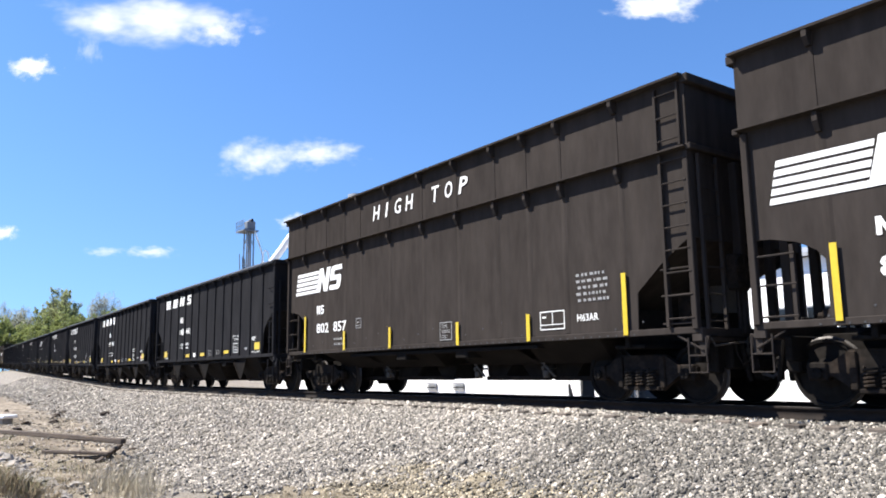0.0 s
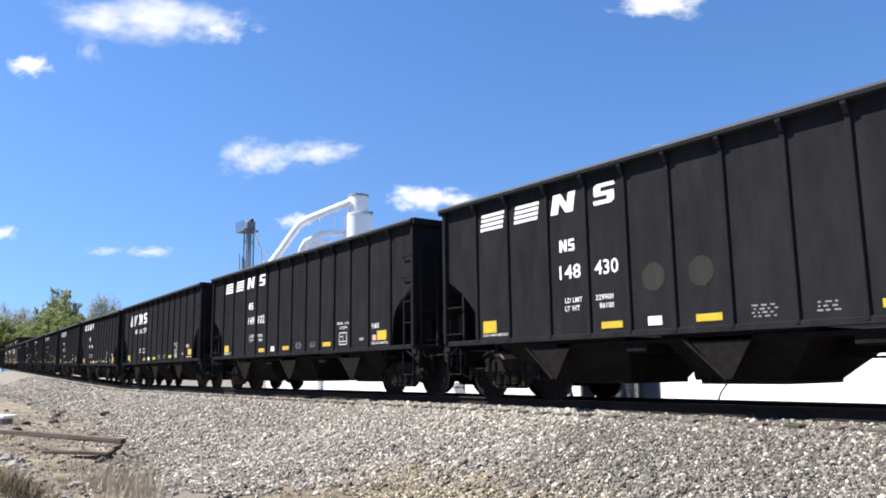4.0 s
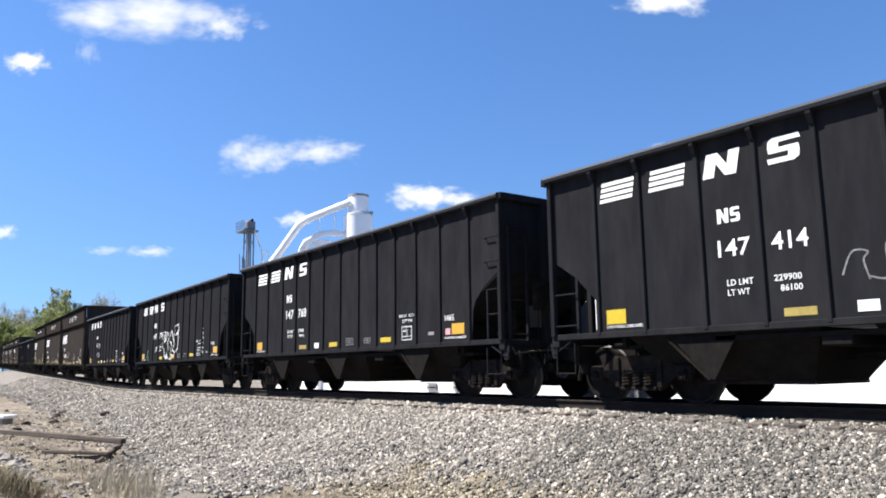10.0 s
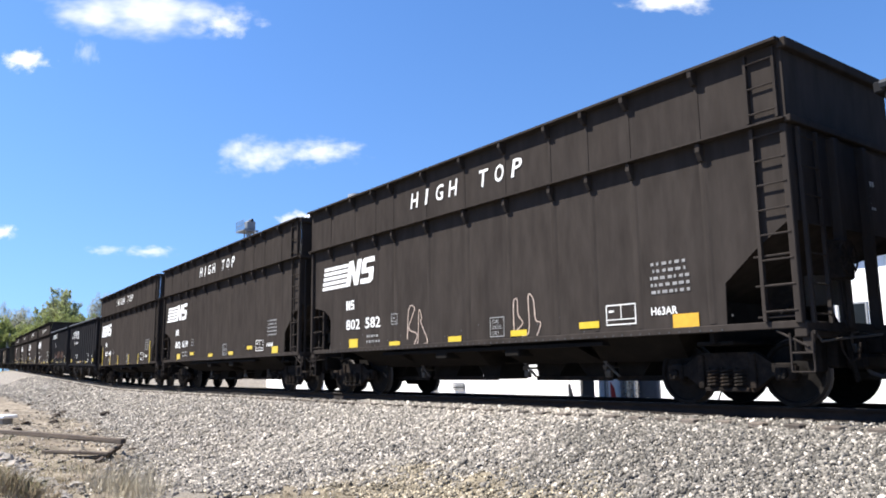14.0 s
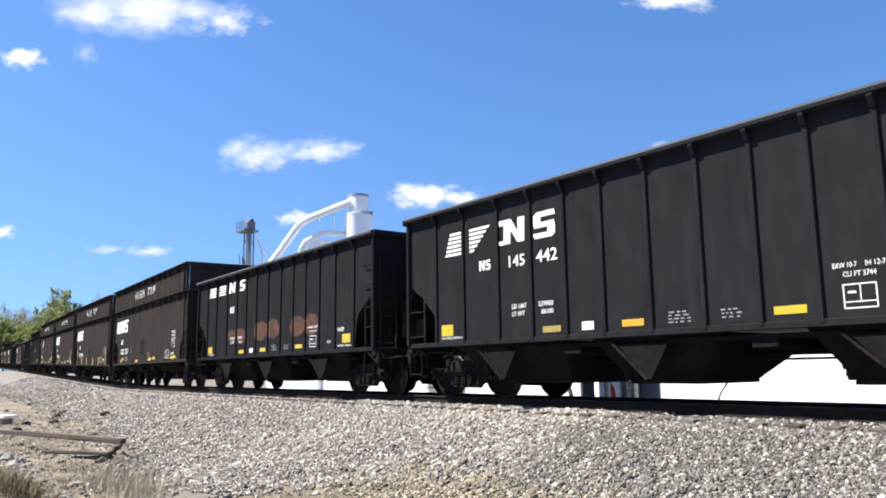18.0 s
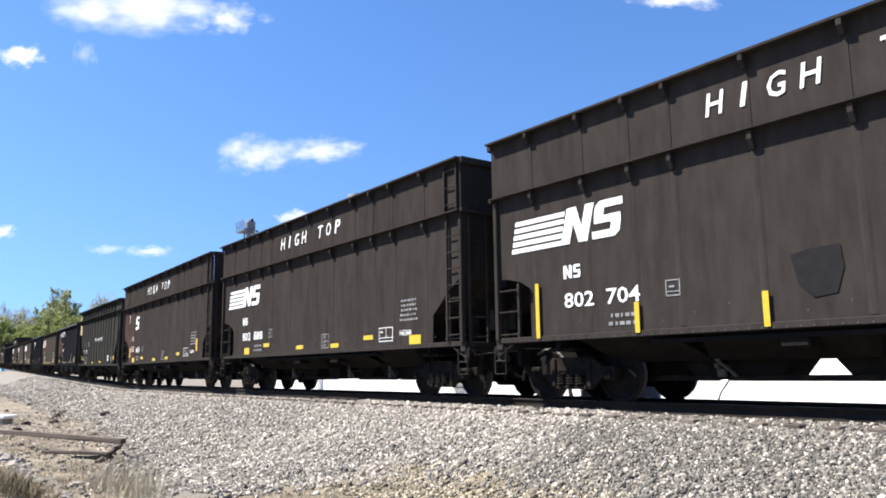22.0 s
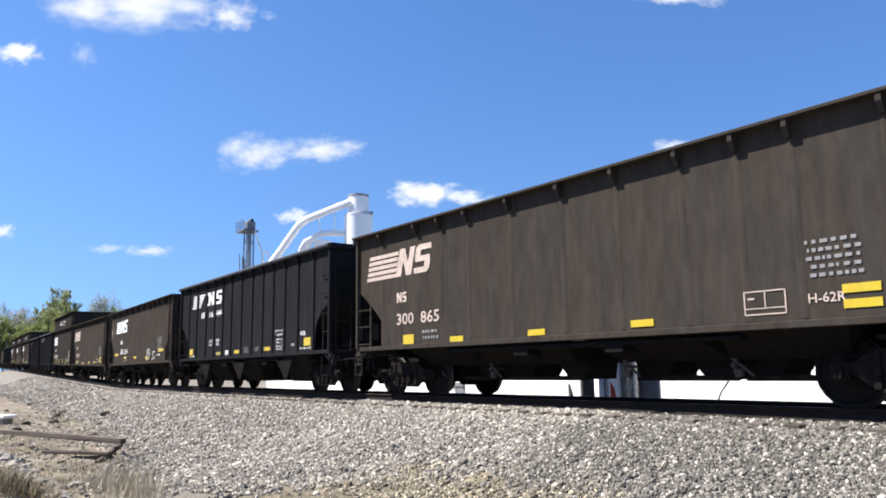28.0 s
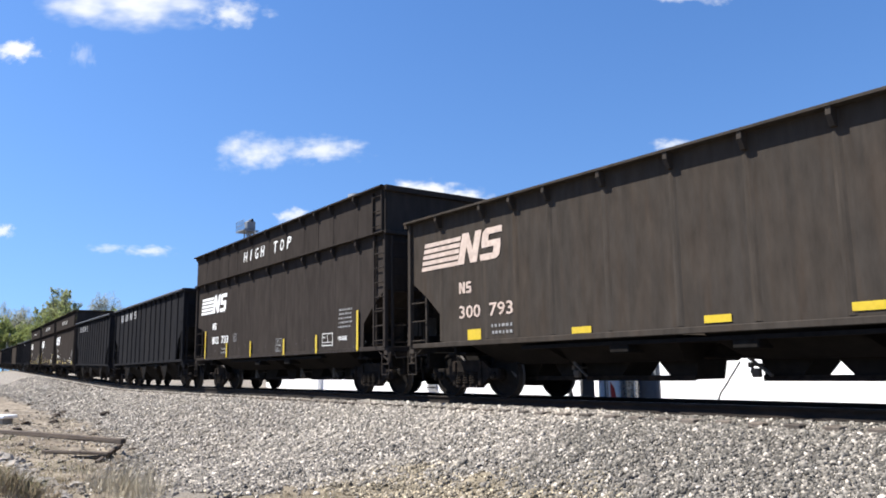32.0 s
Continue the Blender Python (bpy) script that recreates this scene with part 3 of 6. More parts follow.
BOLSTER = mesh_of("bolster", bm, UNDER)
bm = bmesh.new()
for sx in (-0.36, 0.36):
    rod(bm, (sx, -0.8, 0.36), (sx, 0.8, 0.36), 0.045, 6)
    for sy in (-0.72, 0.72):
        box(bm, sx - 0.05, sx + 0.05, sy - 0.05, sy + 0.05, 0.28, 0.56)
BRAKE_BEAM = mesh_of("brake_beam", bm, UNDER)


def add_truck(kit, x):
    t = kit.add("truck", BOLSTER, None, pose(x, 0, 0), None, "cast steel truck with coil springs")
    for sy, turn in ((-0.98, 0), (0.98, 180)):
        kit.add("side_frame", SIDE_FRAME, None, pose(0, sy, 0, 0, 0, turn), t)
        for sx in (-0.22, 0.0, 0.22):
            kit.add("spring", SPRING, None, pose(sx, sy * 1.07, 0), t)
    kit.add("brake_beam", BRAKE_BEAM, None, pose(0, 0, 0), t)
    for sx in (-0.88, 0.88):
        kit.add("wheelset", WHEELSET, None, pose(sx, 0, 0.457), t)
    return t


def ladder(rungs, width, z0, z1, stile=0.05, right=True):
    """Two stiles and rungs in the xz plane, standing off the wall in -y."""
    bm = bmesh.new()
    for x in ((0, width) if right else (0,)):
        box(bm, x - stile / 2, x + stile / 2, -0.05, 0.0, z0, z1)
    for k in range(rungs):
        z = z0 + 0.12 + (z1 - z0 - 0.25) * k / (rungs - 1)
        rod(bm, (0, -0.04, z), (width, -0.04, z), 0.014, 5)
    return bm


def add_ladder(kit, name, rungs, width, z0, z1, paint, at, stile=0.05, right=True):
    """A ladder whose rungs are pieces of their own."""
    bm = bmesh.new()
    for x in ((0, width) if right else (0,)):
        box(bm, x - stile / 2, x + stile / 2, -0.05, 0.0, z0, z1)
    top = kit.add(name, bm, paint, at)
    bm = bmesh.new()
    rod(bm, (0, -0.04, 0), (width, -0.04, 0), 0.014, 5)
    me = mesh_of("rung", bm, paint)
    for k in range(rungs):
        kit.add("rung", me, None, pose(0, 0, z0 + 0.12 + (z1 - z0 - 0.25) * k / (rungs - 1)), top)


def grab_iron(width):
    bm = bmesh.new()
    rod(bm, (0, -0.07, 0), (width, -0.07, 0), 0.014, 5)
    for x in (0, width):
        rod(bm, (x, 0, 0), (x, -0.08, 0), 0.014, 5)
    return bm


Y0 = 1.46              # outer face of the side sheet, from the middle
RIB = 0.04             # how far the posts stand out


def opening_cut(hl, sg, top, sill, style):
    """Side outline of the sheet at one end, from the sill up to the top corner."""
    if style == "round":
        return [(hl - 1.12, sill), (hl - 1.10, 1.72), (hl - 0.62, 2.12), (hl - 0.05, 2.50)]
    if style == "steep":
        return [(hl - 1.75, sill), (hl - 1.72, 1.55), (hl - 0.75, 2.75), (hl - 0.12, 3.35)]
    return [(hl - 0.98, sill), (hl - 0.93, 1.72), (hl - 0.84, 1.93), (hl - 0.58, 2.16), (hl - 0.15, 2.42), (hl - 0.03, 2.46)]


def funnel(bm, upper, lower):
    """A four-sided chute between two level rectangles, each (x from, x to, half width, height)."""
    rings = []
    for x0, x1, w, z in (upper, lower):
        rings.append([bm.verts.new(p) for p in ((x0, -w, z), (x1, -w, z), (x1, w, z), (x0, w, z))])
    a, b = rings
    bm.faces.new(a[::-1])
    bm.faces.new(b)
    for i in range(4):
        bm.faces.new((a[i], a[(i + 1) % 4], b[(i + 1) % 4], b[i]))


def bracket(bm, w, out, top, low):
    """A post head: proud under the chord, tapering back to the sheet below."""
    side = [(0.0, top), (-out, top), (-out, top - 0.12), (-0.5 * out, low), (0.0, low)]
    a = [bm.verts.new((-w, y, z)) for y, z in side]
    b = [bm.verts.new((w, y, z)) for y, z in side]
    bm.faces.new(a)
    bm.faces.new(b[::-1])
    for i in range(5):
        bm.faces.new((a[i], b[i], b[(i + 1) % 5], a[(i + 1) % 5]))


def door_gear(x, w, z):
    """Latch, levers and hinge lugs at the steep face of a hopper."""
    bm = bmesh.new()
    for sy in (-1, 1):
        y = sy * (w + 0.03)
        box(bm, x - 0.10, x + 0.03, y - 0.05, y + 0.05, z + 0.02, z + 0.15, bevel=0.02)
        box(bm, x - 0.16, x - 0.08, y - 0.03, y + 0.03, z + 0.16, z + 0.24, bevel=0.015)
        rod(bm, (x - 0.2, y - sy * 0.02, z + 0.34), (x + 0.22, y + sy * 0.03, z + 0.04), 0.026, 6)
        rod(bm, (x - 0.06, y, z + 0.38), (x - 0.12, y, z + 0.08), 0.02, 5)
    rod(bm, (x - 0.13, -w, z + 0.2), (x - 0.13, w, z + 0.2), 0.022, 6)
    return bm


def car_kit(kind):
    """Open hopper car. kind: low, tall (extended sides), long (a longer tall one), brown, short (a shorter brown one), coke."""
    kit = Kit()
    stretch = {"long": 7.13 / 6.88, "short": 6.43 / 6.90}.get(kind, 1.0)
    kind = {"long": "tall", "short": "brown"}.get(kind, kind)
    tall, brown, coke = kind == "tall", kind == "brown", kind == "coke"
    hl = {"low": 6.53, "tall": 6.88, "brown": 6.90, "coke": 7.2}[kind] * stretch
    top = {"low": 3.95, "tall": 4.95, "brown": 3.86, "coke": 4.58}[kind]
    paint = {"low": BLACK, "tall": SOOT, "brown": BROWN, "coke": GREYED}[kind]
    sill = 1.10
    cut = opening_cut(hl, 1, top, sill, "square" if kind == "low" else "steep" if coke else "round")
    tier = {"low": None, "tall": 3.82, "brown": None, "coke": 3.95}[kind]
    wall_top = tier or top
    right = cut + [(hl, cut[-1][1] + 0.02), (hl, wall_top)]
    left = right
    if kind == "low":
        left = [(hl - 1.08, sill), (hl - 1.05, 1.62), (hl - 0.55, 2.10), (hl - 0.05, 2.42), (hl, 2.44), (hl, wall_top)]
    if tall:
        left = [(hl - 0.92, sill), (hl - 1.06, 1.4), (hl - 1.08, 1.8), (hl - 0.9, 2.02), (hl - 0.65, 2.16), (hl - 0.3, 2.24), (hl, 2.26), (hl, wall_top)]
    outline = right + [(-x, z) for x, z in left[::-1]]
    for s, turn in ((-1, 0), (1, 180)):
        bm = bmesh.new()
        prism(bm, outline, -0.012, 0.012)
        kit.add("side_sheet", bm, paint, pose(0, s * (Y0 - 0.012), 0, 0, 0, turn))
        if tier:
            bm = bmesh.new()
            prism(bm, [(-hl - 0.02, tier), (hl + 0.02, tier), (hl + 0.02, top), (-hl - 0.02, top)], -0.012, 0.012)
            kit.add("side_extension", bm, paint, pose(0, s * (Y0 + (0.06 if tall else 0.0) - 0.012), 0, 0, 0, turn))
            bm = bmesh.new()
            box(bm, -hl - 0.03, hl + 0.03, -0.17, 0.0, tier - 0.012, tier + 0.012)
            kit.add("ledge", bm, paint, pose(0, s * Y0, 0, 0, 0, turn))
        bm = bmesh.new()
        hh = 0.048 if kind == "low" else 0.026
        prism_pts = [(-0.14, -hh), (0.02, -hh), (0.02, hh), (-0.12, hh), (-0.16, 0.0)] if kind == "low" else \
            [(-0.18, -hh), (0.02, -hh), (0.02, hh), (-0.15, hh), (-0.18, hh * 0.4)]
        a = [bm.verts.new((-hl - 0.03, y, z)) for y, z in prism_pts]
        b = [bm.verts.new((hl + 0.03, y, z)) for y, z in prism_pts]
        bm.faces.new(a)
        bm.faces.new(b)
        for i in range(5):
            bm.faces.new((a[i], a[(i + 1) % 5], b[(i + 1) % 5], b[i]))
        kit.add("top_chord", bm, TOP_RAIL if kind == "low" else paint, pose(0, s * (Y0 + (0.04 if tall else 0)), top - hh, 0, 0, turn))
        bm = bmesh.new()
        box(bm, -hl, hl, -0.03, 0.04, sill - 0.06, sill + 0.04, bevel=0.01)
        kit.add("side_sill", bm, paint, pose(0, s * Y0, 0, 0, 0, turn))
    # upright posts
    if tall:
        at = [-5.80, -4.55, -3.55, -2.75, -1.42, -0.05, 1.22, 2.45, 3.35, 4.25, 5.55]
    elif brown:
        at = [-5.75, -4.3, -3.42, -2.5, -1.2, 0.15, 1.4, 2.65, 3.6, 4.4, 5.6]
    elif coke:
        at = [x - 7.2 for x in (0.97, 1.84, 2.69, 3.53, 4.35, 5.19, 6.14, 7.14, 8.12, 9.02, 9.88, 10.74, 11.6, 12.5)]
    else:
        at = [-5.48, -4.55, -3.48, -2.56, -1.71, -0.86, 0.08, 1.02, 1.89, 2.71, 3.58, 4.49, 5.50]
    at = [x * stretch for x in at]
    w = 0.04
    bm = bmesh.new()
    w = 0.03 if tall else w
    if brown or tall:
        a = [bm.verts.new((x, y, sill + 0.06)) for x, y in ((-0.07, 0.0), (-0.025, -0.008), (0.025, -0.008), (0.07, 0.0))]
        b = [bm.verts.new((v.co.x, v.co.y, wall_top - 0.06)) for v in a]
        for i in range(3):
            bm.faces.new((a[i], a[i + 1], b[i + 1], b[i]))
        bm.faces.new(a)
        bm.faces.new(b[::-1])
        bm.faces.new((a[3], a[0], b[0], b[3]))
    else:
        box(bm, -w, w, -RIB, 0.0, sill - 0.02, wall_top - 0.06, bevel=0.014)
    if not brown:
        bracket(bm, 0.036, 0.13, wall_top - 0.03, wall_top - 0.28)
    post = mesh_of("post", bm, paint)
    upper = None
    if tier:
        bm = bmesh.new()
        box(bm, -0.03, 0.03, -(0.008 if tall else 0.07), 0.0, tier, top - 0.08)
        bracket(bm, 0.034, 0.15, top - 0.03, top - 0.26)
        upper = mesh_of("extension_post", bm, paint)
    bm = bmesh.new()
    bracket(bm, 0.036, 0.16, wall_top - 0.04, wall_top - 0.30)
    stub = mesh_of("post_cap", bm, paint)
    for s, turn in ((-1, 0), (1, 180)):
        for x in at:
            kit.add("post", post, None, pose(x, s * Y0, 0, 0, 0, turn))
            if brown:
                kit.add("post_cap", stub, None, pose(x, s * Y0, 0, 0, 0, turn))
            if upper:
                kit.add("extension_post", upper, None, pose(x, s * (Y0 + (0.06 if tall else 0)), 0, 0, 0, turn))
    if tall:
        bm = bmesh.new()
        for k in range(66):
            x = (-6.0 + 0.18 * k) * stretch
            box(bm, x - 0.014, x + 0.014, -Y0 - 0.036, -Y0 - 0.028, 1.055, 1.083)
        for k in range(22):
            x = -5.9 + 0.56 * k
            z = 1.16 + 0.09 * ((k * 5) % 4)
            box(bm, x - 0.014, x + 0.014, -Y0 - 0.004, -Y0 + 0.004, z, z + 0.028)
        kit.add("rivet_row", bm, DARK_METAL)
    # ends: sheet, slope, corner posts, sill, middle posts
    for e, turn in ((1, 0), (-1, 180)):
        m = pose(0, 0, 0, 0, 0, turn)
        bm = bmesh.new()
        box(bm, hl - 0.03, hl, -Y0 + 0.02, Y0 - 0.02, cut[-1][1] - 0.05, wall_top)
        kit.add("end_sheet", bm, paint, m)
        if tier:
            bm = bmesh.new()
            box(bm, hl - 0.01, hl + 0.015, -Y0 - 0.02, Y0 + 0.02, tier, top - 0.01)
            kit.add("end_extension", bm, paint, m)
            bm = bmesh.new()
            box(bm, hl, hl + 0.10, -Y0 - 0.1, Y0 + 0.1, tier - 0.05, tier + 0.04, bevel=0.01)
            kit.add("end_ledge", bm, paint, m)
        bm = bmesh.new()
        box(bm, hl - 0.02, hl + 0.12, -Y0 - 0.1, Y0 + 0.1, top - 0.14, top, bevel=0.015)
        kit.add("end_chord", bm, paint, m)
        bm = bmesh.new()
        a = [bm.verts.new(p) for p in ((hl - 0.03, -Y0 + 0.02, cut[-1][1]), (hl - 0.03, Y0 - 0.02, cut[-1][1]), (4.1, Y0 - 0.02, 1.05), (4.1, -Y0 + 0.02, 1.05))]
        b = [bm.verts.new(v.co - Vector((0.01, 0, 0.025))) for v in a]
        bm.faces.new(a)
        bm.faces.new(b[::-1])
        for i in range(4):
            bm.faces.new((a[i], b[i], b[(i + 1) % 4], a[(i + 1) % 4]))
        kit.add("slope_sheet", bm, paint, m)
        bm = bmesh.new()
        box(bm, hl - 0.14, hl + 0.04, -Y0 - 0.02, Y0 + 0.02, 0.92, 1.13, bevel=0.015)
        kit.add("end_sill", bm, paint, m)
        bm = bmesh.new()
        box(bm, -0.05, 0.05, -0.05, 0.05, 1.1, wall_top - 0.05, bevel=0.012)
        cp = mesh_of("corner_post", bm, paint)
        for sy in (-1, 1):
            kit.add("corner_post", cp, None, pose(e * (hl - 0.04), sy * (Y0 + 0.02), 0))
        bm = bmesh.new()
        box(bm, -0.07, 0.07, -0.06, 0.06, 1.05, wall_top - 0.1, bevel=0.012)
        mp_ = mesh_of("end_post", bm, paint)
        for sy in (-0.42, 0.42):
            kit.add("end_post", mp_, None, pose(e * (hl + 0.05), sy, 0))
        # frame of the opening beside the slope
        if kind != "low" or e < 0:
            bm = bmesh.new()
            box(bm, -0.03, 0.03, -0.03, 0.03, 1.1, 2.15, bevel=0.006)
            kit.add("stanchion", bm, paint, pose(e * (hl - 0.55), -Y0 + 0.05, 0))
            for z in ((1.28, 1.82) if kind == "low" else (1.2, 1.62, 2.02)):
                bm = bmesh.new()
                rod(bm, (-0.62, 0, 0), (0, 0, 0), 0.015, 5)
                kit.add("handrail", bm, paint, pose(e * hl + (0 if e > 0 else 0.62), -Y0 - 0.03, z))
        else:
            bm = bmesh.new()
            box(bm, -0.022, 0.022, -0.022, 0.022, 1.1, 2.1, bevel=0.006)
            kit.add("stanchion", bm, paint, pose(hl - 0.48, -Y0 + 0.02, 0))
            for z in (1.62, 2.1):
                bm = bmesh.new()
                rod(bm, (-0.48, 0, 0), (0, 0, 0), 0.014, 5)
                kit.add("handrail", bm, paint, pose(hl, -Y0 - 0.01, z))
            for z in (2.64, 3.12):
                kit.add("grab_iron", grab_iron(0.42), paint, pose(hl - 0.47, -Y0, z))
        # ladders
        if kind == "low":
            for z in (2.72, 3.02, 3.32):
                kit.add("grab_iron", grab_iron(0.38), paint, pose(e * (hl + 0.0), e * (-Y0 + 0.08) if e > 0 else Y0 - 0.08, z, 0, 0, 90 * e))
        elif e > 0:
            add_ladder(kit, "side_ladder", 8 if tall else 6, 0.46, 1.15, wall_top - 0.02, paint, pose(hl - 0.50, -Y0 - 0.03, 0), right=False)
            if tall:
                add_ladder(kit, "extension_ladder", 3, 0.42, tier + 0.05, top - 0.1, paint, pose(hl - 0.5, -Y0 - 0.07, 0), 0.04)
        kit.add("end_ladder", ladder(7 if kind != "low" else 4, 0.45, 1.1, wall_top - 0.1 if kind != "low" else 3.3), paint,
                pose(e * (hl + 0.05), e * (-Y0 + 0.1), 0, 0, 0, 90 * e))
        # stirrup step and bracket under the corner
        bm = bmesh.new()
        wd = 0.42 if kind == "low" else 0.3
        pipe(bm, [(0, 0, 0.98), (0, 0, 0.48), (wd, 0, 0.48), (wd, 0, 0.98)], 0.018, 5)
        if kind != "low":
            rod(bm, (0, 0, 0.72), (wd, 0, 0.72), 0.014, 5)
        kit.add("sill_step", bm, paint, pose(e * (hl - (0.28 if kind == "low" else 0.06)) - wd / 2, -Y0 - 0.01, 0))
        bm = bmesh.new()
        prism(bm, [(-0.1, 1.0), (0.1, 1.0), (0.05, 0.74), (-0.05, 0.74)], -0.02, 0.02)
        rod(bm, (0, -0.03, 0.8), (-e * 0.42, -0.03, 1.02), 0.016, 5)
        kit.add("corner_bracket", bm, paint, pose(e * (hl + 0.02), -Y0 + 0.04, 0))
        bm = bmesh.new()
        pipe(bm, [(0, -1.3, 0.98), (0.06, -1.28, 0.86), (0.1, -0.9, 0.9), (0.16, -0.4, 0.93), (0.3, -0.12, 0.96)], 0.016, 5)
        kit.add("uncoupling_lever", bm, TAN_STEEL, m @ pose(hl + 0.05, 0, 0))
        bm = bmesh.new()
        box(bm, -0.06, 0.06, -0.05, 0.05, -0.06, 0.06, bevel=0.015)
        rod(bm, (0, 0, 0.05), (0, 0, 0.2), 0.018, 5)
        rod(bm, (-0.05, 0, 0.2), (0.1, 0, 0.22), 0.012, 5)
        kit.add("angle_cock", bm, TAN_STEEL, m @ pose(hl + 0.06, -0.38, 0.78))
        bm = bmesh.new()
        pipe(bm, [(0, 0, 0), (0.02, 0.01, -0.2), (0.1, 0.03, -0.36), (0.2, 0.05, -0.30), (0.24, 0.05, -0.1)], 0.02, 5)
        kit.add("chain", bm, CAST, m @ pose(hl + 0.08, -0.75, 0.95))
        bm = bmesh.new()
        box(bm, -0.18, 0.02, -0.75, 0.75, 0.52, 0.95, bevel=0.03)
        for sy in (-0.85, 0.85):
            box(bm, -0.3, -0.1, sy - 0.1, sy + 0.1, 0.46, 0.92, bevel=0.03)
        kit.add("draft_housing", bm, UNDER, m @ pose(hl, 0, 0))
        bm = bmesh.new()
        box(bm, 0.02, 0.3, -0.55, 0.55, 0.5, 0.7, bevel=0.04)
        box(bm, 0.05, 0.24, -0.3, 0.3, 0.36, 0.5, bevel=0.03)
        for sy in (-0.62, -0.2, 0.25, 0.6):
            rod(bm, (0.1, sy, 0.95), (0.18, sy + 0.06, 0.34), 0.035, 6)
        kit.add("coupler_carrier", bm, UNDER, m @ pose(hl, 0, 0))
        bm = bmesh.new()
        box(bm, hl - 0.32, hl - 0.22, -1.2, 1.2, 0.62, 0.96, bevel=0.02)
        kit.add("end_apron", bm, UNDER, m)
        # coupler and hose
        bm = bmesh.new()
        box(bm, 0.0, 0.36, -0.10, 0.10, 0.70, 0.92, bevel=0.02)
        box(bm, 0.30, 0.56, -0.16, 0.14, 0.68, 0.98, bevel=0.05)
        box(bm, -0.1, 0.06, -0.22, 0.22, 0.62, 1.02, bevel=0.02)
        rod(bm, (0.02, -0.2, 0.98), (0.05, -1.3, 1.0), 0.018, 5)
        kit.add("coupler", bm, CAST, m @ pose(hl + 0.02, 0, 0))
        bm = bmesh.new()
        pipe(bm, [(0, -0.35, 0.75), (0.12, -0.36, 0.62), (0.25, -0.33, 0.45), (0.38, -0.3, 0.40), (0.45, -0.28, 0.46)], 0.028, 6)
        kit.add("air_hose", bm, DARK_METAL, m @ pose(hl, 0, 0))
        add_truck(kit, e * (hl - (1.17 if kind == "low" and e > 0 else 1.45)))
    # brake platform beside the trailing opening
    bm = bmesh.new()
    box(bm, -hl + 0.08, -hl + 0.16, -0.5, 0.35, 1.12, 1.24, bevel=0.02)
    kit.add("brake_platform", bm, UNDER)
    if kind == "low":
        bm = bmesh.new()
        for x, y in ((0.28, -0.9), (0.46, -0.55)):
            rod(bm, (-hl + x, y, 1.1), (-hl + x, y, 2.2), 0.016, 5)
        kit.add("brake_rod", bm, UNDER)
    bm = bmesh.new()
    box(bm, -0.14, 0.14, -0.1, 0.1, -0.06, 0.12, bevel=0.03)
    rod(bm, (-0.22, 0, 0.02), (0.22, 0, 0.02), 0.05, 8)
    rod(bm, (0.04, 0, 0.1), (0.04, 0, 0.24), 0.02, 5)
    kit.add("control_valve", bm, CAST, pose(-hl + 0.88, -1.05, 1.18))
    # small lettering on the end, too small to read
    bm = bmesh.new()
    for z, y0, n in ((3.32, 0.42, 3), (3.20, 0.38, 6), (3.02, 0.42, 4), (2.93, 0.42, 4), (2.84, 0.38, 6)):
        for k in range(n):
            box(bm, hl + 0.002, hl + 0.006, y0 + 0.085 * k, y0 + 0.085 * k + 0.06, z, z + (0.075 if z > 3.1 else 0.04))
    kit.add("end_stencil", bm, GREY_MARK)
    # brake gear at one end
    bm = bmesh.new()
    r = bmesh.ops.create_cone(bm, cap_ends=False, segments=16, radius1=0.24, radius2=0.24, depth=0.03)
    bmesh.ops.rotate(bm, verts=r["verts"], matrix=Matrix.Rotation(math.pi / 2, 3, "Y"))
    for k in range(4):
        a = k * math.pi / 4
        rod(bm, (0, -0.24 * math.cos(a), -0.24 * math.sin(a)), (0, 0.24 * math.cos(a), 0.24 * math.sin(a)), 0.015, 5)
    kit.add("brake_wheel", bm, CAST, pose(hl + 0.2, -0.55, 2.0))
    bm = bmesh.new()
    box(bm, -0.12, 0.1, -0.16, 0.16, -0.3, 0.25, bevel=0.03)
    rod(bm, (0, 0, -0.3), (0, 0, -0.95), 0.02, 5)
    rod(bm, (0.0, -0.1, -0.3), (0.05, -0.16, -0.85), 0.012, 5)
    kit.add("brake_housing", bm, CAST, pose(hl + 0.1, -0.55, 2.0))
    bm = bmesh.new()
    rod(bm, (-0.4, 0, 0), (0.4, 0, 0), 0.16, 12)
    kit.add("air_reservoir", bm, UNDER, pose(-hl + 1.55, 0.2, 1.28))
    bm = bmesh.new()
    rod(bm, (0, -0.3, 0), (0, 0.3, 0), 0.17, 12)
    box(bm, -0.2, 0.2, -0.32, -0.28, -0.22, 0.24, bevel=0.02)
    rod(bm, (0.1, -0.3, -0.1), (0.3, -0.9, -0.25), 0.02, 5)
    kit.add("brake_cylinder", bm, CAST, pose(hl - 0.75, -0.35, 1.5))
    bm = bmesh.new()
    box(bm, -0.28, 0.28, -0.02, 0.02, -0.22, 0.22, bevel=0.01)
    kit.add("valve_plate", bm, TAN_STEEL, pose(hl - 0.35, -0.15, 1.62, 0, 0, 40))
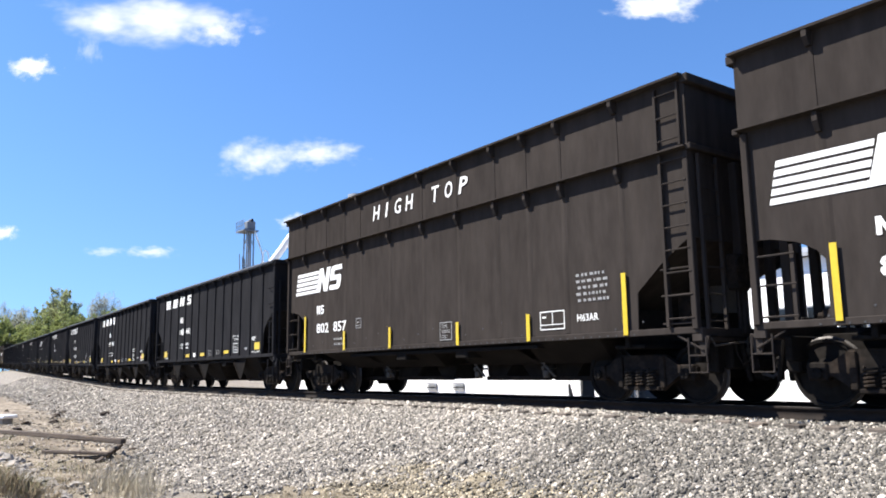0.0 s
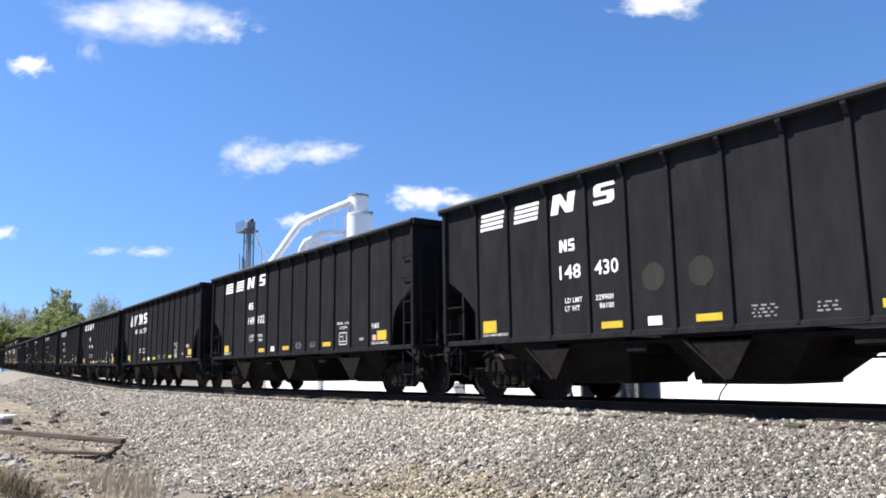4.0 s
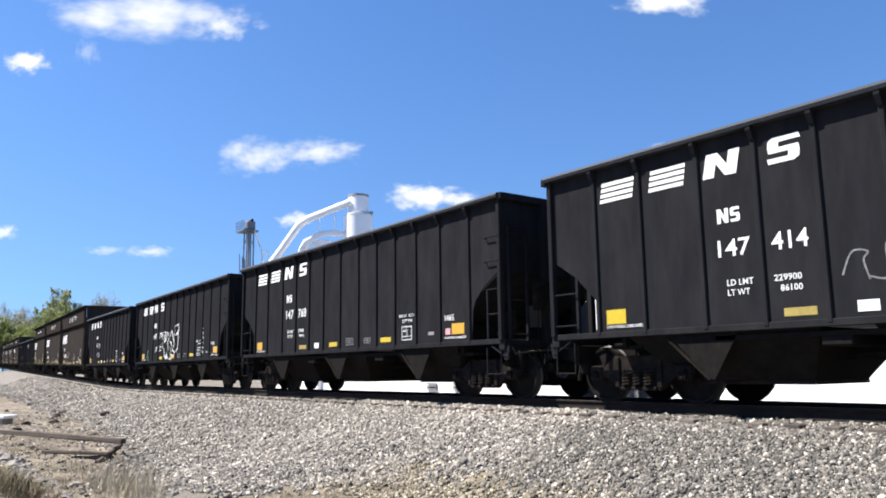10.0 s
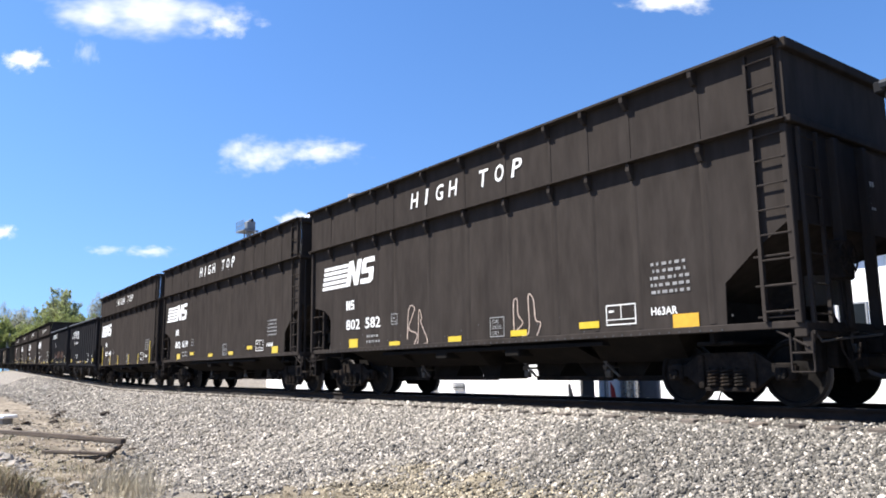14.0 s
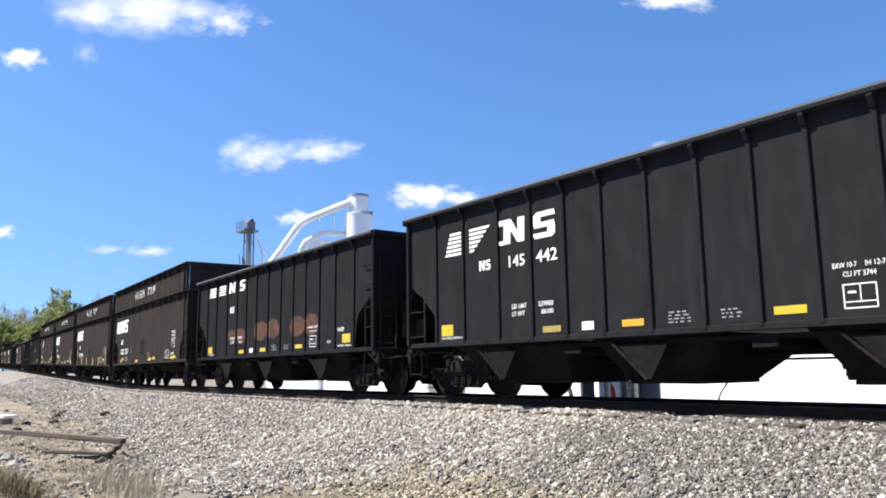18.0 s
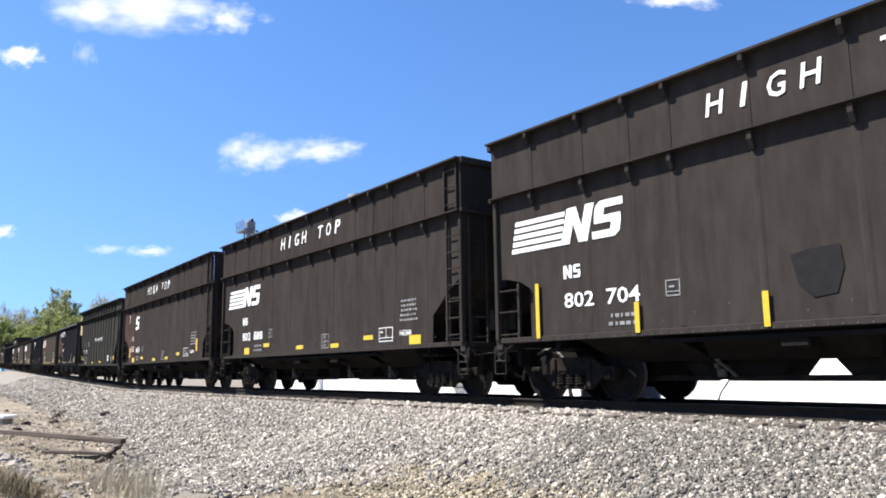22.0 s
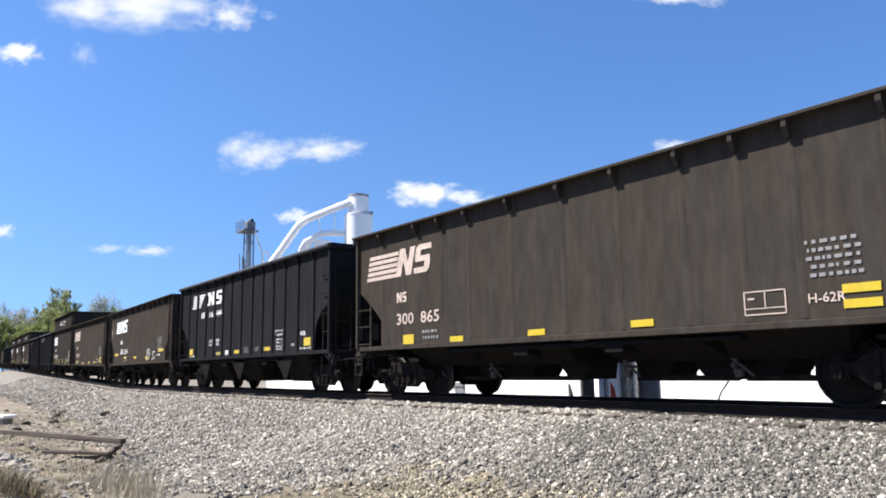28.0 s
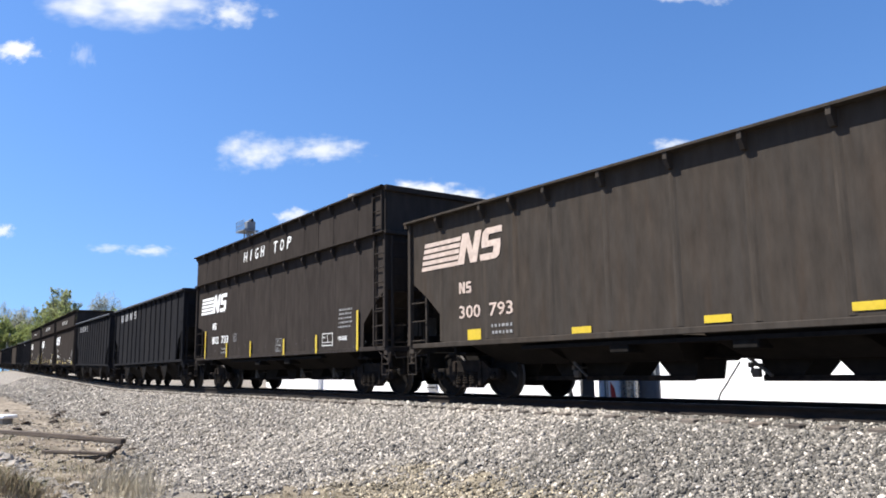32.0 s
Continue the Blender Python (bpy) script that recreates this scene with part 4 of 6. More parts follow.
    # hoppers and centre sill
    if kind == "low":
        # top from, top to, outlet from, outlet to; the trailing face is steep, the leading one slopes
        for x0, x1, b0, b1 in ((1.55, 4.65, 2.2, 4.2), (5.3, 7.75, 5.6, 6.95), (8.98, 11.5, 9.28, 10.85)):
            x0, x1, b0, b1 = x0 - hl, x1 - hl, b0 - hl, b1 - hl
            bm = bmesh.new()
            funnel(bm, (x0, x1, 1.40, 1.05), (b0, b1, 0.75, 0.33))
            hopper = kit.add("hopper", bm, HOPPER)
            bm = bmesh.new()
            prism(bm, [(b0 + 0.13, 1.05), (b0 + 1.30, 1.05), (b0 + 0.88, 0.38), (b0 + 0.80, 0.38)], -1.40, -1.385)
            kit.add("gusset", bm, UNDER, None, hopper)
            bm = bmesh.new()
            box(bm, -0.018, 0.018, -0.025, 0.0, 0.0, 0.90)
            kit.add("gusset_angle", bm, CAST, pose(b0 + 0.13, -1.40, 0.97, 0, 131, 0), hopper)
            kit.add("door_gear", door_gear(b0, 0.78, 0.34), CAST, None, hopper)
            bm = bmesh.new()
            box(bm, b0 - 0.03, b1 + 0.03, -0.79, 0.79, 0.30, 0.36, bevel=0.01)
            kit.add("hopper_gate", bm, CAST, None, hopper)
        bm = bmesh.new()
        rod(bm, (-3.5, -0.3, 0.66), (3.5, -0.3, 0.66), 0.018, 6)
        kit.add("brake_pipe", bm, CAST)
    else:
        # outlet from, to, and the half widths of the gap between its two doors below and above
        for g0, g3, gap, below, above in ((2.35, 4.0, 3.18, 0.4, 0.17), (4.2, 6.5, 5.5, 0.56, 0.3), (7.7, 9.6, 8.62, 0.42, 0.15), (9.76, 11.4, 10.58, 0.36, 0.12)):
            g0, g3, gap = ((x - 6.88) * hl / 6.88 for x in (g0, g3, gap))
            bm = bmesh.new()
            funnel(bm, (g0 - 0.36, g3 + 0.36, 1.40, 1.05), (g0 - 0.06, g3 + 0.06, 0.72, 0.66))
            prism(bm, [(g0 - 0.06, 0.664), (gap - above, 0.664), (gap - below, 0.36), (g0, 0.36)], -0.4, 0.4)
            prism(bm, [(gap + above, 0.664), (g3 + 0.06, 0.664), (g3, 0.36), (gap + below, 0.36)], -0.4, 0.4)
            hopper = kit.add("hopper", bm, HOPPER)
            bm = bmesh.new()
            box(bm, g0 - 0.02, g3 + 0.02, -0.45, -0.405, 0.34, 0.43, bevel=0.01)
            kit.add("hopper_gate", bm, CAST, None, hopper)
            kit.add("door_gear", door_gear(g0 + 0.1, 0.72, 0.38), TAN_STEEL, None, hopper)
        bm = bmesh.new()
        rod(bm, (-5.0, -0.3, 0.70), (5.0, -0.3, 0.70), 0.018, 6)
        kit.add("brake_pipe", bm, CAST)
    for x in (-1.7, 1.85) if kind == "low" else (-1.12, 1.12):
        bm = bmesh.new()
        box(bm, x - 0.2, x + 0.2, -1.38, 1.38, 0.80, 0.99, bevel=0.02)
        kit.add("cross_ridge", bm, UNDER)
    for x in (-hl + 1.45, hl - 1.45):
        bm = bmesh.new()
        box(bm, x - 0.04, x + 0.04, -1.36, 1.36, 0.88, 1.5, bevel=0.01)
        box(bm, x - 0.3, x + 0.3, -1.3, 1.3, 0.86, 0.92, bevel=0.01)
        kit.add("body_bolster", bm, UNDER)
    bm = bmesh.new()
    box(bm, -hl, hl, -0.2, 0.2, 0.72, 1.0, bevel=0.015)
    kit.add("centre_sill", bm, UNDER)
    bm = bmesh.new()
    box(bm, -3.4, 3.4, -Y0 + 0.06, Y0 - 0.06, 0.93, 0.99)
    kit.add("floor_sheet", bm, UNDER)
    return kit, hl, top, tier, at


# ---- painted marks ----
def clip_x(poly, a, b):
    """The part of a polygon between x = a and x = b."""
    for lim, sg in ((a, 1), (b, -1)):
        out = []
        for i, p in enumerate(poly):
            q = poly[(i + 1) % len(poly)]
            ip, iq = sg * (p[0] - lim) >= 0, sg * (q[0] - lim) >= 0
            if ip:
                out.append(p)
            if ip != iq:
                k = (lim - p[0]) / (q[0] - p[0])
                out.append((lim, p[1] + k * (q[1] - p[1])))
        poly = out
        if len(poly) < 3:
            return []
    return poly


def first_shape(x0, x1, z0, z1, lean):
    """A slanted block with two wedge-shaped notches."""
    h, w = z1 - z0, x1 - x0
    t = w * 0.30

    def p(u, v):
        return (x0 + u * w + lean * v * h, z0 + v * h)
    return [[p(0, 0), p(0.34, 0), p(0.34, 1), p(0, 1)], [p(0.68, 0), p(1, 0), p(1, 1), p(0.68, 1)], [p(0.34, 1), p(0.34, 0.55), p(0.68, 0), p(0.68, 0.45)]]


def second_shape(x0, x1, z0, z1, lean):
    """A slanted block of three bars joined at opposite sides."""
    h, w = z1 - z0, x1 - x0

    def p(u, v):
        return (x0 + u * w + lean * v * h, z0 + v * h)
    return [[p(0.06, 0), p(0.85, 0), p(1, 0.12), p(1, 0.2), p(0, 0.2)], [p(0.05, 0.40), p(1, 0.40), p(0.95, 0.60), p(0, 0.60)],
            [p(0, 0.80), p(1, 0.80), p(0.94, 1), p(0.15, 1), p(0, 0.88)], [p(0.66, 0.2), p(1, 0.2), p(1, 0.40), p(0.66, 0.40)],
            [p(0, 0.60), p(0.34, 0.60), p(0.34, 0.80), p(0, 0.80)]]


def bars(x0, x1, z0, z1, n, lean, fill=0.68):
    h = (z1 - z0) / n
    out = []
    for k in range(n):
        a, b = z0 + k * h, z0 + k * h + h * fill
        out.append([(x0 + lean * (a - z0), a), (x1 + lean * (a - z0), a), (x1 + lean * (b - z0), b), (x0 + lean * (b - z0), b)])
    return out


def smudge(cx, cz, rx, rz, seed, n=20, rough=0.25):
    r = random.Random(seed)
    return [(cx + rx * (1 + r.uniform(-rough, rough)) * math.cos(k * 2 * math.pi / n), cz + rz * (1 + r.uniform(-rough, rough)) * math.sin(k * 2 * math.pi / n)) for k in range(n)]


def stroke(points, w):
    """A painted line of width w along points, as quads."""
    out = []
    for (ax, az), (bx, bz) in zip(points, points[1:]):
        d = math.hypot(bx - ax, bz - az) or 1e-6
        nx, nz = -(bz - az) / d * w / 2, (bx - ax) / d * w / 2
        ex, ez = (bx - ax) / d * w * 0.4, (bz - az) / d * w * 0.4
        out.append([(ax + nx - ex, az + nz - ez), (bx + nx + ex, bz + nz + ez), (bx - nx + ex, bz - nz + ez), (ax - nx - ex, az - nz - ez)])
    return out


def scrawl(x0, x1, z0, z1, seed, letters=4):
    """Looping spray-painted strokes that spell nothing."""
    r = random.Random(seed)
    out = []
    w = (x1 - x0) / letters
    for k in range(letters):
        a = x0 + k * w
        pts = [(a + w * r.uniform(0, 0.3), z0 + (z1 - z0) * r.uniform(0, 0.2)), (a + w * r.uniform(0.1, 0.4), z0 + (z1 - z0) * r.uniform(0.75, 1.0)),
               (a + w * r.uniform(0.5, 1.0), z0 + (z1 - z0) * r.uniform(0.6, 1.0)), (a + w * r.uniform(0.3, 0.8), z0 + (z1 - z0) * r.uniform(0.3, 0.6)),
               (a + w * r.uniform(0.7, 1.1), z0 + (z1 - z0) * r.uniform(0.0, 0.4)), (a + w * r.uniform(0.1, 0.9), z0 + (z1 - z0) * r.uniform(-0.05, 0.15))]
        out += pts
    return out


def curve_through(pts, n=5):
    out = []
    for i in range(len(pts) - 1):
        p0, p1, p2, p3 = pts[max(i - 1, 0)], pts[i], pts[i + 1], pts[min(i + 2, len(pts) - 1)]
        for k in range(n):
            t = k / n
            out.append(tuple(0.5 * ((2 * b) + (c - a) * t + (2 * a - 5 * b + 4 * c - d) * t * t + (3 * b - a - 3 * c + d) * t ** 3)
                             for a, b, c, d in zip(p0, p1, p2, p3)))
    return out + [pts[-1]]


class Marks:
    """Paint on the near side of one car; x is counted from the trailing end."""

    def __init__(self, root, hl, at, smooth=False):
        self.root, self.hl, self.at = root, hl, at
        self.face = Y0 + (0.008 if smooth else 0.0)      # paint skin over the pressed ribs
        self.over = smooth

    def polys(self, name, polys, mat, label="", layer=0, on_posts=False, up=False):
        y = -(Y0 + 0.07 if up else self.face) - 0.004 - 0.003 * layer
        bm = bmesh.new()
        for p in polys:
            p = [(x - self.hl, z) for x, z in p]
            flat(bm, p, y)
            if on_posts and not self.over:
                for a in self.at:
                    c = clip_x(p, a - 0.04, a + 0.04)
                    if len(c) > 2:
                        flat(bm, c, -Y0 - RIB - 0.004 - 0.003 * layer)
        return part(name, bm, mat, self.root, label)

    def rect(self, name, x0, x1, z0, z1, mat, label="", layer=0, proud=False):
        bm = bmesh.new()
        y = -self.face - (RIB if proud else 0)
        box(bm, x0 - self.hl, x1 - self.hl, y - 0.007 - 0.003 * layer, y - 0.001, z0, z1)
        return part(name, bm, mat, self.root, label)

    def words(self, name, words, x0, x1, z0, z1, mat, label="", lean=0.0, up=False):
        bm = bmesh.new()
        letter(bm, words, x0 - self.hl, x1 - self.hl, z0, z1, -(Y0 + 0.07 if up else self.face) - 0.005, lean)
        return part(name, bm, mat, self.root, label)

    def lines(self, name, x0, x1, z0, z1, n, seed, mat, label="rows of small illegible lettering"):
        r = random.Random(seed)
        ps = []
        h = (z1 - z0) / n
        for k in range(n):
            x = x0 + r.uniform(0, 0.1) * (x1 - x0)
            while x < x1 - 0.04:
                w = r.uniform(0.03, 0.10)
                ps.append([(x, z0 + k * h + 0.32 * h), (min(x1, x + w), z0 + k * h + 0.32 * h), (min(x1, x + w), z0 + k * h + 0.76 * h), (x, z0 + k * h + 0.76 * h)])
                x += w + r.uniform(0.025, 0.06)
        return tagged(self.polys(name, ps, mat, label), kind="stuff")

    def frame_box(self, x0, x1, z0, z1, mat, t=0.018, vertical=True, blank=False):
        ps = [[(x0, z0), (x1, z0), (x1, z0 + t), (x0, z0 + t)], [(x0, z1 - t), (x1, z1 - t), (x1, z1), (x0, z1)],
              [(x0, z0), (x0 + t, z0), (x0 + t, z1), (x0, z1)], [(x1 - t, z0), (x1, z0), (x1, z1), (x1 - t, z1)]]
        zm = z0 + (z1 - z0) * 0.25
        if blank:
            return self.polys("stencil_box", ps, mat, "grey stencilled box")
        ps.append([(x0, zm), (x1, zm), (x1, zm + t * 0.8), (x0, zm + t * 0.8)])
        if vertical:
            xm = (x0 + x1) / 2
            ps.append([(xm, zm), (xm + t * 0.8, zm), (xm + t * 0.8, z1), (xm, z1)])
        ps.append([(x0 + 0.06, z1 - 0.12), (x0 + 0.16, z1 - 0.12), (x0 + 0.16, z1 - 0.09), (x0 + 0.06, z1 - 0.09)])
        return self.polys("stencil_box", ps, mat, "white stencilled inspection box")


def big_number(mk, a, b, x, z0, z1, w, mat, gap=0.3):
    mk.words("number", a, x, x + w, z0, z1, mat, "white painted car number")
    mk.words("number", b, x + w + gap, x + 2 * w + gap, z0, z1, mat, "white painted car number")


def initials(mk, x, z0, z1, mat):
    w = z1 - z0
    mk.polys("reporting_mark", first_shape(x, x + w * 0.85, z0, z1, 0) + second_shape(x + w * 1.0, x + w * 1.7, z0, z1, 0), mat, "small white painted mark")


def low_marks(mk, spec, seed):
    r = random.Random(seed)
    W, G = spec.get("ink", WHITE_MARK), GREY_MARK
    if spec.get("far"):
        mk.polys("emblem", bars(1.2, 1.8, 3.26, 3.62, 4, 0.12) + bars(2.2, 2.8, 3.26, 3.62, 4, 0.12) + first_shape(3.2, 3.7, 3.26, 3.62, 0.15) + second_shape(4.16, 4.62, 3.26, 3.62, 0.1), W, "white striped railway emblem")
        return
    if spec.get("style") == "wedge":
        st = []
        dz = spec.get("dz", 0.0)
        for k in range(6):
            z = 2.91 + dz + 0.085 * k
            st.append([(1.37 + 0.03 * k, z), (1.90, z), (1.92, z + 0.055), (1.39 + 0.03 * k, z + 0.055)])
            st.append([(2.17, z), (2.30 + 0.095 * k, z), (2.35 + 0.095 * k, z + 0.055), (2.19, z + 0.055)])
        mk.polys("emblem_stripes", st, W, "white wedge-shaped emblem stripes")
        mk.polys("emblem_block", first_shape(3.22, 3.80, 2.93 + dz, 3.40 + dz, 0.05) + [[(3.05, 3.30 + dz), (3.24, 3.30 + dz), (3.26, 3.40 + dz), (3.03, 3.40 + dz)], [(3.05, 2.92 + dz), (3.22, 2.92 + dz), (3.22, 3.0 + dz), (3.05, 3.0 + dz)]], W, "white notched emblem block")
        mk.polys("emblem_block", second_shape(4.04, 4.60, 2.91 + dz, 3.40 + dz, 0.05), W, "white three-barred emblem block")
        initials(mk, 2.48, 2.50 + dz, 2.70 + dz, W)
        mk.words("number", spec["a"], 3.36, 3.80, 2.48 + dz, 2.69 + dz, W, "white painted car number")
        mk.words("number", spec["b"], 4.10, 4.64, 2.48 + dz, 2.70 + dz, W, "white painted car number")
    else:
        mk.polys("emblem_stripes", bars(1.17, 1.84, 3.27, 3.63, 4, 0.18) + bars(2.16, 2.80, 3.27, 3.63, 4, 0.18), W, "white emblem stripes")
        n = spec.get("n", 0.0)
        mk.polys("emblem_block", first_shape(3.14 + n, 3.68 + n, 3.27, 3.63, 0.22), W, "white notched emblem block")
        mk.polys("emblem_block", second_shape(4.14, 4.60, 3.27, 3.63, 0.12), W, "white three-barred emblem block")
        initials(mk, 3.33 + n, 2.58, 2.79, W)
        if spec.get("a"):
            mk.words("number", spec["a"], 3.31 + n, 3.81 + n, 2.10, 2.34, W, "white painted car number")
            mk.words("number", spec["b"], 4.12, 4.63, 2.10, 2.34, W, "white painted car number")
    for word, x0, x1, z in (("LD LMT", 3.42, 3.82, 1.68), ("LT WT", 3.42, 3.76, 1.54), ("229900", 4.12, 4.50, 1.68), ("86100", 4.20, 4.50, 1.54)):
        mk.words("load_limit", word, x0, x1, z, z + 0.085, W, "small white load lettering")
    mk.rect("yellow_panel", 1.21, 1.60, 1.26, 1.49, spec.get("tag", YELLOW), "yellow reflective panel")
    mk.words("stencil", "2 INCH TREAD COMB SHOES", 1.20, 1.92, 1.195, 1.24, W, "one line of small white stencilled words")
    for x0, x1, z, mat in ((4.22, 4.66, 1.20, DIM_YELLOW if r.random() < 0.4 else YELLOW), (6.02, 6.45, 1.21, ORANGE if r.random() < 0.4 else YELLOW), (8.60, 9.05, 1.23, YELLOW)):
        mk.rect("reflector_strip", x0, x1, z, z + 0.11, mat, "yellow reflective strip")
    mk.rect("white_plate", 5.16, 5.42, 1.20, 1.34, WHITE_MARK, "small white label plate")
    mk.lines("stencil", 6.90, 7.30, 1.20, 1.40, 4, seed + 2, G)
    mk.lines("stencil", 7.80, 8.15, 1.22, 1.38, 3, seed + 3, G)
    mk.frame_box(9.52, 9.93, 1.24, 1.55, W)
    for word, x0, x1, z in (("EXW 10-7", 9.42, 9.72, 1.755), ("IH 12-7", 9.82, 10.06, 1.755), ("CU FT 3744", 9.54, 9.94, 1.64)):
        mk.words("capacity_data", word, x0, x1, z, z + 0.065, W, "small white capacity lettering")
    mk.rect("small_label", 10.57, 10.78, 1.31, 1.38, GREY_MARK, "small painted label")
    mk.words("class_mark", spec.get("cls", "H65"), 11.18, 11.50, 1.58, 1.70, W, "white class mark")
    mk.rect("yellow_panel", 11.42, 11.84, 1.29, 1.51, spec.get("tag", YELLOW), "yellow reflective panel")
    if spec.get("pink"):
        mk.rect("pink_panel", 11.20, 11.37, 1.29, 1.42, PINK, "pale pink label")
    mk.words("stencil", "2 INCH TREAD COMB SHOES", 11.16, 11.90, 1.20, 1.25, W, "one line of small white stencilled words")
    mk.rect("white_stripe", 11.97, 11.995, 1.22, 1.72, GREY_MARK, "thin upright white stripe")


def tall_marks(mk, spec, seed):
    W = spec.get("ink", WHITE_MARK)
    mk.hl -= spec.get("dx", 0.0)
    z0, z1 = 2.70, 3.33
    if not spec.get("half"):
        mk.polys("emblem_stripes", bars(0.45, 1.72, z0, z1, 5, 0.22), W, "white emblem stripes", on_posts=True)
        mk.polys("emblem_block", first_shape(1.72, 2.34, z0, z1, 0.28), W, "white notched emblem block", on_posts=True)
    mk.polys("emblem_block", second_shape(2.42, 3.02, z0, z1, 0.22), W, "white three-barred emblem block", on_posts=True)
    if not spec.get("brown"):
        for word, a, b in (("HIGH", 4.78, 6.68), ("TOP", 7.20, 8.70)):
            step = (b - a) / len(word)
            for k, ch in enumerate(word):
                x = a + k * step
                w = 0.075 if ch == "I" else 0.27
                o = 0.08 if ch == "I" else 0.0
                mk.words("letter", ch, x + o, x + o + w, 4.18, 4.52, W, "white slanted block letter", lean=0.16, up=True)
    if not spec.get("half"):
        initials(mk, 1.76, 2.10, 2.33, W)
        if spec.get("a"):
            mk.words("number", spec["a"], 1.76, 2.43, 1.60, 1.85, W, "white painted car number")
    if spec.get("b"):
        mk.words("number", spec["b"], 2.70, 3.38, 1.60, 1.85, W, "white painted car number")
    mk.lines("load_limits", 2.72, 3.35, 1.20, 1.46, 2, seed, GREY_MARK)
    if not spec.get("brown"):
        mk.frame_box(3.86, 4.12, 1.62, 1.87, GREY_MARK, vertical=False)
        mk.frame_box(7.40, 7.82, 1.18, 1.56, GREY_MARK, vertical=False, blank=True)
        for word, z in (("COAL", 1.44), ("LOADING", 1.33), ("ONLY", 1.22)):
            mk.words("stencil", word, 7.47, 7.47 + (0.28 if len(word) > 4 else 0.2), z, z + 0.075, GREY_MARK, "small grey stencilled words")
    mk.hl += spec.get("dx", 0.0)
    tail = (2 if spec.get("brown") else 1) * (mk.hl - (6.90 if spec.get("brown") else 6.88))
    mk.hl -= tail
    mk.frame_box(10.45, 11.06, 1.24, 1.57, W)
    if spec.get("rebuilt"):
        for word, a, b, z, h in (("PRO 55910", 11.43, 11.97, 2.24, 0.1), ("REBODY 11-99", 11.42, 12.0, 2.125, 0.085), ("CUFT.", 11.43, 11.60, 1.655, 0.07), ("5465", 11.84, 12.0, 1.665, 0.07)):
            mk.words("stencil", word, a, b, z, z + h, W, "white stencilled data")
        mk.lines("capacity_data", 11.42, 12.0, 1.77, 2.07, 3, seed + 1, W)
    else:
        mk.lines("capacity_data", 11.36, 12.08, 1.64, 2.18, 5, seed + 1, GREY_MARK)
    mk.words("class_mark", spec.get("cls", "H63AR"), 11.36, 11.84, 1.35, 1.47, W, "white class mark")
    mk.hl += tail
    if spec.get("upright"):
        for x, a, b in ((1.06, 1.10, 2.08), (3.26, 1.10, 1.58), (5.41, 1.08, 1.56), (7.98, 1.06, 1.53), (10.10, 1.06, 1.55), (12.36, 1.07, 2.06)):
            bm = bmesh.new()
            yy = -Y0 - 0.045
            box(bm, x + 0.02 - mk.hl, x + 0.11 - mk.hl, yy - 0.004, yy + 0.004, a, b)
            part("upright_reflector", bm, YELLOW, mk.root, "upright yellow reflective strip")
    else:
        if spec.get("twin"):
            mk.rect("reflector_strip", 1.70, 2.05, 1.20, 1.30, YELLOW, "yellow reflective strip")
            mk.rect("reflector_strip", 2.02, 2.41, 1.305, 1.41, YELLOW, "yellow reflective strip")
        elif spec.get("dx", 0) > 1:
            mk.rect("reflector_strip", 1.46, 2.30, 1.54, 1.66, YELLOW, "long yellow reflective strip")
        else:
            mk.rect("yellow_panel", 2.02, 2.43, 1.15, 1.36, YELLOW, "yellow reflective panel")
        for x, z in spec.get("strips", ((3.72, 1.27), (5.92, 1.16), (8.0, 1.18), (9.72, 1.31))):
            mk.rect("reflector_strip", x, x + 0.44, z, z + 0.11, YELLOW, "yellow reflective strip")
        if spec.get("brown") and not spec.get("chalk"):
            mk.rect("reflector_strip", 11.80, 12.26, 1.25, 1.36, YELLOW, "yellow reflective strip")
            mk.rect("reflector_strip", 11.80, 12.26, 1.44, 1.55, YELLOW, "yellow reflective strip")
        elif not spec.get("brown"):
            if spec.get("rebuilt"):
                mk.rect("reflector_strip", 11.35, 11.74, 1.19, 1.30, YELLOW, "yellow reflective strip")
                mk.rect("reflector_strip", 11.75, 12.12, 1.20, 1.31, YELLOW, "yellow reflective strip")
            elif spec.get("half"):
                mk.rect("amber_panel", 12.34, 12.52, 1.42, 1.88, ORANGE, "upright amber reflective panel")
            else:
                mk.rect("yellow_panel", 11.75, 12.20, 1.12, 1.34, ORANGE if spec.get("amber") else YELLOW, "yellow reflective panel")
    if spec.get("patch") and spec.get("upright"):
        mk.polys("repair_patch", [[(5.85, 2.0), (6.08, 2.05), (6.5, 2.07), (6.53, 1.78), (6.42, 1.46), (6.12, 1.42), (5.93, 1.6)]], DARK_PATCH, "ragged patch of fresh dark paint")
    elif spec.get("patch"):
        mk.polys("repair_patch", [[(5.98, 1.50), (6.66, 1.48), (6.68, 2.14), (6.0, 2.16)]], DARK_PATCH, "square of fresh dark paint")


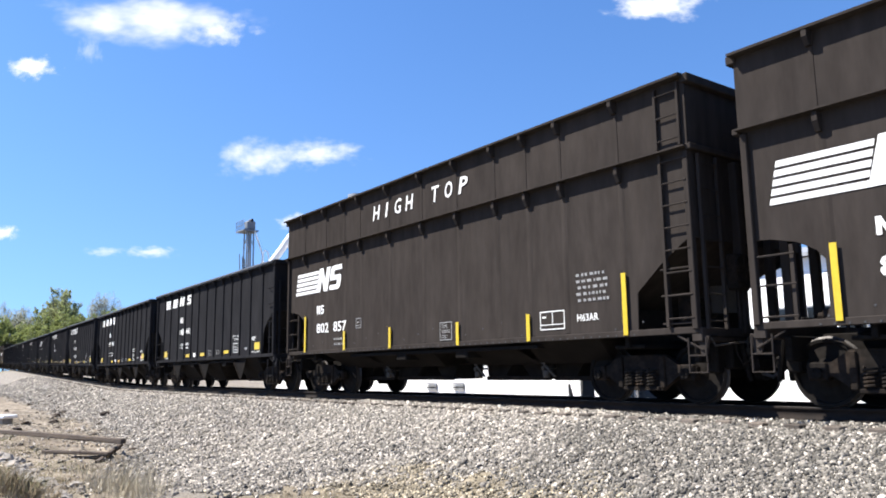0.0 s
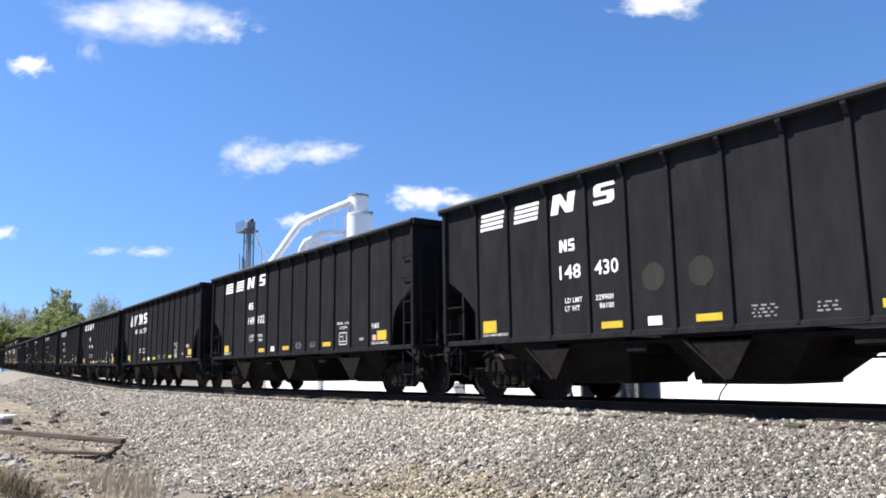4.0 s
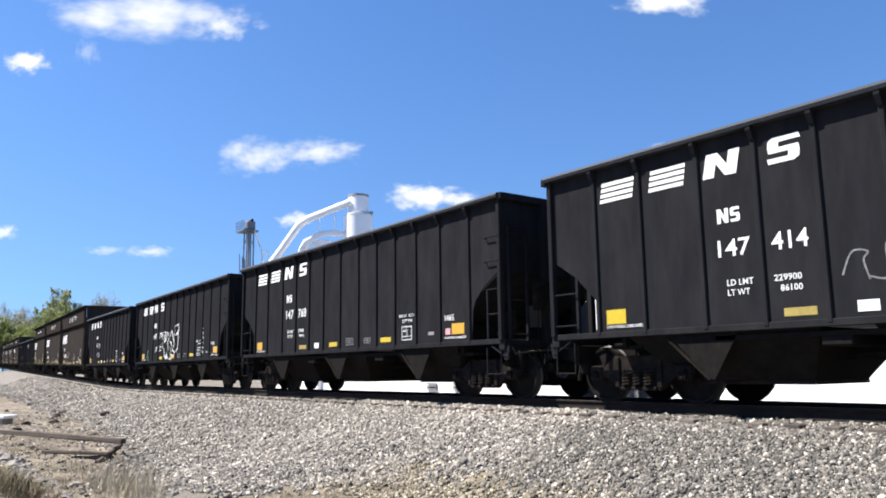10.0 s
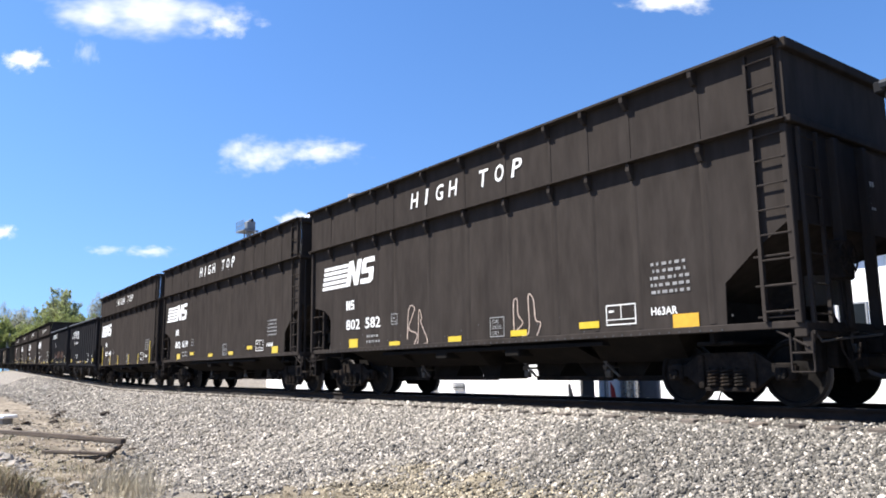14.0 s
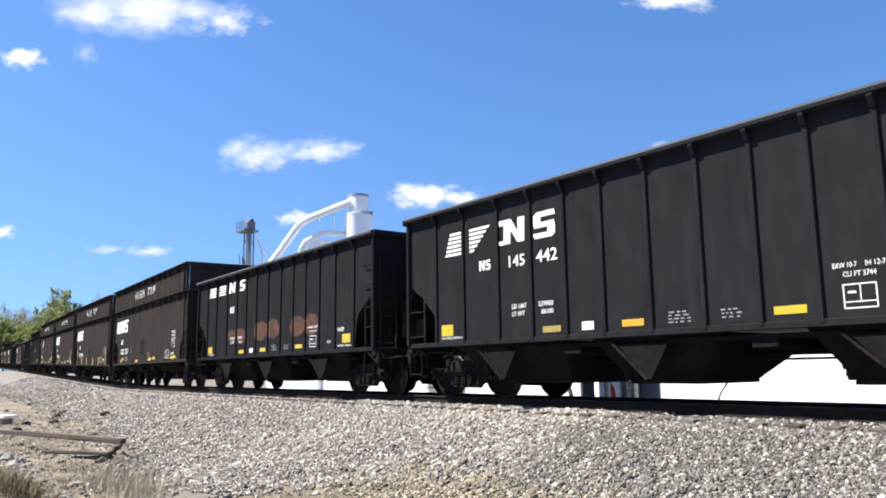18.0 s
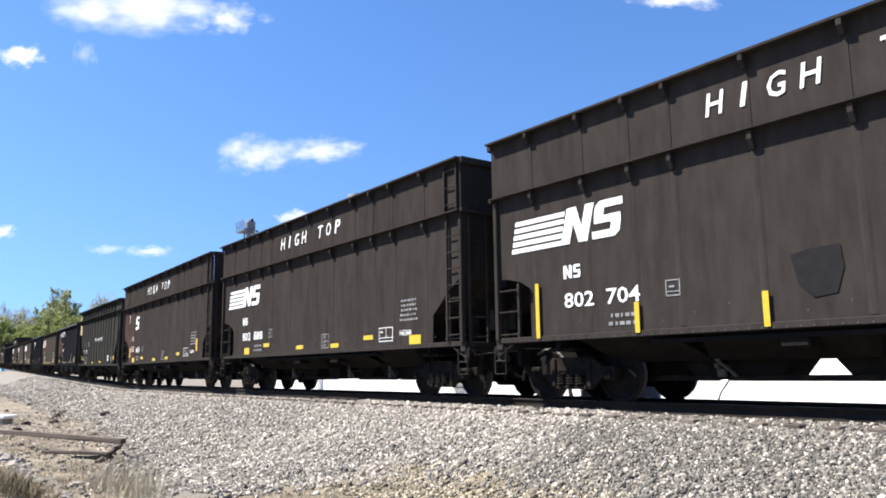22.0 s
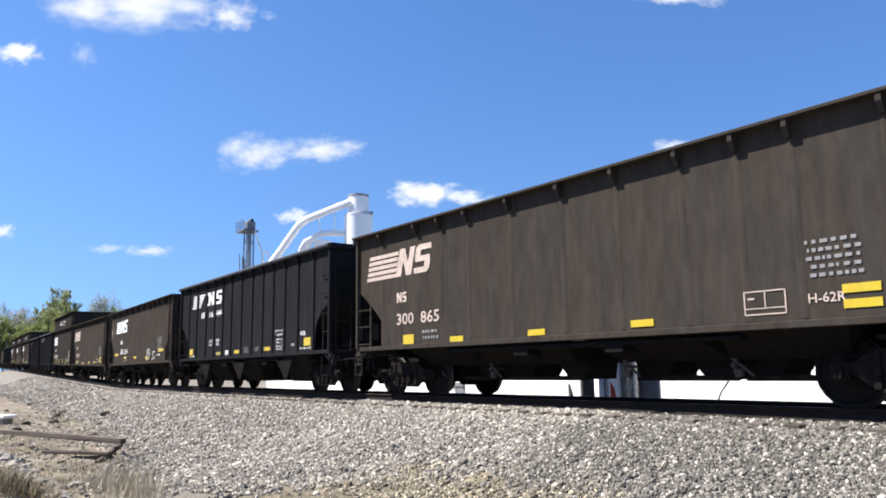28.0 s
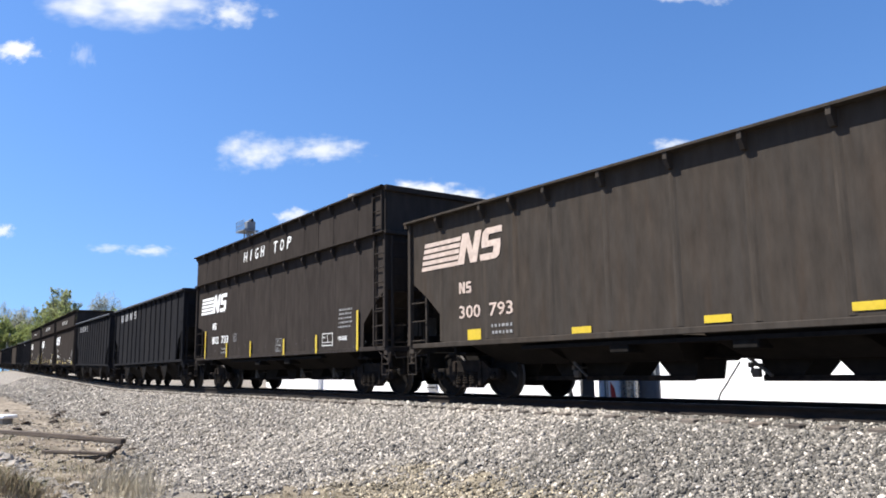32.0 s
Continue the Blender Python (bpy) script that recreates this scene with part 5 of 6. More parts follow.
# ---- the train, from its head to its tail ----
END = [-5.6, -20.2, -34.2, -48.46, -62.9, -77.05, -91.4, -105.73, -120.0, -134.44, -148.79, -163.11, -177.62, -192.61, -207.1, -221.74,
       -236.0, -250.48, -265.5, -280.27, -295.03, -310.37, -325.71, -340.03, -355.17, -369.6, -383.61, -398.61, -413.32, -428.0, -442.6]
CARS = [
    dict(kind="tall", upright=1, a="802", b="861", dx=-0.12), dict(kind="tall", upright=1, a="802", b="857"),
    dict(kind="low", a="148", b="440", cls="H69"), dict(kind="low", a="147", b="444", pink=1), dict(kind="low", a="148", b="430", cls="H69", scorch=1),
    dict(kind="low", a="149", b="102", pink=1), dict(kind="low", style="wedge", a="145", b="557", cls="HP28R"),
    dict(kind="low", a="147", b="485", tag=ORANGE, dusty=1), dict(kind="low", a="149", b="138", cls="H69", n=-0.16),
    dict(kind="low", a="147", b="414", chalk=1), dict(kind="low", a="147", b="768", tag=ORANGE, pink=1),
    dict(kind="low", a="147", b="774", tag=ORANGE, tags=1, n=-0.16), dict(kind="low", a="146", b="741", tag=ORANGE, pink=1),
    dict(kind="tall", a="802", b="582", amber=1, chalk=1, dx=0.1, strips=((3.88, 1.12), (6.15, 1.14), (8.1, 1.17), (9.85, 1.22))), dict(kind="tall", a="802", b="619"), dict(kind="tall", upright=1, a="802", b="645"),
    dict(kind="low", style="wedge", a="145", b="442", cls="HP28R"), dict(kind="low", a="", b="", rust=1, cls="H69"),
    dict(kind="tall", a="302", b="327", cls="H63R", rebuilt=1, patch=1, twin=1, strips=((5.06, 1.15), (7.66, 1.19), (8.35, 1.22))), dict(kind="tall", upright=1, a="802", b="704", patch=1),
    dict(kind="tall", a="802", b="888", dx=0.08, strips=((3.57, 1.34), (5.92, 1.2), (8.0, 1.18), (9.72, 1.31))), dict(kind="long", half=1, b="418", cls="H63R", rusty_end=1, ink=WHITE_MARK),
    dict(kind="coke"), dict(kind="low", scale=1, a="149", b="205"), dict(kind="brown", brown=1, a="300", b="865", cls="H-62R", ink=FADED_MARK, strips=((3.75, 1.14), (6.1, 1.16), (8.47, 1.19))),
    dict(kind="low", style="wedge", a="146", b="444", cls="HP30B", dz=0.1), dict(kind="short", brown=1, a="303", b="234", cls="H-61R", chalk=1, dx=1.05, strips=((3.7, 1.36), (5.96, 1.32), (8.3, 1.26))),
    dict(kind="brown", brown=1, a="300", b="793", cls="H-62R", ink=FADED_MARK, strips=((4.86, 1.15), (7.46, 1.18), (9.55, 1.21))), dict(kind="tall", upright=1, a="802", b="733"),
    dict(kind="low", far=1, ink=GREY_MARK), dict(kind="low", far=1, ink=GREY_MARK), dict(kind="tall", a="802", b="690"), dict(kind="tall", upright=1), dict(kind="tall", upright=1),
    dict(kind="low", far=1), dict(kind="low", far=1), dict(kind="brown", far=1), dict(kind="low", far=1), dict(kind="low", far=1),
    dict(kind="low", far=1), dict(kind="brown", far=1), dict(kind="low", far=1), dict(kind="low", far=1), dict(kind="low", far=1),
]
PITCH = {"low": 14.4, "tall": 14.8, "long": 15.3, "brown": 14.8, "short": 13.9, "coke": 15.0}
while len(END) < len(CARS):
    END.append(END[-1] - PITCH[CARS[len(END)]["kind"]])
LABEL = {"low": "black open hopper car with ribbed steel sides", "tall": "brown-black hopper car with raised extended sides",
         "long": "brown-black hopper car with raised extended sides",
         "brown": "weathered brown steel hopper car", "short": "weathered brown steel hopper car", "coke": "greyed black coke hopper car with slatted top"}
KITS = {k: car_kit(k) for k in LABEL}
TRAIN = []
for i, spec in enumerate(CARS):
    kit, hl, top, tier, at = KITS[spec["kind"]]
    car = new("hopper_car")
    car.empty_display_size = 0.5
    extra = {"upright": " and upright yellow strips", "rust": " and rust patches", "scale": " and peeling tan rust", "tags": " and white graffiti",
             "brown": " with faded emblem", "style": " and wedge-striped emblem", "half": " and one half-painted emblem"}
    word = next((v for k, v in extra.items() if spec.get(k)), "")
    tagged(car, LABEL[spec["kind"]] + word, "hopper car", group="cars of the coal train")
    made = kit.place(car)
    mk = Marks(car, hl, at, spec["kind"] not in ("low", "coke"))
    if spec["kind"] == "low":
        low_marks(mk, spec, i * 10)
    elif spec["kind"] in ("tall", "long", "brown", "short") and not spec.get("far"):
        tall_marks(mk, spec, i * 10)
    elif spec["kind"] == "coke":
        mk.hl -= 0.25
        for word, a, b in (("COKE", 6.14, 6.70), ("SERVICE", 7.03, 7.76), ("ONLY", 8.02, 8.55)):
            mk.words("lettering", word, a, b, 2.50, 2.69, WHITE_MARK, "white painted lettering")
        mk.polys("cream_panel", [[(-0.19, 3.05), (0.66, 3.05), (0.66, 3.80), (-0.19, 3.80)]], CREAM, "cream primer on the end panel")
        mk.polys("cream_panel", [[(-0.19, 4.0), (0.66, 4.0), (0.66, 4.36), (-0.19, 4.36)]], CREAM, "cream primer on the end panel", layer=2)
        mk.words("number", "16", 1.96, 2.34, 1.81, 2.05, WHITE_MARK, "white painted car number")
        mk.words("number", "57", 2.80, 3.21, 1.81, 2.05, WHITE_MARK, "white painted car number")
        for a, b in ((1.85, 2.36), (2.65, 3.16)):
            mk.polys("dulled_patch", [smudge((a + b) / 2, 2.36, (b - a) / 2, 0.22, int(a * 10), 16, 0.15)], PALE_PATCH, "patch of dulled paint", layer=-1)
        mk.frame_box(3.64, 3.92, 2.27, 2.51, WHITE_MARK)
        mk.lines("load_limits", 1.95, 2.26, 1.34, 1.58, 2, 6, WHITE_MARK)
        mk.lines("load_limits", 2.81, 3.16, 1.36, 1.60, 2, 7, WHITE_MARK)
        mk.rect("yellow_panel", 1.08, 1.52, 1.40, 1.62, YELLOW, "yellow reflective panel")
        mk.rect("reflector_strip", 2.80, 3.24, 1.17, 1.28, YELLOW, "yellow reflective strip")
        mk.rect("reflector_strip", 5.27, 5.74, 1.17, 1.28, YELLOW, "yellow reflective strip")
        mk.rect("reflector_strip", 7.9, 8.35, 1.2, 1.31, YELLOW, "yellow reflective strip")
        mk.rect("white_plate", 10.35, 10.85, 1.32, 1.62, WHITE_MARK, "white stencilled plate")
        mk.rect("plate_window", 10.45, 10.68, 1.38, 1.55, DARK_PATCH, "dark square", layer=1)
        mk.lines("stencil", 11.3, 11.95, 1.28, 1.55, 4, 8, GREY_MARK)
        mk.rect("yellow_panel", 12.1, 12.53, 1.35, 1.57, YELLOW, "yellow reflective panel")
    if spec.get("rust"):
        mk.polys("rust_patch", [smudge(3.5, 1.82, 0.34, 0.22, 1), smudge(4.3, 1.78, 0.46, 0.26, 2)], RUST, "brown rust patch over the number")
        for k, (cx, cz, rx) in enumerate(((6.02, 1.86, 0.52), (6.98, 1.87, 0.50), (8.72, 1.86, 0.47), (9.62, 1.86, 0.48))):
            mk.polys("rust_patch", [smudge(cx, cz, rx, 0.30, k + 5, rough=0.1)], RUST, "round brown rust patch", on_posts=True)
    if spec.get("scale"):
        mk.polys("rust_scale", [smudge(1.2, 2.6, 0.52, 0.8, 21, 44, 0.22)], TAN_RUST, "peeling tan rust", on_posts=True)
        mk.polys("rust_scale", [smudge(2.55, 2.35, 0.33, 0.52, 22, 40, 0.24)], TAN_RUST, "peeling tan rust", on_posts=True)
        mk.polys("rust_scale", [smudge(3.55, 2.3, 0.2, 0.6, 23)], RUST, "streak of brown rust", on_posts=True)
    if spec.get("rusty_end"):
        mk.polys("rust_stain", [[(0.1, 2.56), (1.3, 1.75), (1.32, 1.15), (2.25, 1.15), (2.35, 1.9), (2.2, 2.6), (2.3, 3.2), (2.15, 3.74), (0.06, 3.74)]], DULL_RUST, "dull reddish rust over the end of the side")
        mk.polys("rust_stain", [smudge(0.72, 4.2, 0.3, 0.2, 33, 24, 0.3)], DULL_RUST, "dull reddish rust on the raised side", up=True)
        mk.polys("emblem_remnant", [[(1.21, 3.10), (1.25, 3.10), (1.24, 3.46), (1.20, 3.46)]], WHITE_MARK, "remnant of a white emblem", layer=1)
        mk.rect("amber_panel", 1.42, 1.58, 1.38, 1.86, ORANGE, "upright amber reflective panel", layer=1)
        initials(mk, 1.78, 2.16, 2.41, FADED_MARK)
        mk.words("number", "302", 1.70, 2.34, 1.66, 1.93, FADED_MARK, "faded painted car number")
    if spec.get("scorch"):
        for cx in (5.3, 6.15):
            mk.polys("dull_spot", [smudge(cx, 1.95, 0.22, 0.22, 41, rough=0.05)], GREYED, "round dulled spot")
    if spec.get("chalk"):
        if spec["kind"] == "low":
            for a, b, z, s in ((5.0, 5.9, 1.6, 1), (6.3, 7.0, 1.6, 2), (7.4, 8.0, 1.55, 3), (10.1, 10.6, 1.5, 4)):
                mk.polys("chalk_scrawl", stroke(curve_through(scrawl(a, b, z, z + 0.42, s, 2)), 0.022), GREY_MARK, "faint chalked scrawl")
        elif spec["kind"] == "tall":
            for a, b, s in ((4.55, 5.4, 5), (8.1, 8.9, 6)):
                mk.polys("chalk_scrawl", stroke(curve_through(scrawl(a, b, 1.15, 1.95, s, 2)), 0.025), FADED_MARK, "pale chalked scrawl")
        else:
            mk.polys("chalk_scrawl", stroke(curve_through(scrawl(8.5, 9.1, 1.25, 1.75, 7, 4)), 0.025), WHITE_MARK, "white chalked scrawl")
            mk.polys("chalk_scrawl", stroke([(0.31, 3.2), (0.6, 3.25), (0.75, 3.3), (0.72, 3.1), (0.9, 3.0), (0.8, 2.66), (0.62, 2.68), (0.6, 2.95), (0.5, 2.76), (0.42, 2.95), (0.4, 2.62)], 0.02),
                     FADED_MARK, "faint chalked scrawl")
            mk.rect("reflector_strip", 10.60, 11.44, 1.54, 1.66, YELLOW, "long yellow reflective strip")
    if spec.get("tags"):
        ring = [(4.95 + 0.2 * math.cos(a * 0.52), 2.16 + 0.19 * math.sin(a * 0.52)) for a in range(13)]
        heart = [(4.95 + 0.08 * math.cos(a * 1.05), 2.16 + 0.08 * math.sin(a * 1.05)) for a in range(7)]
        first = [(5.38, 1.42), (5.05, 1.24), (4.76, 1.86), (5.2, 2.02), (5.3, 2.3), (5.44, 2.28), (5.62, 1.97), (6.0, 2.36), (6.42, 1.8), (6.2, 1.52), (6.46, 1.44), (6.42, 1.26),
                 (6.1, 1.36), (5.95, 1.14), (5.6, 1.26), (5.48, 1.62), (5.43, 1.92)]
        inner = [(5.66, 1.95), (6.03, 1.83), (5.9, 1.38), (5.98, 1.2)]
        last = [(6.45, 1.92), (6.46, 2.5), (6.95, 2.56), (7.0, 2.3), (6.5, 2.12), (6.96, 2.2), (6.94, 1.6), (6.55, 1.4)]
        for line, w in ((ring, 0.05), (heart, 0.05), (first, 0.06), (inner, 0.05), (last, 0.05)):
            mk.polys("graffiti", stroke(line, w), WHITE_MARK, "white spray-painted graffiti outline", on_posts=True)
        mk.polys("graffiti", stroke(curve_through(scrawl(1.85, 2.35, 1.2, 1.6, 12, 2)), 0.04), TEAL, "teal spray-painted tag")
        tag = [(10.12 + 0.11 * (1 if k % 2 else -1) * (1 + 0.3 * math.sin(k * 2.1)), 1.26 + 0.088 * k) for k in range(13)]
        mk.polys("graffiti", stroke(tag, 0.03), WHITE_MARK, "tall white spray-painted tag")
    TRAIN.append((car, END[i], hl, [o for o in made if o.name.startswith("wheelset")]))


def roll_wheels(start, hl, wheels):
    """Turn each wheelset by the way it rolls, while it passes near."""
    for i, wheel in enumerate(wheels):
        x = wheel.location.x
        centre = start + (1 if i < 2 else -1) * (hl - 1.45) + x
        near = [k / FPS for k in range(0, 32 * FPS + 1) if -24.0 < centre + gone(k / FPS) < 1.0]
        if len(near) < 3:
            continue
        turns = [(t, math.degrees((gone(t) - gone(near[0])) / 0.457)) for t in near]
        if near[0] > 0:
            turns.insert(0, (0.0, 0.0))
        if near[-1] < 32.0:
            turns.append((32.0, turns[-1][1]))
        walk(wheel, [(t, pose(x, 0, 0.457, 0, a % 360.0, 0)) for t, a in turns])


def motions():
    """Every car follows the curve on its two trucks; the clouds drift."""
    drift()
    for car, end, hl, wheels in TRAIN:
        rows = []
        for k in range(33):
            s = end + hl + gone(float(k))
            a, b = on_track(s + hl - 1.45), on_track(s - hl + 1.45)
            mid, d = (a + b) / 2, a - b
            rows.append((float(k), pose(mid.x, mid.y, mid.z, 0, -math.degrees(math.atan2(d.z, math.hypot(d.x, d.y))), math.degrees(math.atan2(d.y, d.x)))))
        walk(car, rows)
        roll_wheels(end + hl, hl, wheels)


# ---- behind the line: warehouse, dust collector, tower ----
def warehouse():
    y, x0, x1, h = 20.0, -64.0, 25.0, 5.2
    zb = -1.4
    root = tagged(new("warehouse"), "long white metal-clad warehouse behind the track", "warehouse")
    bm = bmesh.new()
    box(bm, x0, x1, y, y + 0.2, zb, h - 0.4)
    part("front_wall", bm, WHITE_METAL, root)
    bm = bmesh.new()
    box(bm, x0, x0 + 0.2, y + 0.2, y + 22, zb, h - 0.4)
    part("end_wall", bm, WHITE_METAL, root)
    bm = bmesh.new()
    box(bm, x1 - 0.2, x1, y + 0.2, y + 22, zb, h - 0.4)
    part("end_wall", bm, WHITE_METAL, root)
    bm = bmesh.new()
    box(bm, x0, x1, y + 22, y + 22.2, zb, h - 0.4)
    part("back_wall", bm, WHITE_METAL, root)
    bm = bmesh.new()
    for s in (0, 1):
        a = [(x0 - 0.3, y - 0.4, h - 0.4), (x1 + 0.3, y - 0.4, h - 0.4), (x1 + 0.3, y + 11.1, h + 1.6), (x0 - 0.3, y + 11.1, h + 1.6)] if s == 0 else \
            [(x0 - 0.3, y + 22.6, h - 0.4), (x1 + 0.3, y + 22.6, h - 0.4), (x1 + 0.3, y + 11.1, h + 1.6), (x0 - 0.3, y + 11.1, h + 1.6)]
        t = [bm.verts.new(p) for p in a]
        u = [bm.verts.new(Vector(p) + Vector((0, 0, 0.15))) for p in a]
        bm.faces.new(t)
        bm.faces.new(u[::-1])
        for i in range(4):
            bm.faces.new((t[i], u[i], u[(i + 1) % 4], t[(i + 1) % 4]))
    part("roof", bm, GREY_METAL, root, "pale grey metal roof")
    bm = bmesh.new()
    box(bm, -0.02, 0.02, -0.008, 0.0, zb, h - 0.42)
    seam = mesh_of("wall_seam", bm, WHITE_METAL)
    x = x0 + 1
    while x < x1:
        ob = new("wall_seam", seam)
        ob.parent = root
        ob.location = (x, y, 0)
        x += 1.2
    # windows and vents
    for x in (-15.6, -14.4, -13.2):
        bm = bmesh.new()
        box(bm, x - 0.55, x + 0.55, y - 0.06, y - 0.002, 1.7, 2.9, bevel=0.02)
        w = part("window_frame", bm, GREY_METAL, root, "grey window frame")
        bm = bmesh.new()
        box(bm, x - 0.47, x + 0.47, y - 0.075, y - 0.062, 1.78, 2.82)
        part("pane", bm, GLASS, w)
    return root


warehouse()


def place(px, py, depth):
    """A point in the view, by its direction and its depth along the view."""
    m = look(EYE, EYE + AIM, -0.74).to_3x3()
    f = 784 / math.tan(radians(60.29) / 2)
    return EYE + depth * (m @ Vector(((px - 784) / f, (441 - py) / f, -1)))


def yard_things():
    """Post, cabinet, tank and stand in the yard that show under the cars."""
    dep = 21.0
    s = dep / 1350.0

    def spot(px):
        q = place(px, 700, dep)
        return q.x, q.y
    turn = math.degrees(math.atan2(0.79, 0.61))
    bm = bmesh.new()
    box(bm, -11 * s, 11 * s, -0.15, 0.15, -1.4, 2.4, bevel=0.02)
    ob = tagged(new("yard_post", mesh_of("yard_post", bm, DARK_METAL)), "thick dark steel post standing in the yard", "post")
    ob.matrix_world = pose(*spot(1040), 0, 0, 0, turn)
    bm = bmesh.new()
    prism(bm, [(-9 * s, -1.4), (14 * s, -1.4), (-9 * s, 0.15)], -0.2, 0.2)
    ob = tagged(new("ramp_block", mesh_of("ramp_block", bm, DARK_METAL)), "dark wedge-shaped steel block in the yard", "wedge")
    ob.matrix_world = pose(*spot(1017), 0, 0, 0, turn)
    root = tagged(new("cabinet"), "pale grey metal electrical cabinet in the yard", "cabinet")
    bm = bmesh.new()
    box(bm, -23 * s, 23 * s, -0.06, 0.06, -1.4, 1.0, bevel=0.02)
    part("body", bm, TOWER_METAL, root)
    bm = bmesh.new()
    box(bm, -20 * s, 20 * s, -0.085, -0.065, -1.2, 0.9, bevel=0.01)
    part("door", bm, TOWER_METAL, root)
    root.matrix_world = pose(*spot(1148), 0, 0, 0, 8)
    root = tagged(new("tank"), "shiny galvanised cylindrical tank in the yard", "tank")
    bm = bmesh.new()
    bmesh.ops.create_cone(bm, cap_ends=True, segments=24, radius1=17 * s, radius2=17 * s, depth=2.4)
    part("shell", bm, TANK_METAL, root, smooth=False)
    root.matrix_world = pose(*spot(1116), -0.2)
    root = tagged(new("fuel_stand"), "white stand with a red diagonal panel", "stand")
    bm = bmesh.new()
    box(bm, -19 * s, 19 * s, 0.0, 0.15, -1.4, 1.0, bevel=0.02)
    part("panel", bm, WHITE_METAL, root)
    bm = bmesh.new()
    prism(bm, [(0 * s, -1.3), (18 * s, -1.3), (7 * s, 0.0), (0 * s, 0.2)], -0.02, -0.004)
    part("stripe", bm, RED_PAINT, root, "red diagonal stripe")
    bm = bmesh.new()
    box(bm, -11 * s, -4 * s, -0.1, -0.01, -1.4, 1.0, bevel=0.02)
    part("upright", bm, GREY_METAL, root, "grey upright")
    root.matrix_world = pose(*spot(1081), 0, 0, 0, turn)
    m = look(EYE, EYE + AIM, -0.74).to_3x3()
    for px in (765, 812):
        way = place(px, 685, 1.0) - EYE
        q = EYE + way * ((19.96 - EYE.y) / way.y)
        root = tagged(new("wall_vent"), "grey louvred vent on the white wall", "vent")
        for k in range(4):
            bm = bmesh.new()
            box(bm, -0.5, 0.5, -0.08, 0.0, -0.2 + 0.12 * k, -0.11 + 0.12 * k)
            part("slat", bm, GREY_METAL if k != 1 else DARK_METAL, root)
        root.matrix_world = pose(q.x, q.y, q.z)
    bm = bmesh.new()
    pipe(bm, [place(1270, 712, dep), place(1276, 695, dep), place(1285, 682, dep), place(1293, 668, dep), place(1310, 640, dep)], 0.025, 5)
    tagged(new("guy_cable", mesh_of("guy_cable", bm, DARK_METAL)), "thin dark cable slanting to the ground", "cable")


yard_things()


def dust_collector():
    root = tagged(new("dust_collector"), "white cyclone dust collector with curved ducts above the roofs", "dust collector")
    dep = 62.0
    s = dep / 1350.0
    c = place(634, 430, dep)
    top = place(634, 345, dep)
    bm = bmesh.new()
    r = bmesh.ops.create_cone(bm, cap_ends=True, segments=64, radius1=25 * s, radius2=25 * s, depth=c.z + 0.75 + 50 * s)
    bmesh.ops.translate(bm, verts=r["verts"], vec=(c.x, c.y, (c.z + 50 * s - 0.75) / 2))
    part("lower_drum", bm, WHITE_METAL, root)
    bm = bmesh.new()
    r = bmesh.ops.create_cone(bm, cap_ends=True, segments=64, radius1=19 * s, radius2=17.5 * s, depth=38 * s)
    bmesh.ops.translate(bm, verts=r["verts"], vec=(c.x, c.y, top.z - 19 * s))
    part("upper_drum", bm, WHITE_METAL, root)
    bm = bmesh.new()
    r = bmesh.ops.create_cone(bm, cap_ends=True, segments=64, radius1=18.5 * s, radius2=18.5 * s, depth=4 * s)
    bmesh.ops.translate(bm, verts=r["verts"], vec=(c.x, c.y, top.z))
    part("cap_ring", bm, GREY_METAL, root, "grey rim")
    bm = bmesh.new()
    r = bmesh.ops.create_cone(bm, cap_ends=True, segments=64, radius1=25.5 * s, radius2=20 * s, depth=5 * s)
    bmesh.ops.translate(bm, verts=r["verts"], vec=(c.x, c.y, c.z + 50 * s))
    part("collar", bm, GREY_METAL, root, "grey collar")
    bm = bmesh.new()
    pipe(bm, [place(470, 480, dep), place(500, 440, dep), place(521, 410, dep), place(530, 398, dep), place(545, 388, dep), place(580, 374, dep), place(620, 358, dep)], 6.5 * s, 12)
    part("upper_duct", bm, WHITE_METAL, root)
    bm = bmesh.new()
    pipe(bm, [place(535, 460, dep), place(543, 438, dep), place(549, 426, dep), place(562, 416, dep), place(580, 413, dep), place(615, 413, dep)], 5.5 * s, 12)
    part("lower_duct", bm, WHITE_METAL, root)
    bm = bmesh.new()
    pipe(bm, [place(526, 465, dep - 1), place(533, 440, dep - 1), place(540, 428, dep - 1), place(552, 422, dep - 1)], 4.0 * s, 10)
    part("branch_duct", bm, WHITE_METAL, root)
    for px, a, b in ((565, 388, 412), (592, 378, 410)):
        bm = bmesh.new()
        rod(bm, place(px, a, dep), place(px + (2 if px < 580 else -1), b, dep), 1.1 * s, 6)
        part("hanger", bm, WHITE_METAL, root)
    bm = bmesh.new()
    q = place(570, 440, dep)
    box(bm, q.x - 0.55, q.x + 0.55, q.y - 0.5, q.y + 0.5, -1.3, q.z + 0.65, bevel=0.05)
    part("fan_housing", bm, WHITE_METAL, root, "pale boxed fan housing")
    bm = bmesh.new()
    q = place(655, 378, dep)
    box(bm, q.x - 0.5, q.x + 0.3, q.y - 0.1, q.y + 0.1, q.z - 0.1, q.z + 0.12)
    part("bracket", bm, GREY_METAL, root)


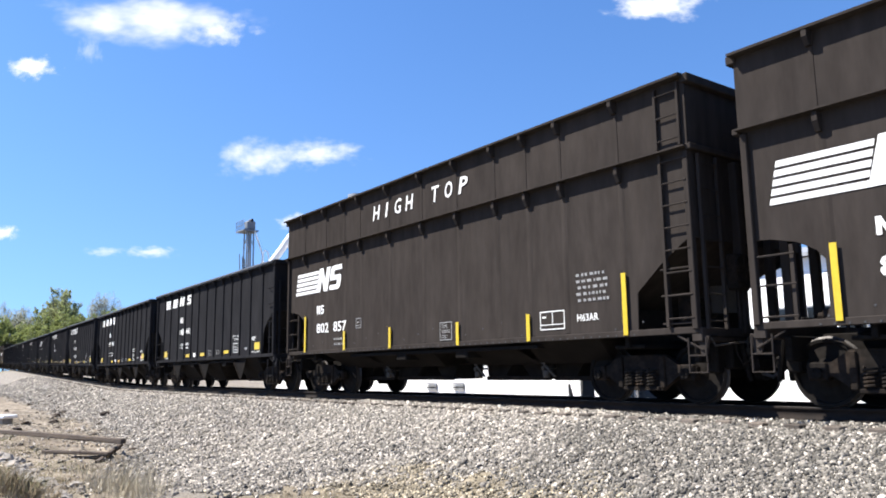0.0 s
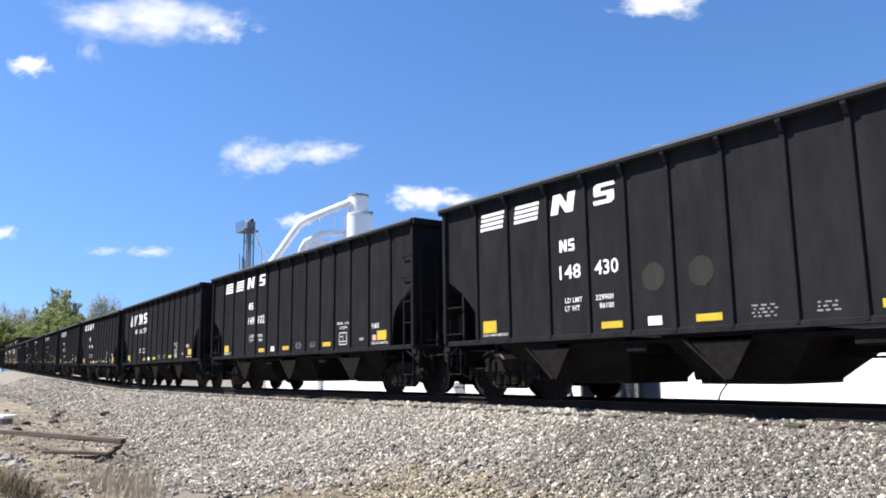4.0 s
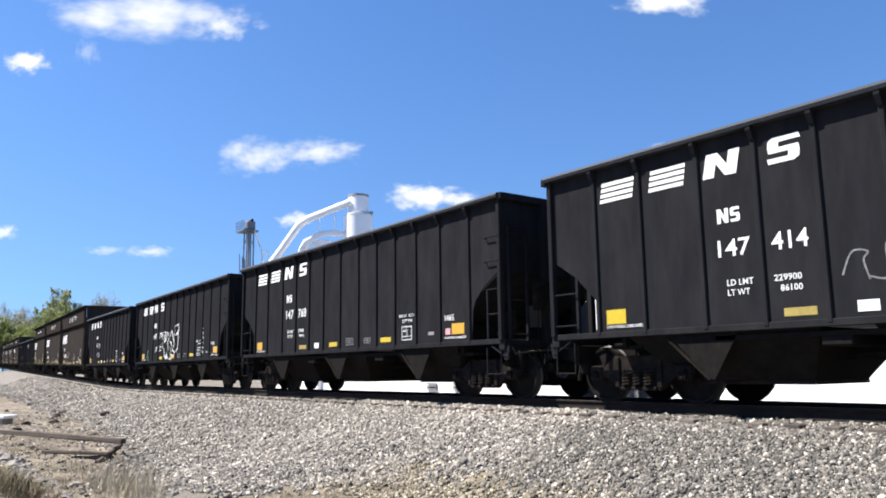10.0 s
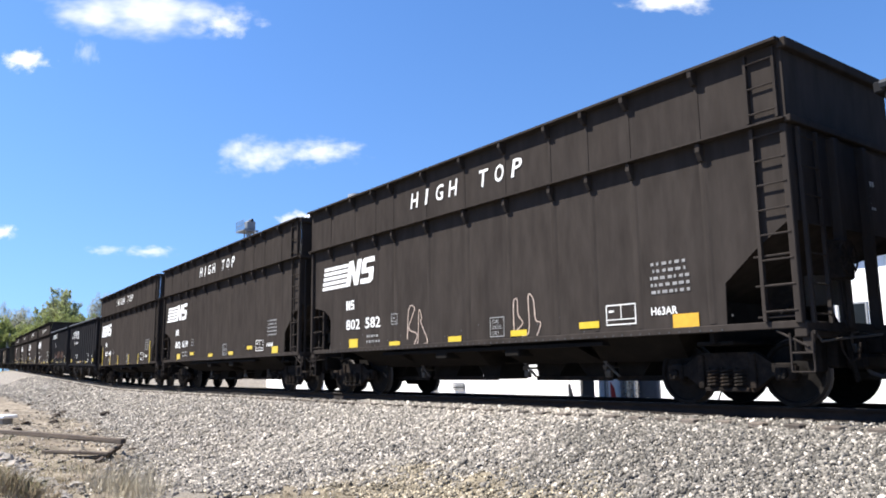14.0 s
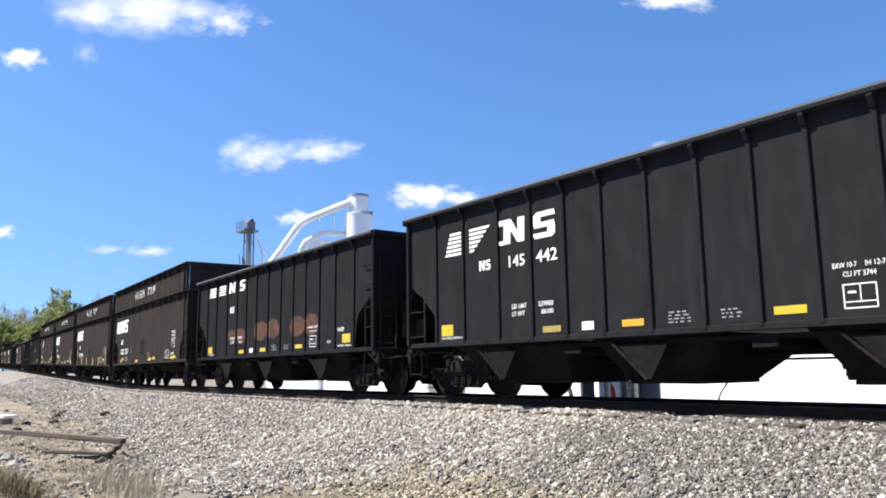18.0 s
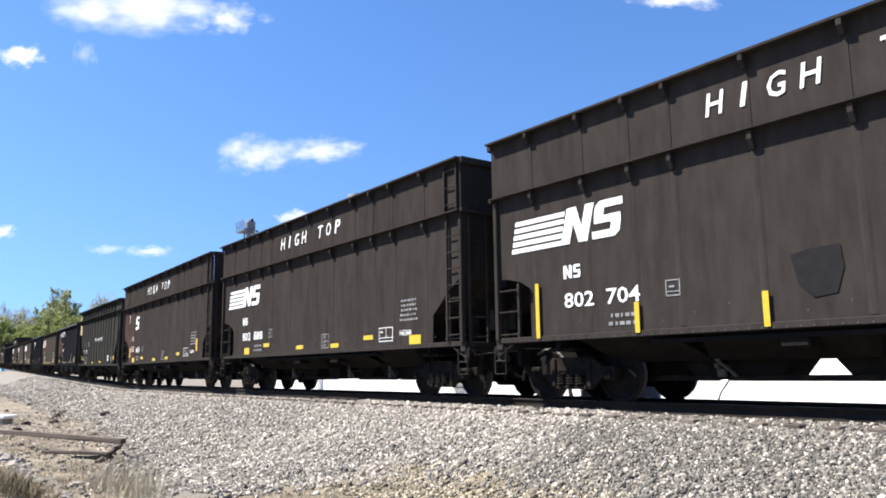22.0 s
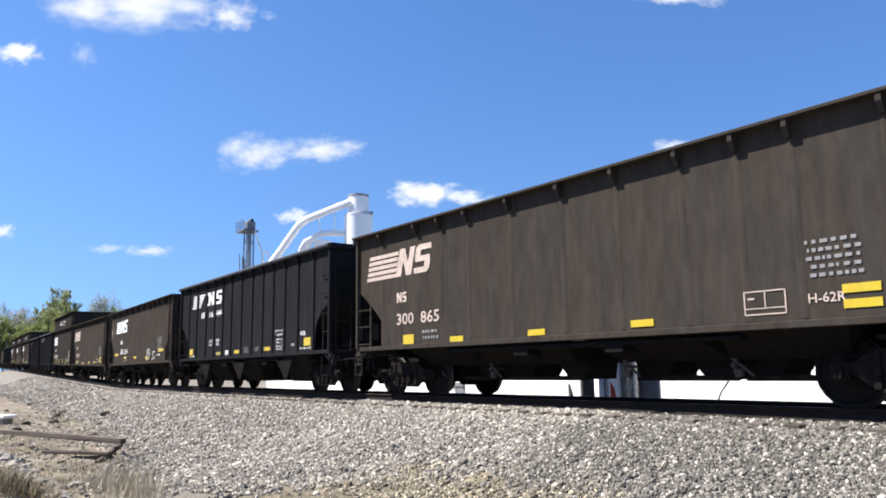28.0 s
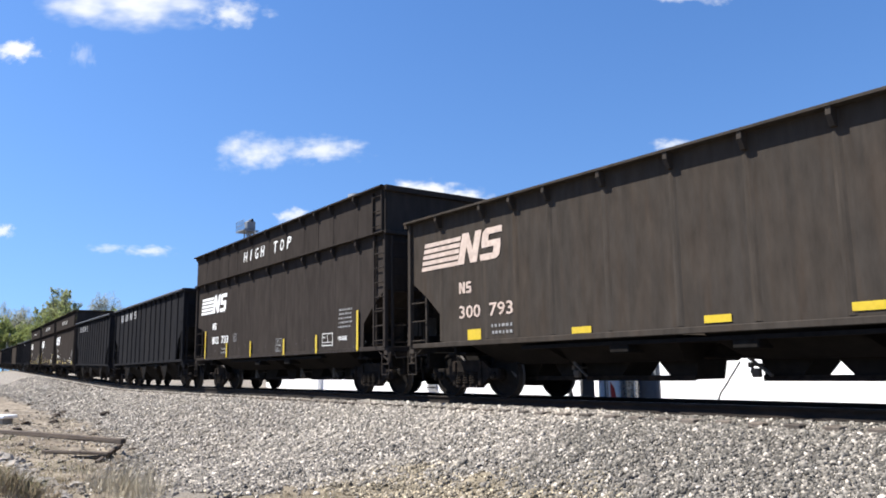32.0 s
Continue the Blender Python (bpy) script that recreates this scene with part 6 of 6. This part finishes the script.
def lattice_tower():
    root = tagged(new("elevator_tower"), "grey steel lattice elevator tower with a head platform", "tower")
    dep = 78.0
    s = dep / 1350.0
    b = place(440, 440, dep)
    z1 = place(440, 388, dep).z
    zp = place(440, 409, dep).z
    h = 7.5 * s
    for sx in (-1, 1):
        for sy in (-1, 1):
            bm = bmesh.new()
            rod(bm, (b.x + sx * h, b.y + sy * h, -1.3), (b.x + sx * h * 0.8, b.y + sy * h * 0.8, zp), 0.075, 6)
            part("leg", bm, TOWER_METAL, root)
    z = 0.0
    while z < zp - 1:
        for k, (ax, ay, bx, by) in enumerate(((-1, -1, 1, -1), (1, -1, 1, 1), (1, 1, -1, 1), (-1, 1, -1, -1))):
            bm = bmesh.new()
            rod(bm, (b.x + ax * h, b.y + ay * h, z), (b.x + bx * h, b.y + by * h, z + 0.9), 0.03, 5)
            part("brace", bm, TOWER_METAL, root)
        z += 3.3
    bm = bmesh.new()
    rod(bm, (b.x + 0.02, b.y, -1.3), (b.x + 0.02, b.y, z1 - 0.5), 0.1, 8)
    part("leg_casing", bm, TOWER_METAL, root)
    bm = bmesh.new()
    box(bm, b.x - 1.25, b.x + 0.75, b.y - 0.9, b.y + 0.7, zp - 0.08, zp + 0.06)
    part("platform", bm, TOWER_METAL, root)
    bm = bmesh.new()
    box(bm, b.x - 0.2, b.x + 0.6, b.y - 0.45, b.y + 0.45, zp + 0.12, z1 - 0.2, bevel=0.1)
    part("head_box", bm, TOWER_METAL, root)
    bm = bmesh.new()
    rod(bm, (b.x - 0.5, b.y - 0.2, z1 - 0.32), (b.x + 0.55, b.y + 0.1, z1 - 0.1), 0.17, 10)
    part("motor", bm, DARK_METAL, root, "dark drive motor")
    for x in np.arange(-1.2, 0.8, 0.38):
        bm = bmesh.new()
        rod(bm, (b.x + x, b.y - 0.88, zp), (b.x + x, b.y - 0.88, zp + 1.0), 0.03, 4)
        part("rail_post", bm, TOWER_METAL, root)
    for k in (0.5, 1.0):
        bm = bmesh.new()
        rod(bm, (b.x - 1.24, b.y - 0.88, zp + k), (b.x + 0.74, b.y - 0.88, zp + k), 0.03, 4)
        part("guard_rail", bm, TOWER_METAL, root)
    bm = bmesh.new()
    pipe(bm, [place(451, 410, dep), place(458, 430, dep), place(465, 452, dep), place(466, 475, dep)], 0.09, 6)
    part("spout", bm, WHITE_METAL, root, "white grain spout")
    bm = bmesh.new()
    pipe(bm, [place(463, 470, dep), place(465, 450, dep), place(469, 443, dep), place(474, 446, dep), place(476, 460, dep), place(476, 480, dep)], 0.07, 6)
    part("vent_hoop", bm, WHITE_METAL, root, "white bent vent pipe")
    for px in (424, 429, 433):
        bm = bmesh.new()
        rod(bm, place(px, 450 + (px - 424), dep), place(px, 500, dep), 0.05, 4)
        part("mast", bm, TOWER_METAL, root)


dust_collector()
lattice_tower()


# ---- trees far along the line ----
def leaves(bm_v, bm_f, c, r, n, size, g):
    p = g.normal(size=(n, 3))
    p /= np.linalg.norm(p, axis=1)[:, None]
    p *= (r * g.uniform(0.3, 1.0, (n, 1)) ** 0.6) * np.array([0.8, 0.8, 1.35])
    p += np.array(c)
    a = g.normal(size=(n, 3))
    a /= np.linalg.norm(a, axis=1)[:, None]
    b = np.cross(a, g.normal(size=(n, 3)))
    b /= np.linalg.norm(b, axis=1)[:, None]
    s = size * g.uniform(0.5, 1.3, (n, 1))
    k = sum(len(v) for v in bm_v)
    bm_v.append(np.stack([p - a * s, p - b * s * 0.6, p + a * s, p + b * s * 0.6], 1).reshape(-1, 3))
    bm_f.append(k + np.arange(n * 4).reshape(n, 4))


def tree(px, top, depth, width, mat, seed, density=1.0, bare=False, label="green spring tree with a tall leafy crown"):
    """A tree whose top shows in the given direction, width metres wide."""
    g = np.random.default_rng(seed)
    r = random.Random(seed)
    far = 1.65 if px < 72 else 1.0
    depth, width = depth * far, width * far
    tp = place(px, top, depth)
    base = Vector((tp.x, tp.y, ground_z(tp.x, tp.y) - 0.2))
    h = tp.z - base.z
    root = tagged(new("tree"), label, "tree")
    bm = bmesh.new()
    tips = []
    trunk_top = base + Vector((r.uniform(-0.3, 0.3), r.uniform(-0.3, 0.3), h * 0.6))
    rod(bm, base, base + Vector((0, 0, h * 0.3)), h * 0.022, 8, h * 0.017)
    rod(bm, base + Vector((0, 0, h * 0.3)), trunk_top, h * 0.017, 7, h * 0.008)
    part("trunk", bm, BARK, root)
    bm = bmesh.new()
    nl = 30 if bare else 24
    for k in range(nl):
        z0 = h * r.uniform(0.22, 0.6)
        a = base + Vector((0, 0, z0))
        ang = r.uniform(0, 2 * math.pi)
        reach = width / 2 * r.uniform(0.45, 1.0)
        up = h * r.uniform(0.12, 0.40)
        z = min(z0 + up, h * 0.97)
        if k == 0:
            reach, z = 0.2, h * 0.95
        b = base + Vector((math.cos(ang) * reach, math.sin(ang) * reach, z))
        rod(bm, a, b, h * 0.008, 5, h * 0.002)
        tips.append((b, width))
        for q in range(6 if bare else 5):
            c = a.lerp(b, r.uniform(0.4, 0.9))
            d = c + Vector((r.uniform(-1, 1), r.uniform(-1, 1), r.uniform(0.3, 1.4))) * width * (0.14 if bare else 0.10)
            rod(bm, c, d, h * 0.003, 4, h * 0.001)
            tips.append((d, width))
    part("branchwork", bm, BARK, root)
    vs, fs = [], []
    for b, w in tips:
        n = int((40 if bare else 26) * density)
        leaves(vs, fs, b, w * (r.uniform(0.06, 0.11) if bare else r.uniform(0.05, 0.12)), n, (0.12 if bare else 0.21) * far, g)
    ob = new("crown", arrays("crown", np.concatenate(vs), np.concatenate(fs), mat))
    ob.parent = root
    return root


tree(102, 506, 165, 6.5, LEAF, 1, 1.1)
tree(123, 510, 166, 6.0, LEAF, 2, 1.1)
tree(110, 520, 163, 7.5, LEAF, 12, 1.0)
tree(82, 530, 168, 5.0, LEAF, 4, 0.8)
tree(136, 540, 164, 4.5, LEAF, 3, 0.7)
tree(190, 522, 190, 12.0, LEAF_PALE, 5, 1.0, True, "budding tree with thin pale branches")
tree(210, 536, 188, 7.0, LEAF_PALE, 6, 0.9, True, "budding tree with thin pale branches")
tree(28, 543, 185, 9.0, LEAF_PALE, 7, 1.0, True, "budding tree with thin pale branches")
tree(52, 542, 182, 8.0, LEAF_PALE, 8, 1.0, True, "budding tree with thin pale branches")
tree(-40, 540, 175, 12.0, LEAF, 10, 1.0)
tree(-110, 530, 180, 14.0, LEAF, 11, 1.0)
for k, (px, top, dep, w) in enumerate(((12, 566, 150, 9), (42, 574, 148, 8), (66, 578, 146, 8), (85, 558, 150, 9), (112, 552, 152, 10), (136, 562, 155, 9), (160, 558, 160, 9),
                                       (184, 554, 165, 9), (215, 558, 172, 9), (-15, 562, 150, 10), (258, 575, 180, 10), (300, 585, 190, 12), (350, 592, 200, 12))):
    tree(px, top, dep, w, LEAF_DEEP, 40 + k, 1.5, False, "fresh yellow-green shrub at the wood's edge")
# a bleached dead tree before the wood
root = tagged(new("dead_tree"), "small bleached dead tree with a forked top", "tree")
P0 = place(13, 624, 240)
bm = bmesh.new()
rod(bm, (P0.x, P0.y, ground_z(P0.x, P0.y) - 0.2), place(13, 604, 240), 0.24, 7, 0.18)
part("trunk", bm, CONCRETE, root)
bm = bmesh.new()
rod(bm, place(13, 604, 240), place(8, 595, 240), 0.17, 6, 0.1)
rod(bm, place(13, 604, 240), place(17, 590, 240), 0.17, 6, 0.08)
rod(bm, place(15.5, 596, 240), place(20, 592, 240), 0.1, 5, 0.06)
part("fork", bm, CONCRETE, root)

# ---- left foreground: old ties, culvert block, dry grass, rubble ----
def old_tie(ax, ay, az, bx, by, bz, w=0.2, label="old weathered railway tie lying on the bank", wood=OLD_WOOD):
    a, b = Vector((ax, ay, az)), Vector((bx, by, bz))
    bm = bmesh.new()
    L = (b - a).length
    box(bm, -L / 2, L / 2, -w * 0.55, w * 0.55, -w * 0.45, w * 0.45, bevel=0.015)
    bmesh.ops.subdivide_edges(bm, edges=bm.edges[:], cuts=2)
    for v in bm.verts:
        v.co += Vector((noise.noise(v.co * 3.1), noise.noise(v.co * 4.3 + Vector((5, 0, 0))), noise.noise(v.co * 3.7 + Vector((0, 9, 0))))) * 0.012
    ob = tagged(new("old_tie", mesh_of("old_tie", bm, wood)), label, "railway tie", group="discarded ties")
    ob.matrix_world = Matrix.Translation((a + b) / 2) @ (b - a).to_track_quat("X", "Z").to_matrix().to_4x4()
    return ob


P1, P2 = place(2, 764, 18.5), place(219, 781, 15.7)
old_tie(P1.x, P1.y, P1.z, P2.x, P2.y, P2.z, 0.115)
P1, P2 = place(76, 800, 15.9), place(194, 803, 15.2)
old_tie(P1.x, P1.y, P1.z, P2.x, P2.y, P2.z, 0.08, "thin weathered plank lying on the bank")
P1, P2 = place(132, 810, 15.6), place(188, 809, 15.3)
old_tie(P1.x, P1.y, P1.z, P2.x, P2.y, P2.z, 0.07, "thin weathered plank lying on the bank")
# a dark bar added as the shadow beneath the ties
P1, P2 = place(172, 819, 14.9), place(214, 788, 16.3)
old_tie(P1.x, P1.y, P1.z, P2.x, P2.y, P2.z, 0.09, "dark bar under the other ties, added as their shadow", CLOD_AND_SHADE)

root = tagged(new("culvert_block"), "pale concrete culvert headwall with a white cap slab", "culvert")
q = place(-12, 752, 27.0)
bm = bmesh.new()
box(bm, -1.6, 0.62, -0.25, 0.25, -0.5, 0.22, bevel=0.03)
part("wall", bm, RUBBLE, root)
bm = bmesh.new()
box(bm, -1.7, 0.72, -0.32, 0.32, 0.22, 0.34, bevel=0.03)
part("cap", bm, WHITE_METAL, root, "white cap slab")
root.matrix_world = pose(q.x, q.y, q.z, 0, 0, 38)


def blades(name, label, spots, mat, seed, lean=0.35):
    g = np.random.default_rng(seed)
    vs, fs = [], []
    k = 0
    for cx, cy, r, n, h in spots:
        x = cx + g.normal(0, r, n)
        y = cy + g.normal(0, r, n)
        z = np.array([ground_z(a, b) for a, b in zip(x, y)])
        hh = h * g.uniform(0.4, 1.15, n)
        dx, dy = g.normal(0, lean, n) * hh, g.normal(0, lean, n) * hh
        ang = g.uniform(0, math.pi, n)
        w = 0.004
        p = np.stack([np.stack([x - w * np.cos(ang), y - w * np.sin(ang), z - 0.02], 1), np.stack([x + w * np.cos(ang), y + w * np.sin(ang), z - 0.02], 1),
                      np.stack([x + dx + 0.002, y + dy, z + hh], 1), np.stack([x + dx - 0.002, y + dy, z + hh], 1)], 1)
        vs.append(p.reshape(-1, 3))
        fs.append(k + np.arange(n * 4).reshape(n, 4))
        k += n * 4
    return tagged(new(name, arrays(name, np.concatenate(vs), np.concatenate(fs), mat)), label, "grass", kind="stuff")


def on_ground(px, py):
    """Where the view's ray meets the ground."""
    m = place(px, py, 1.0) - EYE
    d = 5.0
    while d < 200 and EYE.z + m.z * d > ground_z(EYE.x + m.x * d, EYE.y + m.y * d):
        d += 0.05
    return EYE + m * d


spots = []
for px, py, r, n, h in ((200, 872, 0.2, 170, 0.46), (225, 876, 0.2, 190, 0.5), (248, 880, 0.18, 150, 0.42), (180, 868, 0.16, 110, 0.36), (268, 884, 0.16, 60, 0.3)):
    p = on_ground(px, py)
    spots.append((p.x, p.y, r, n, h))
blades("reeds", "upright grey-brown dead reeds on the bank", spots, REED, 3, 0.3)
spots = []
for px, py, r, n, h in ((30, 868, 0.2, 160, 0.22), (90, 874, 0.2, 120, 0.2), (60, 840, 0.35, 200, 0.12), (130, 850, 0.3, 160, 0.12), (20, 800, 0.4, 200, 0.14), (100, 790, 0.4, 160, 0.08), (35, 878, 0.16, 260, 0.24), (12, 872, 0.16, 220, 0.26), (75, 884, 0.14, 160, 0.2),
                        (20, 700, 0.6, 220, 0.1), (60, 712, 0.5, 200, 0.09), (15, 745, 0.5, 240, 0.12), (130, 722, 0.4, 160, 0.07), (110, 772, 0.35, 160, 0.09), (60, 780, 0.35, 200, 0.1), (150, 790, 0.3, 130, 0.07), (150, 830, 0.25, 140, 0.09), (115, 855, 0.25, 160, 0.1), (560, 880, 0.5, 260, 0.05), (660, 880, 0.45, 240, 0.05), (500, 884, 0.4, 160, 0.05)):
    p = on_ground(px, py)
    spots.append((p.x, p.y, r, n, h))
blades("dry_grass", "tufts of dry straw-coloured grass on the bank", spots, STRAW, 5, 0.5)
spots = []
for px, py, r, n, h in ((40, 866, 0.22, 260, 0.16), (60, 855, 0.25, 240, 0.12), (8, 690, 0.6, 160, 0.07), (8, 780, 0.35, 320, 0.14), (10, 862, 0.2, 260, 0.2), (48, 876, 0.16, 220, 0.16), (60, 800, 0.4, 320, 0.09), (90, 825, 0.35, 280, 0.08), (130, 835, 0.3, 200, 0.08), (600, 878, 0.35, 60, 0.05)):
    p = on_ground(px, py)
    spots.append((p.x, p.y, r, n, h))
blades("weeds", "low green weeds among the rubble", spots, WEED, 4, 0.6)
RND = random.Random(8)
CLODS = [(102, 738, 0.22), (112, 732, 0.16), (96, 748, 0.14), (186, 734, 0.17), (193, 730, 0.1), (45, 752, 0.16), (168, 770, 0.1), (178, 763, 0.09), (52, 718, 0.13),
         (88, 702, 0.11), (105, 696, 0.1), (35, 790, 0.1), (65, 866, 0.1), (50, 862, 0.12), (236, 797, 0.1), (30, 760, 0.12)]
LUMPS = [(8, 815, 0.12), (20, 826, 0.1), (34, 838, 0.13), (48, 850, 0.1), (64, 862, 0.12), (80, 870, 0.1), (26, 842, 0.08), (92, 880, 0.1), (136, 858, 0.09), (142, 870, 0.07),
         (110, 832, 0.07), (160, 722, 0.12), (140, 744, 0.1), (62, 764, 0.1), (120, 764, 0.08), (145, 757, 0.09)]
for k in range(64):
    a = RND.uniform(0, 1)
    LUMPS.append((2 + 112 * a + RND.uniform(-9, 9), 806 + 70 * a + RND.uniform(-8, 8), RND.uniform(0.04, 0.10)))
for k in range(26):
    CLODS.append((RND.uniform(5, 190), RND.uniform(700, 775), RND.uniform(0.03, 0.09)))
for k, (px, py, s) in enumerate(CLODS + LUMPS):
    p = on_ground(px, py)
    soil = k < len(CLODS)
    bm = bmesh.new()
    bmesh.ops.create_icosphere(bm, subdivisions=2, radius=s)
    for v in bm.verts:
        v.co += v.co.normalized() * s * 0.75 * noise.noise(v.co / s * 1.5 + Vector((k * 7, 0, 0)))
        v.co.x *= RND.uniform(1.2, 1.25)
        v.co.z *= 0.7
    ob = tagged(new("clod" if soil else "rock", mesh_of("clod" if soil else "rock", bm, CLOD_AND_SHADE if soil else RUBBLE)),
                "dark clod of soil on the bank" if soil else "rough pale lump of rubble half sunk in the soil", "soil clod" if soil else "rock", group="clods on the bank" if soil else "rubble on the bank")
    ob.matrix_world = pose(p.x, p.y, p.z, 0, 0, k * 50)


# ---- clouds: a few small fair-weather clouds, drifting slowly ----
def cloud_material(seed, soft, cover):
    m = bpy.data.materials.new("cloud_vapour")
    m.use_nodes = True
    n, l = m.node_tree.nodes, m.node_tree.links
    n.remove(n["Principled BSDF"])
    tc = n.new("ShaderNodeTexCoord")
    ln = n.new("ShaderNodeVectorMath")
    ln.operation = "LENGTH"
    l.new(tc.outputs["Object"], ln.inputs[0])
    mp = n.new("ShaderNodeMapping")
    mp.inputs["Location"].default_value = (seed * 3.1, seed * 1.7, 0)
    mp.inputs["Scale"].default_value = (2.3, 1.3, 1.0)
    l.new(tc.outputs["Object"], mp.inputs[0])
    nz = n.new("ShaderNodeTexNoise")
    nz.inputs["Scale"].default_value = 1.0
    nz.inputs["Detail"].default_value = 3.5
    nz.inputs["Roughness"].default_value = 0.55
    l.new(mp.outputs[0], nz.inputs["Vector"])
    sub = n.new("ShaderNodeMath")
    sub.operation = "MULTIPLY_ADD"
    l.new(nz.outputs[0], sub.inputs[0])
    sub.inputs[1].default_value = 1.5
    inv = n.new("ShaderNodeMath")
    inv.operation = "MULTIPLY"
    l.new(ln.outputs["Value"], inv.inputs[0])
    inv.inputs[1].default_value = -1.0
    l.new(inv.outputs[0], sub.inputs[2])
    rg = n.new("ShaderNodeMapRange")
    rg.interpolation_type = "SMOOTHSTEP"
    rg.inputs[1].default_value, rg.inputs[2].default_value = -0.12, -0.12 + soft
    rg.inputs[4].default_value = cover
    l.new(sub.outputs[0], rg.inputs[0])
    # the flat card glows in place of sunlight on the cloud
    em = n.new("ShaderNodeEmission")
    em.inputs["Color"].default_value = (0.93, 0.96, 1.0, 1)
    em.inputs["Strength"].default_value = 0.50
    tr = n.new("ShaderNodeBsdfTransparent")
    mx = n.new("ShaderNodeMixShader")
    l.new(rg.outputs[0], mx.inputs[0])
    l.new(tr.outputs[0], mx.inputs[1])
    l.new(em.outputs[0], mx.inputs[2])
    l.new(mx.outputs[0], n["Material Output"].inputs["Surface"])
    return m


CLOUDS = []


def cloud(a, b, rx, ry, seed, soft=0.5, cover=1.0):
    """A cloud seen at a at the start and at b at the end, rx by ry across, very far off."""
    dep = 2600.0 + 40.0 * len(CLOUDS)
    s = dep / 1350.0
    bm = bmesh.new()
    flat(bm, [(-1.3, -1.3), (1.3, -1.3), (1.3, 1.3), (-1.3, 1.3)], 0)
    for v in bm.verts:
        v.co = Vector((v.co.x, v.co.z, 0))
    ob = tagged(new("cloud", mesh_of("cloud", bm, cloud_material(seed, soft, cover))), "small bright white fair-weather cloud", "cloud", group="clouds", kind="structure")
    ob.scale = (rx * s, ry * s, 1)
    ob.visible_shadow = False
    CLOUDS.append((ob, place(*a, dep), place(*b, dep)))


cloud((262, 34), (228, 6), 228, 62, 1, 0.9)
cloud((385, 52), (408, 22), 80, 34, 2, 0.9, 0.9)
cloud((55, 120), (30, 90), 58, 26, 3, 0.7)
cloud((1165, 10), (1225, -20), 110, 36, 4, 0.7)
cloud((460, 280), (455, 270), 105, 42, 5, 1.0)
cloud((563, 270), (572, 264), 98, 30, 6, 0.9, 0.9)
cloud((745, 353), (748, 343), 80, 32, 7, 0.65)
cloud((810, 356), (825, 348), 60, 20, 14, 0.8, 0.9)
cloud((525, 392), (520, 382), 42, 18, 8, 0.7, 0.8)
cloud((268, 446), (265, 444), 56, 14, 9, 0.9, 0.75)
cloud((185, 446), (190, 440), 45, 12, 10, 0.9, 0.5)
cloud((8, 412), (2, 409), 34, 16, 11, 0.7, 0.85)
cloud((160, 90), (148, 98), 32, 28, 12, 1.0, 0.35)
cloud((1180, 268), (1185, 256), 46, 16, 13, 0.9, 0.7)


def drift():
    face = look(EYE, EYE + AIM, -0.74).to_3x3().to_4x4()
    for ob, a, b in CLOUDS:
        walk(ob, [(0.0, Matrix.Translation(a) @ face), (32.0, Matrix.Translation(b) @ face)])


motions()
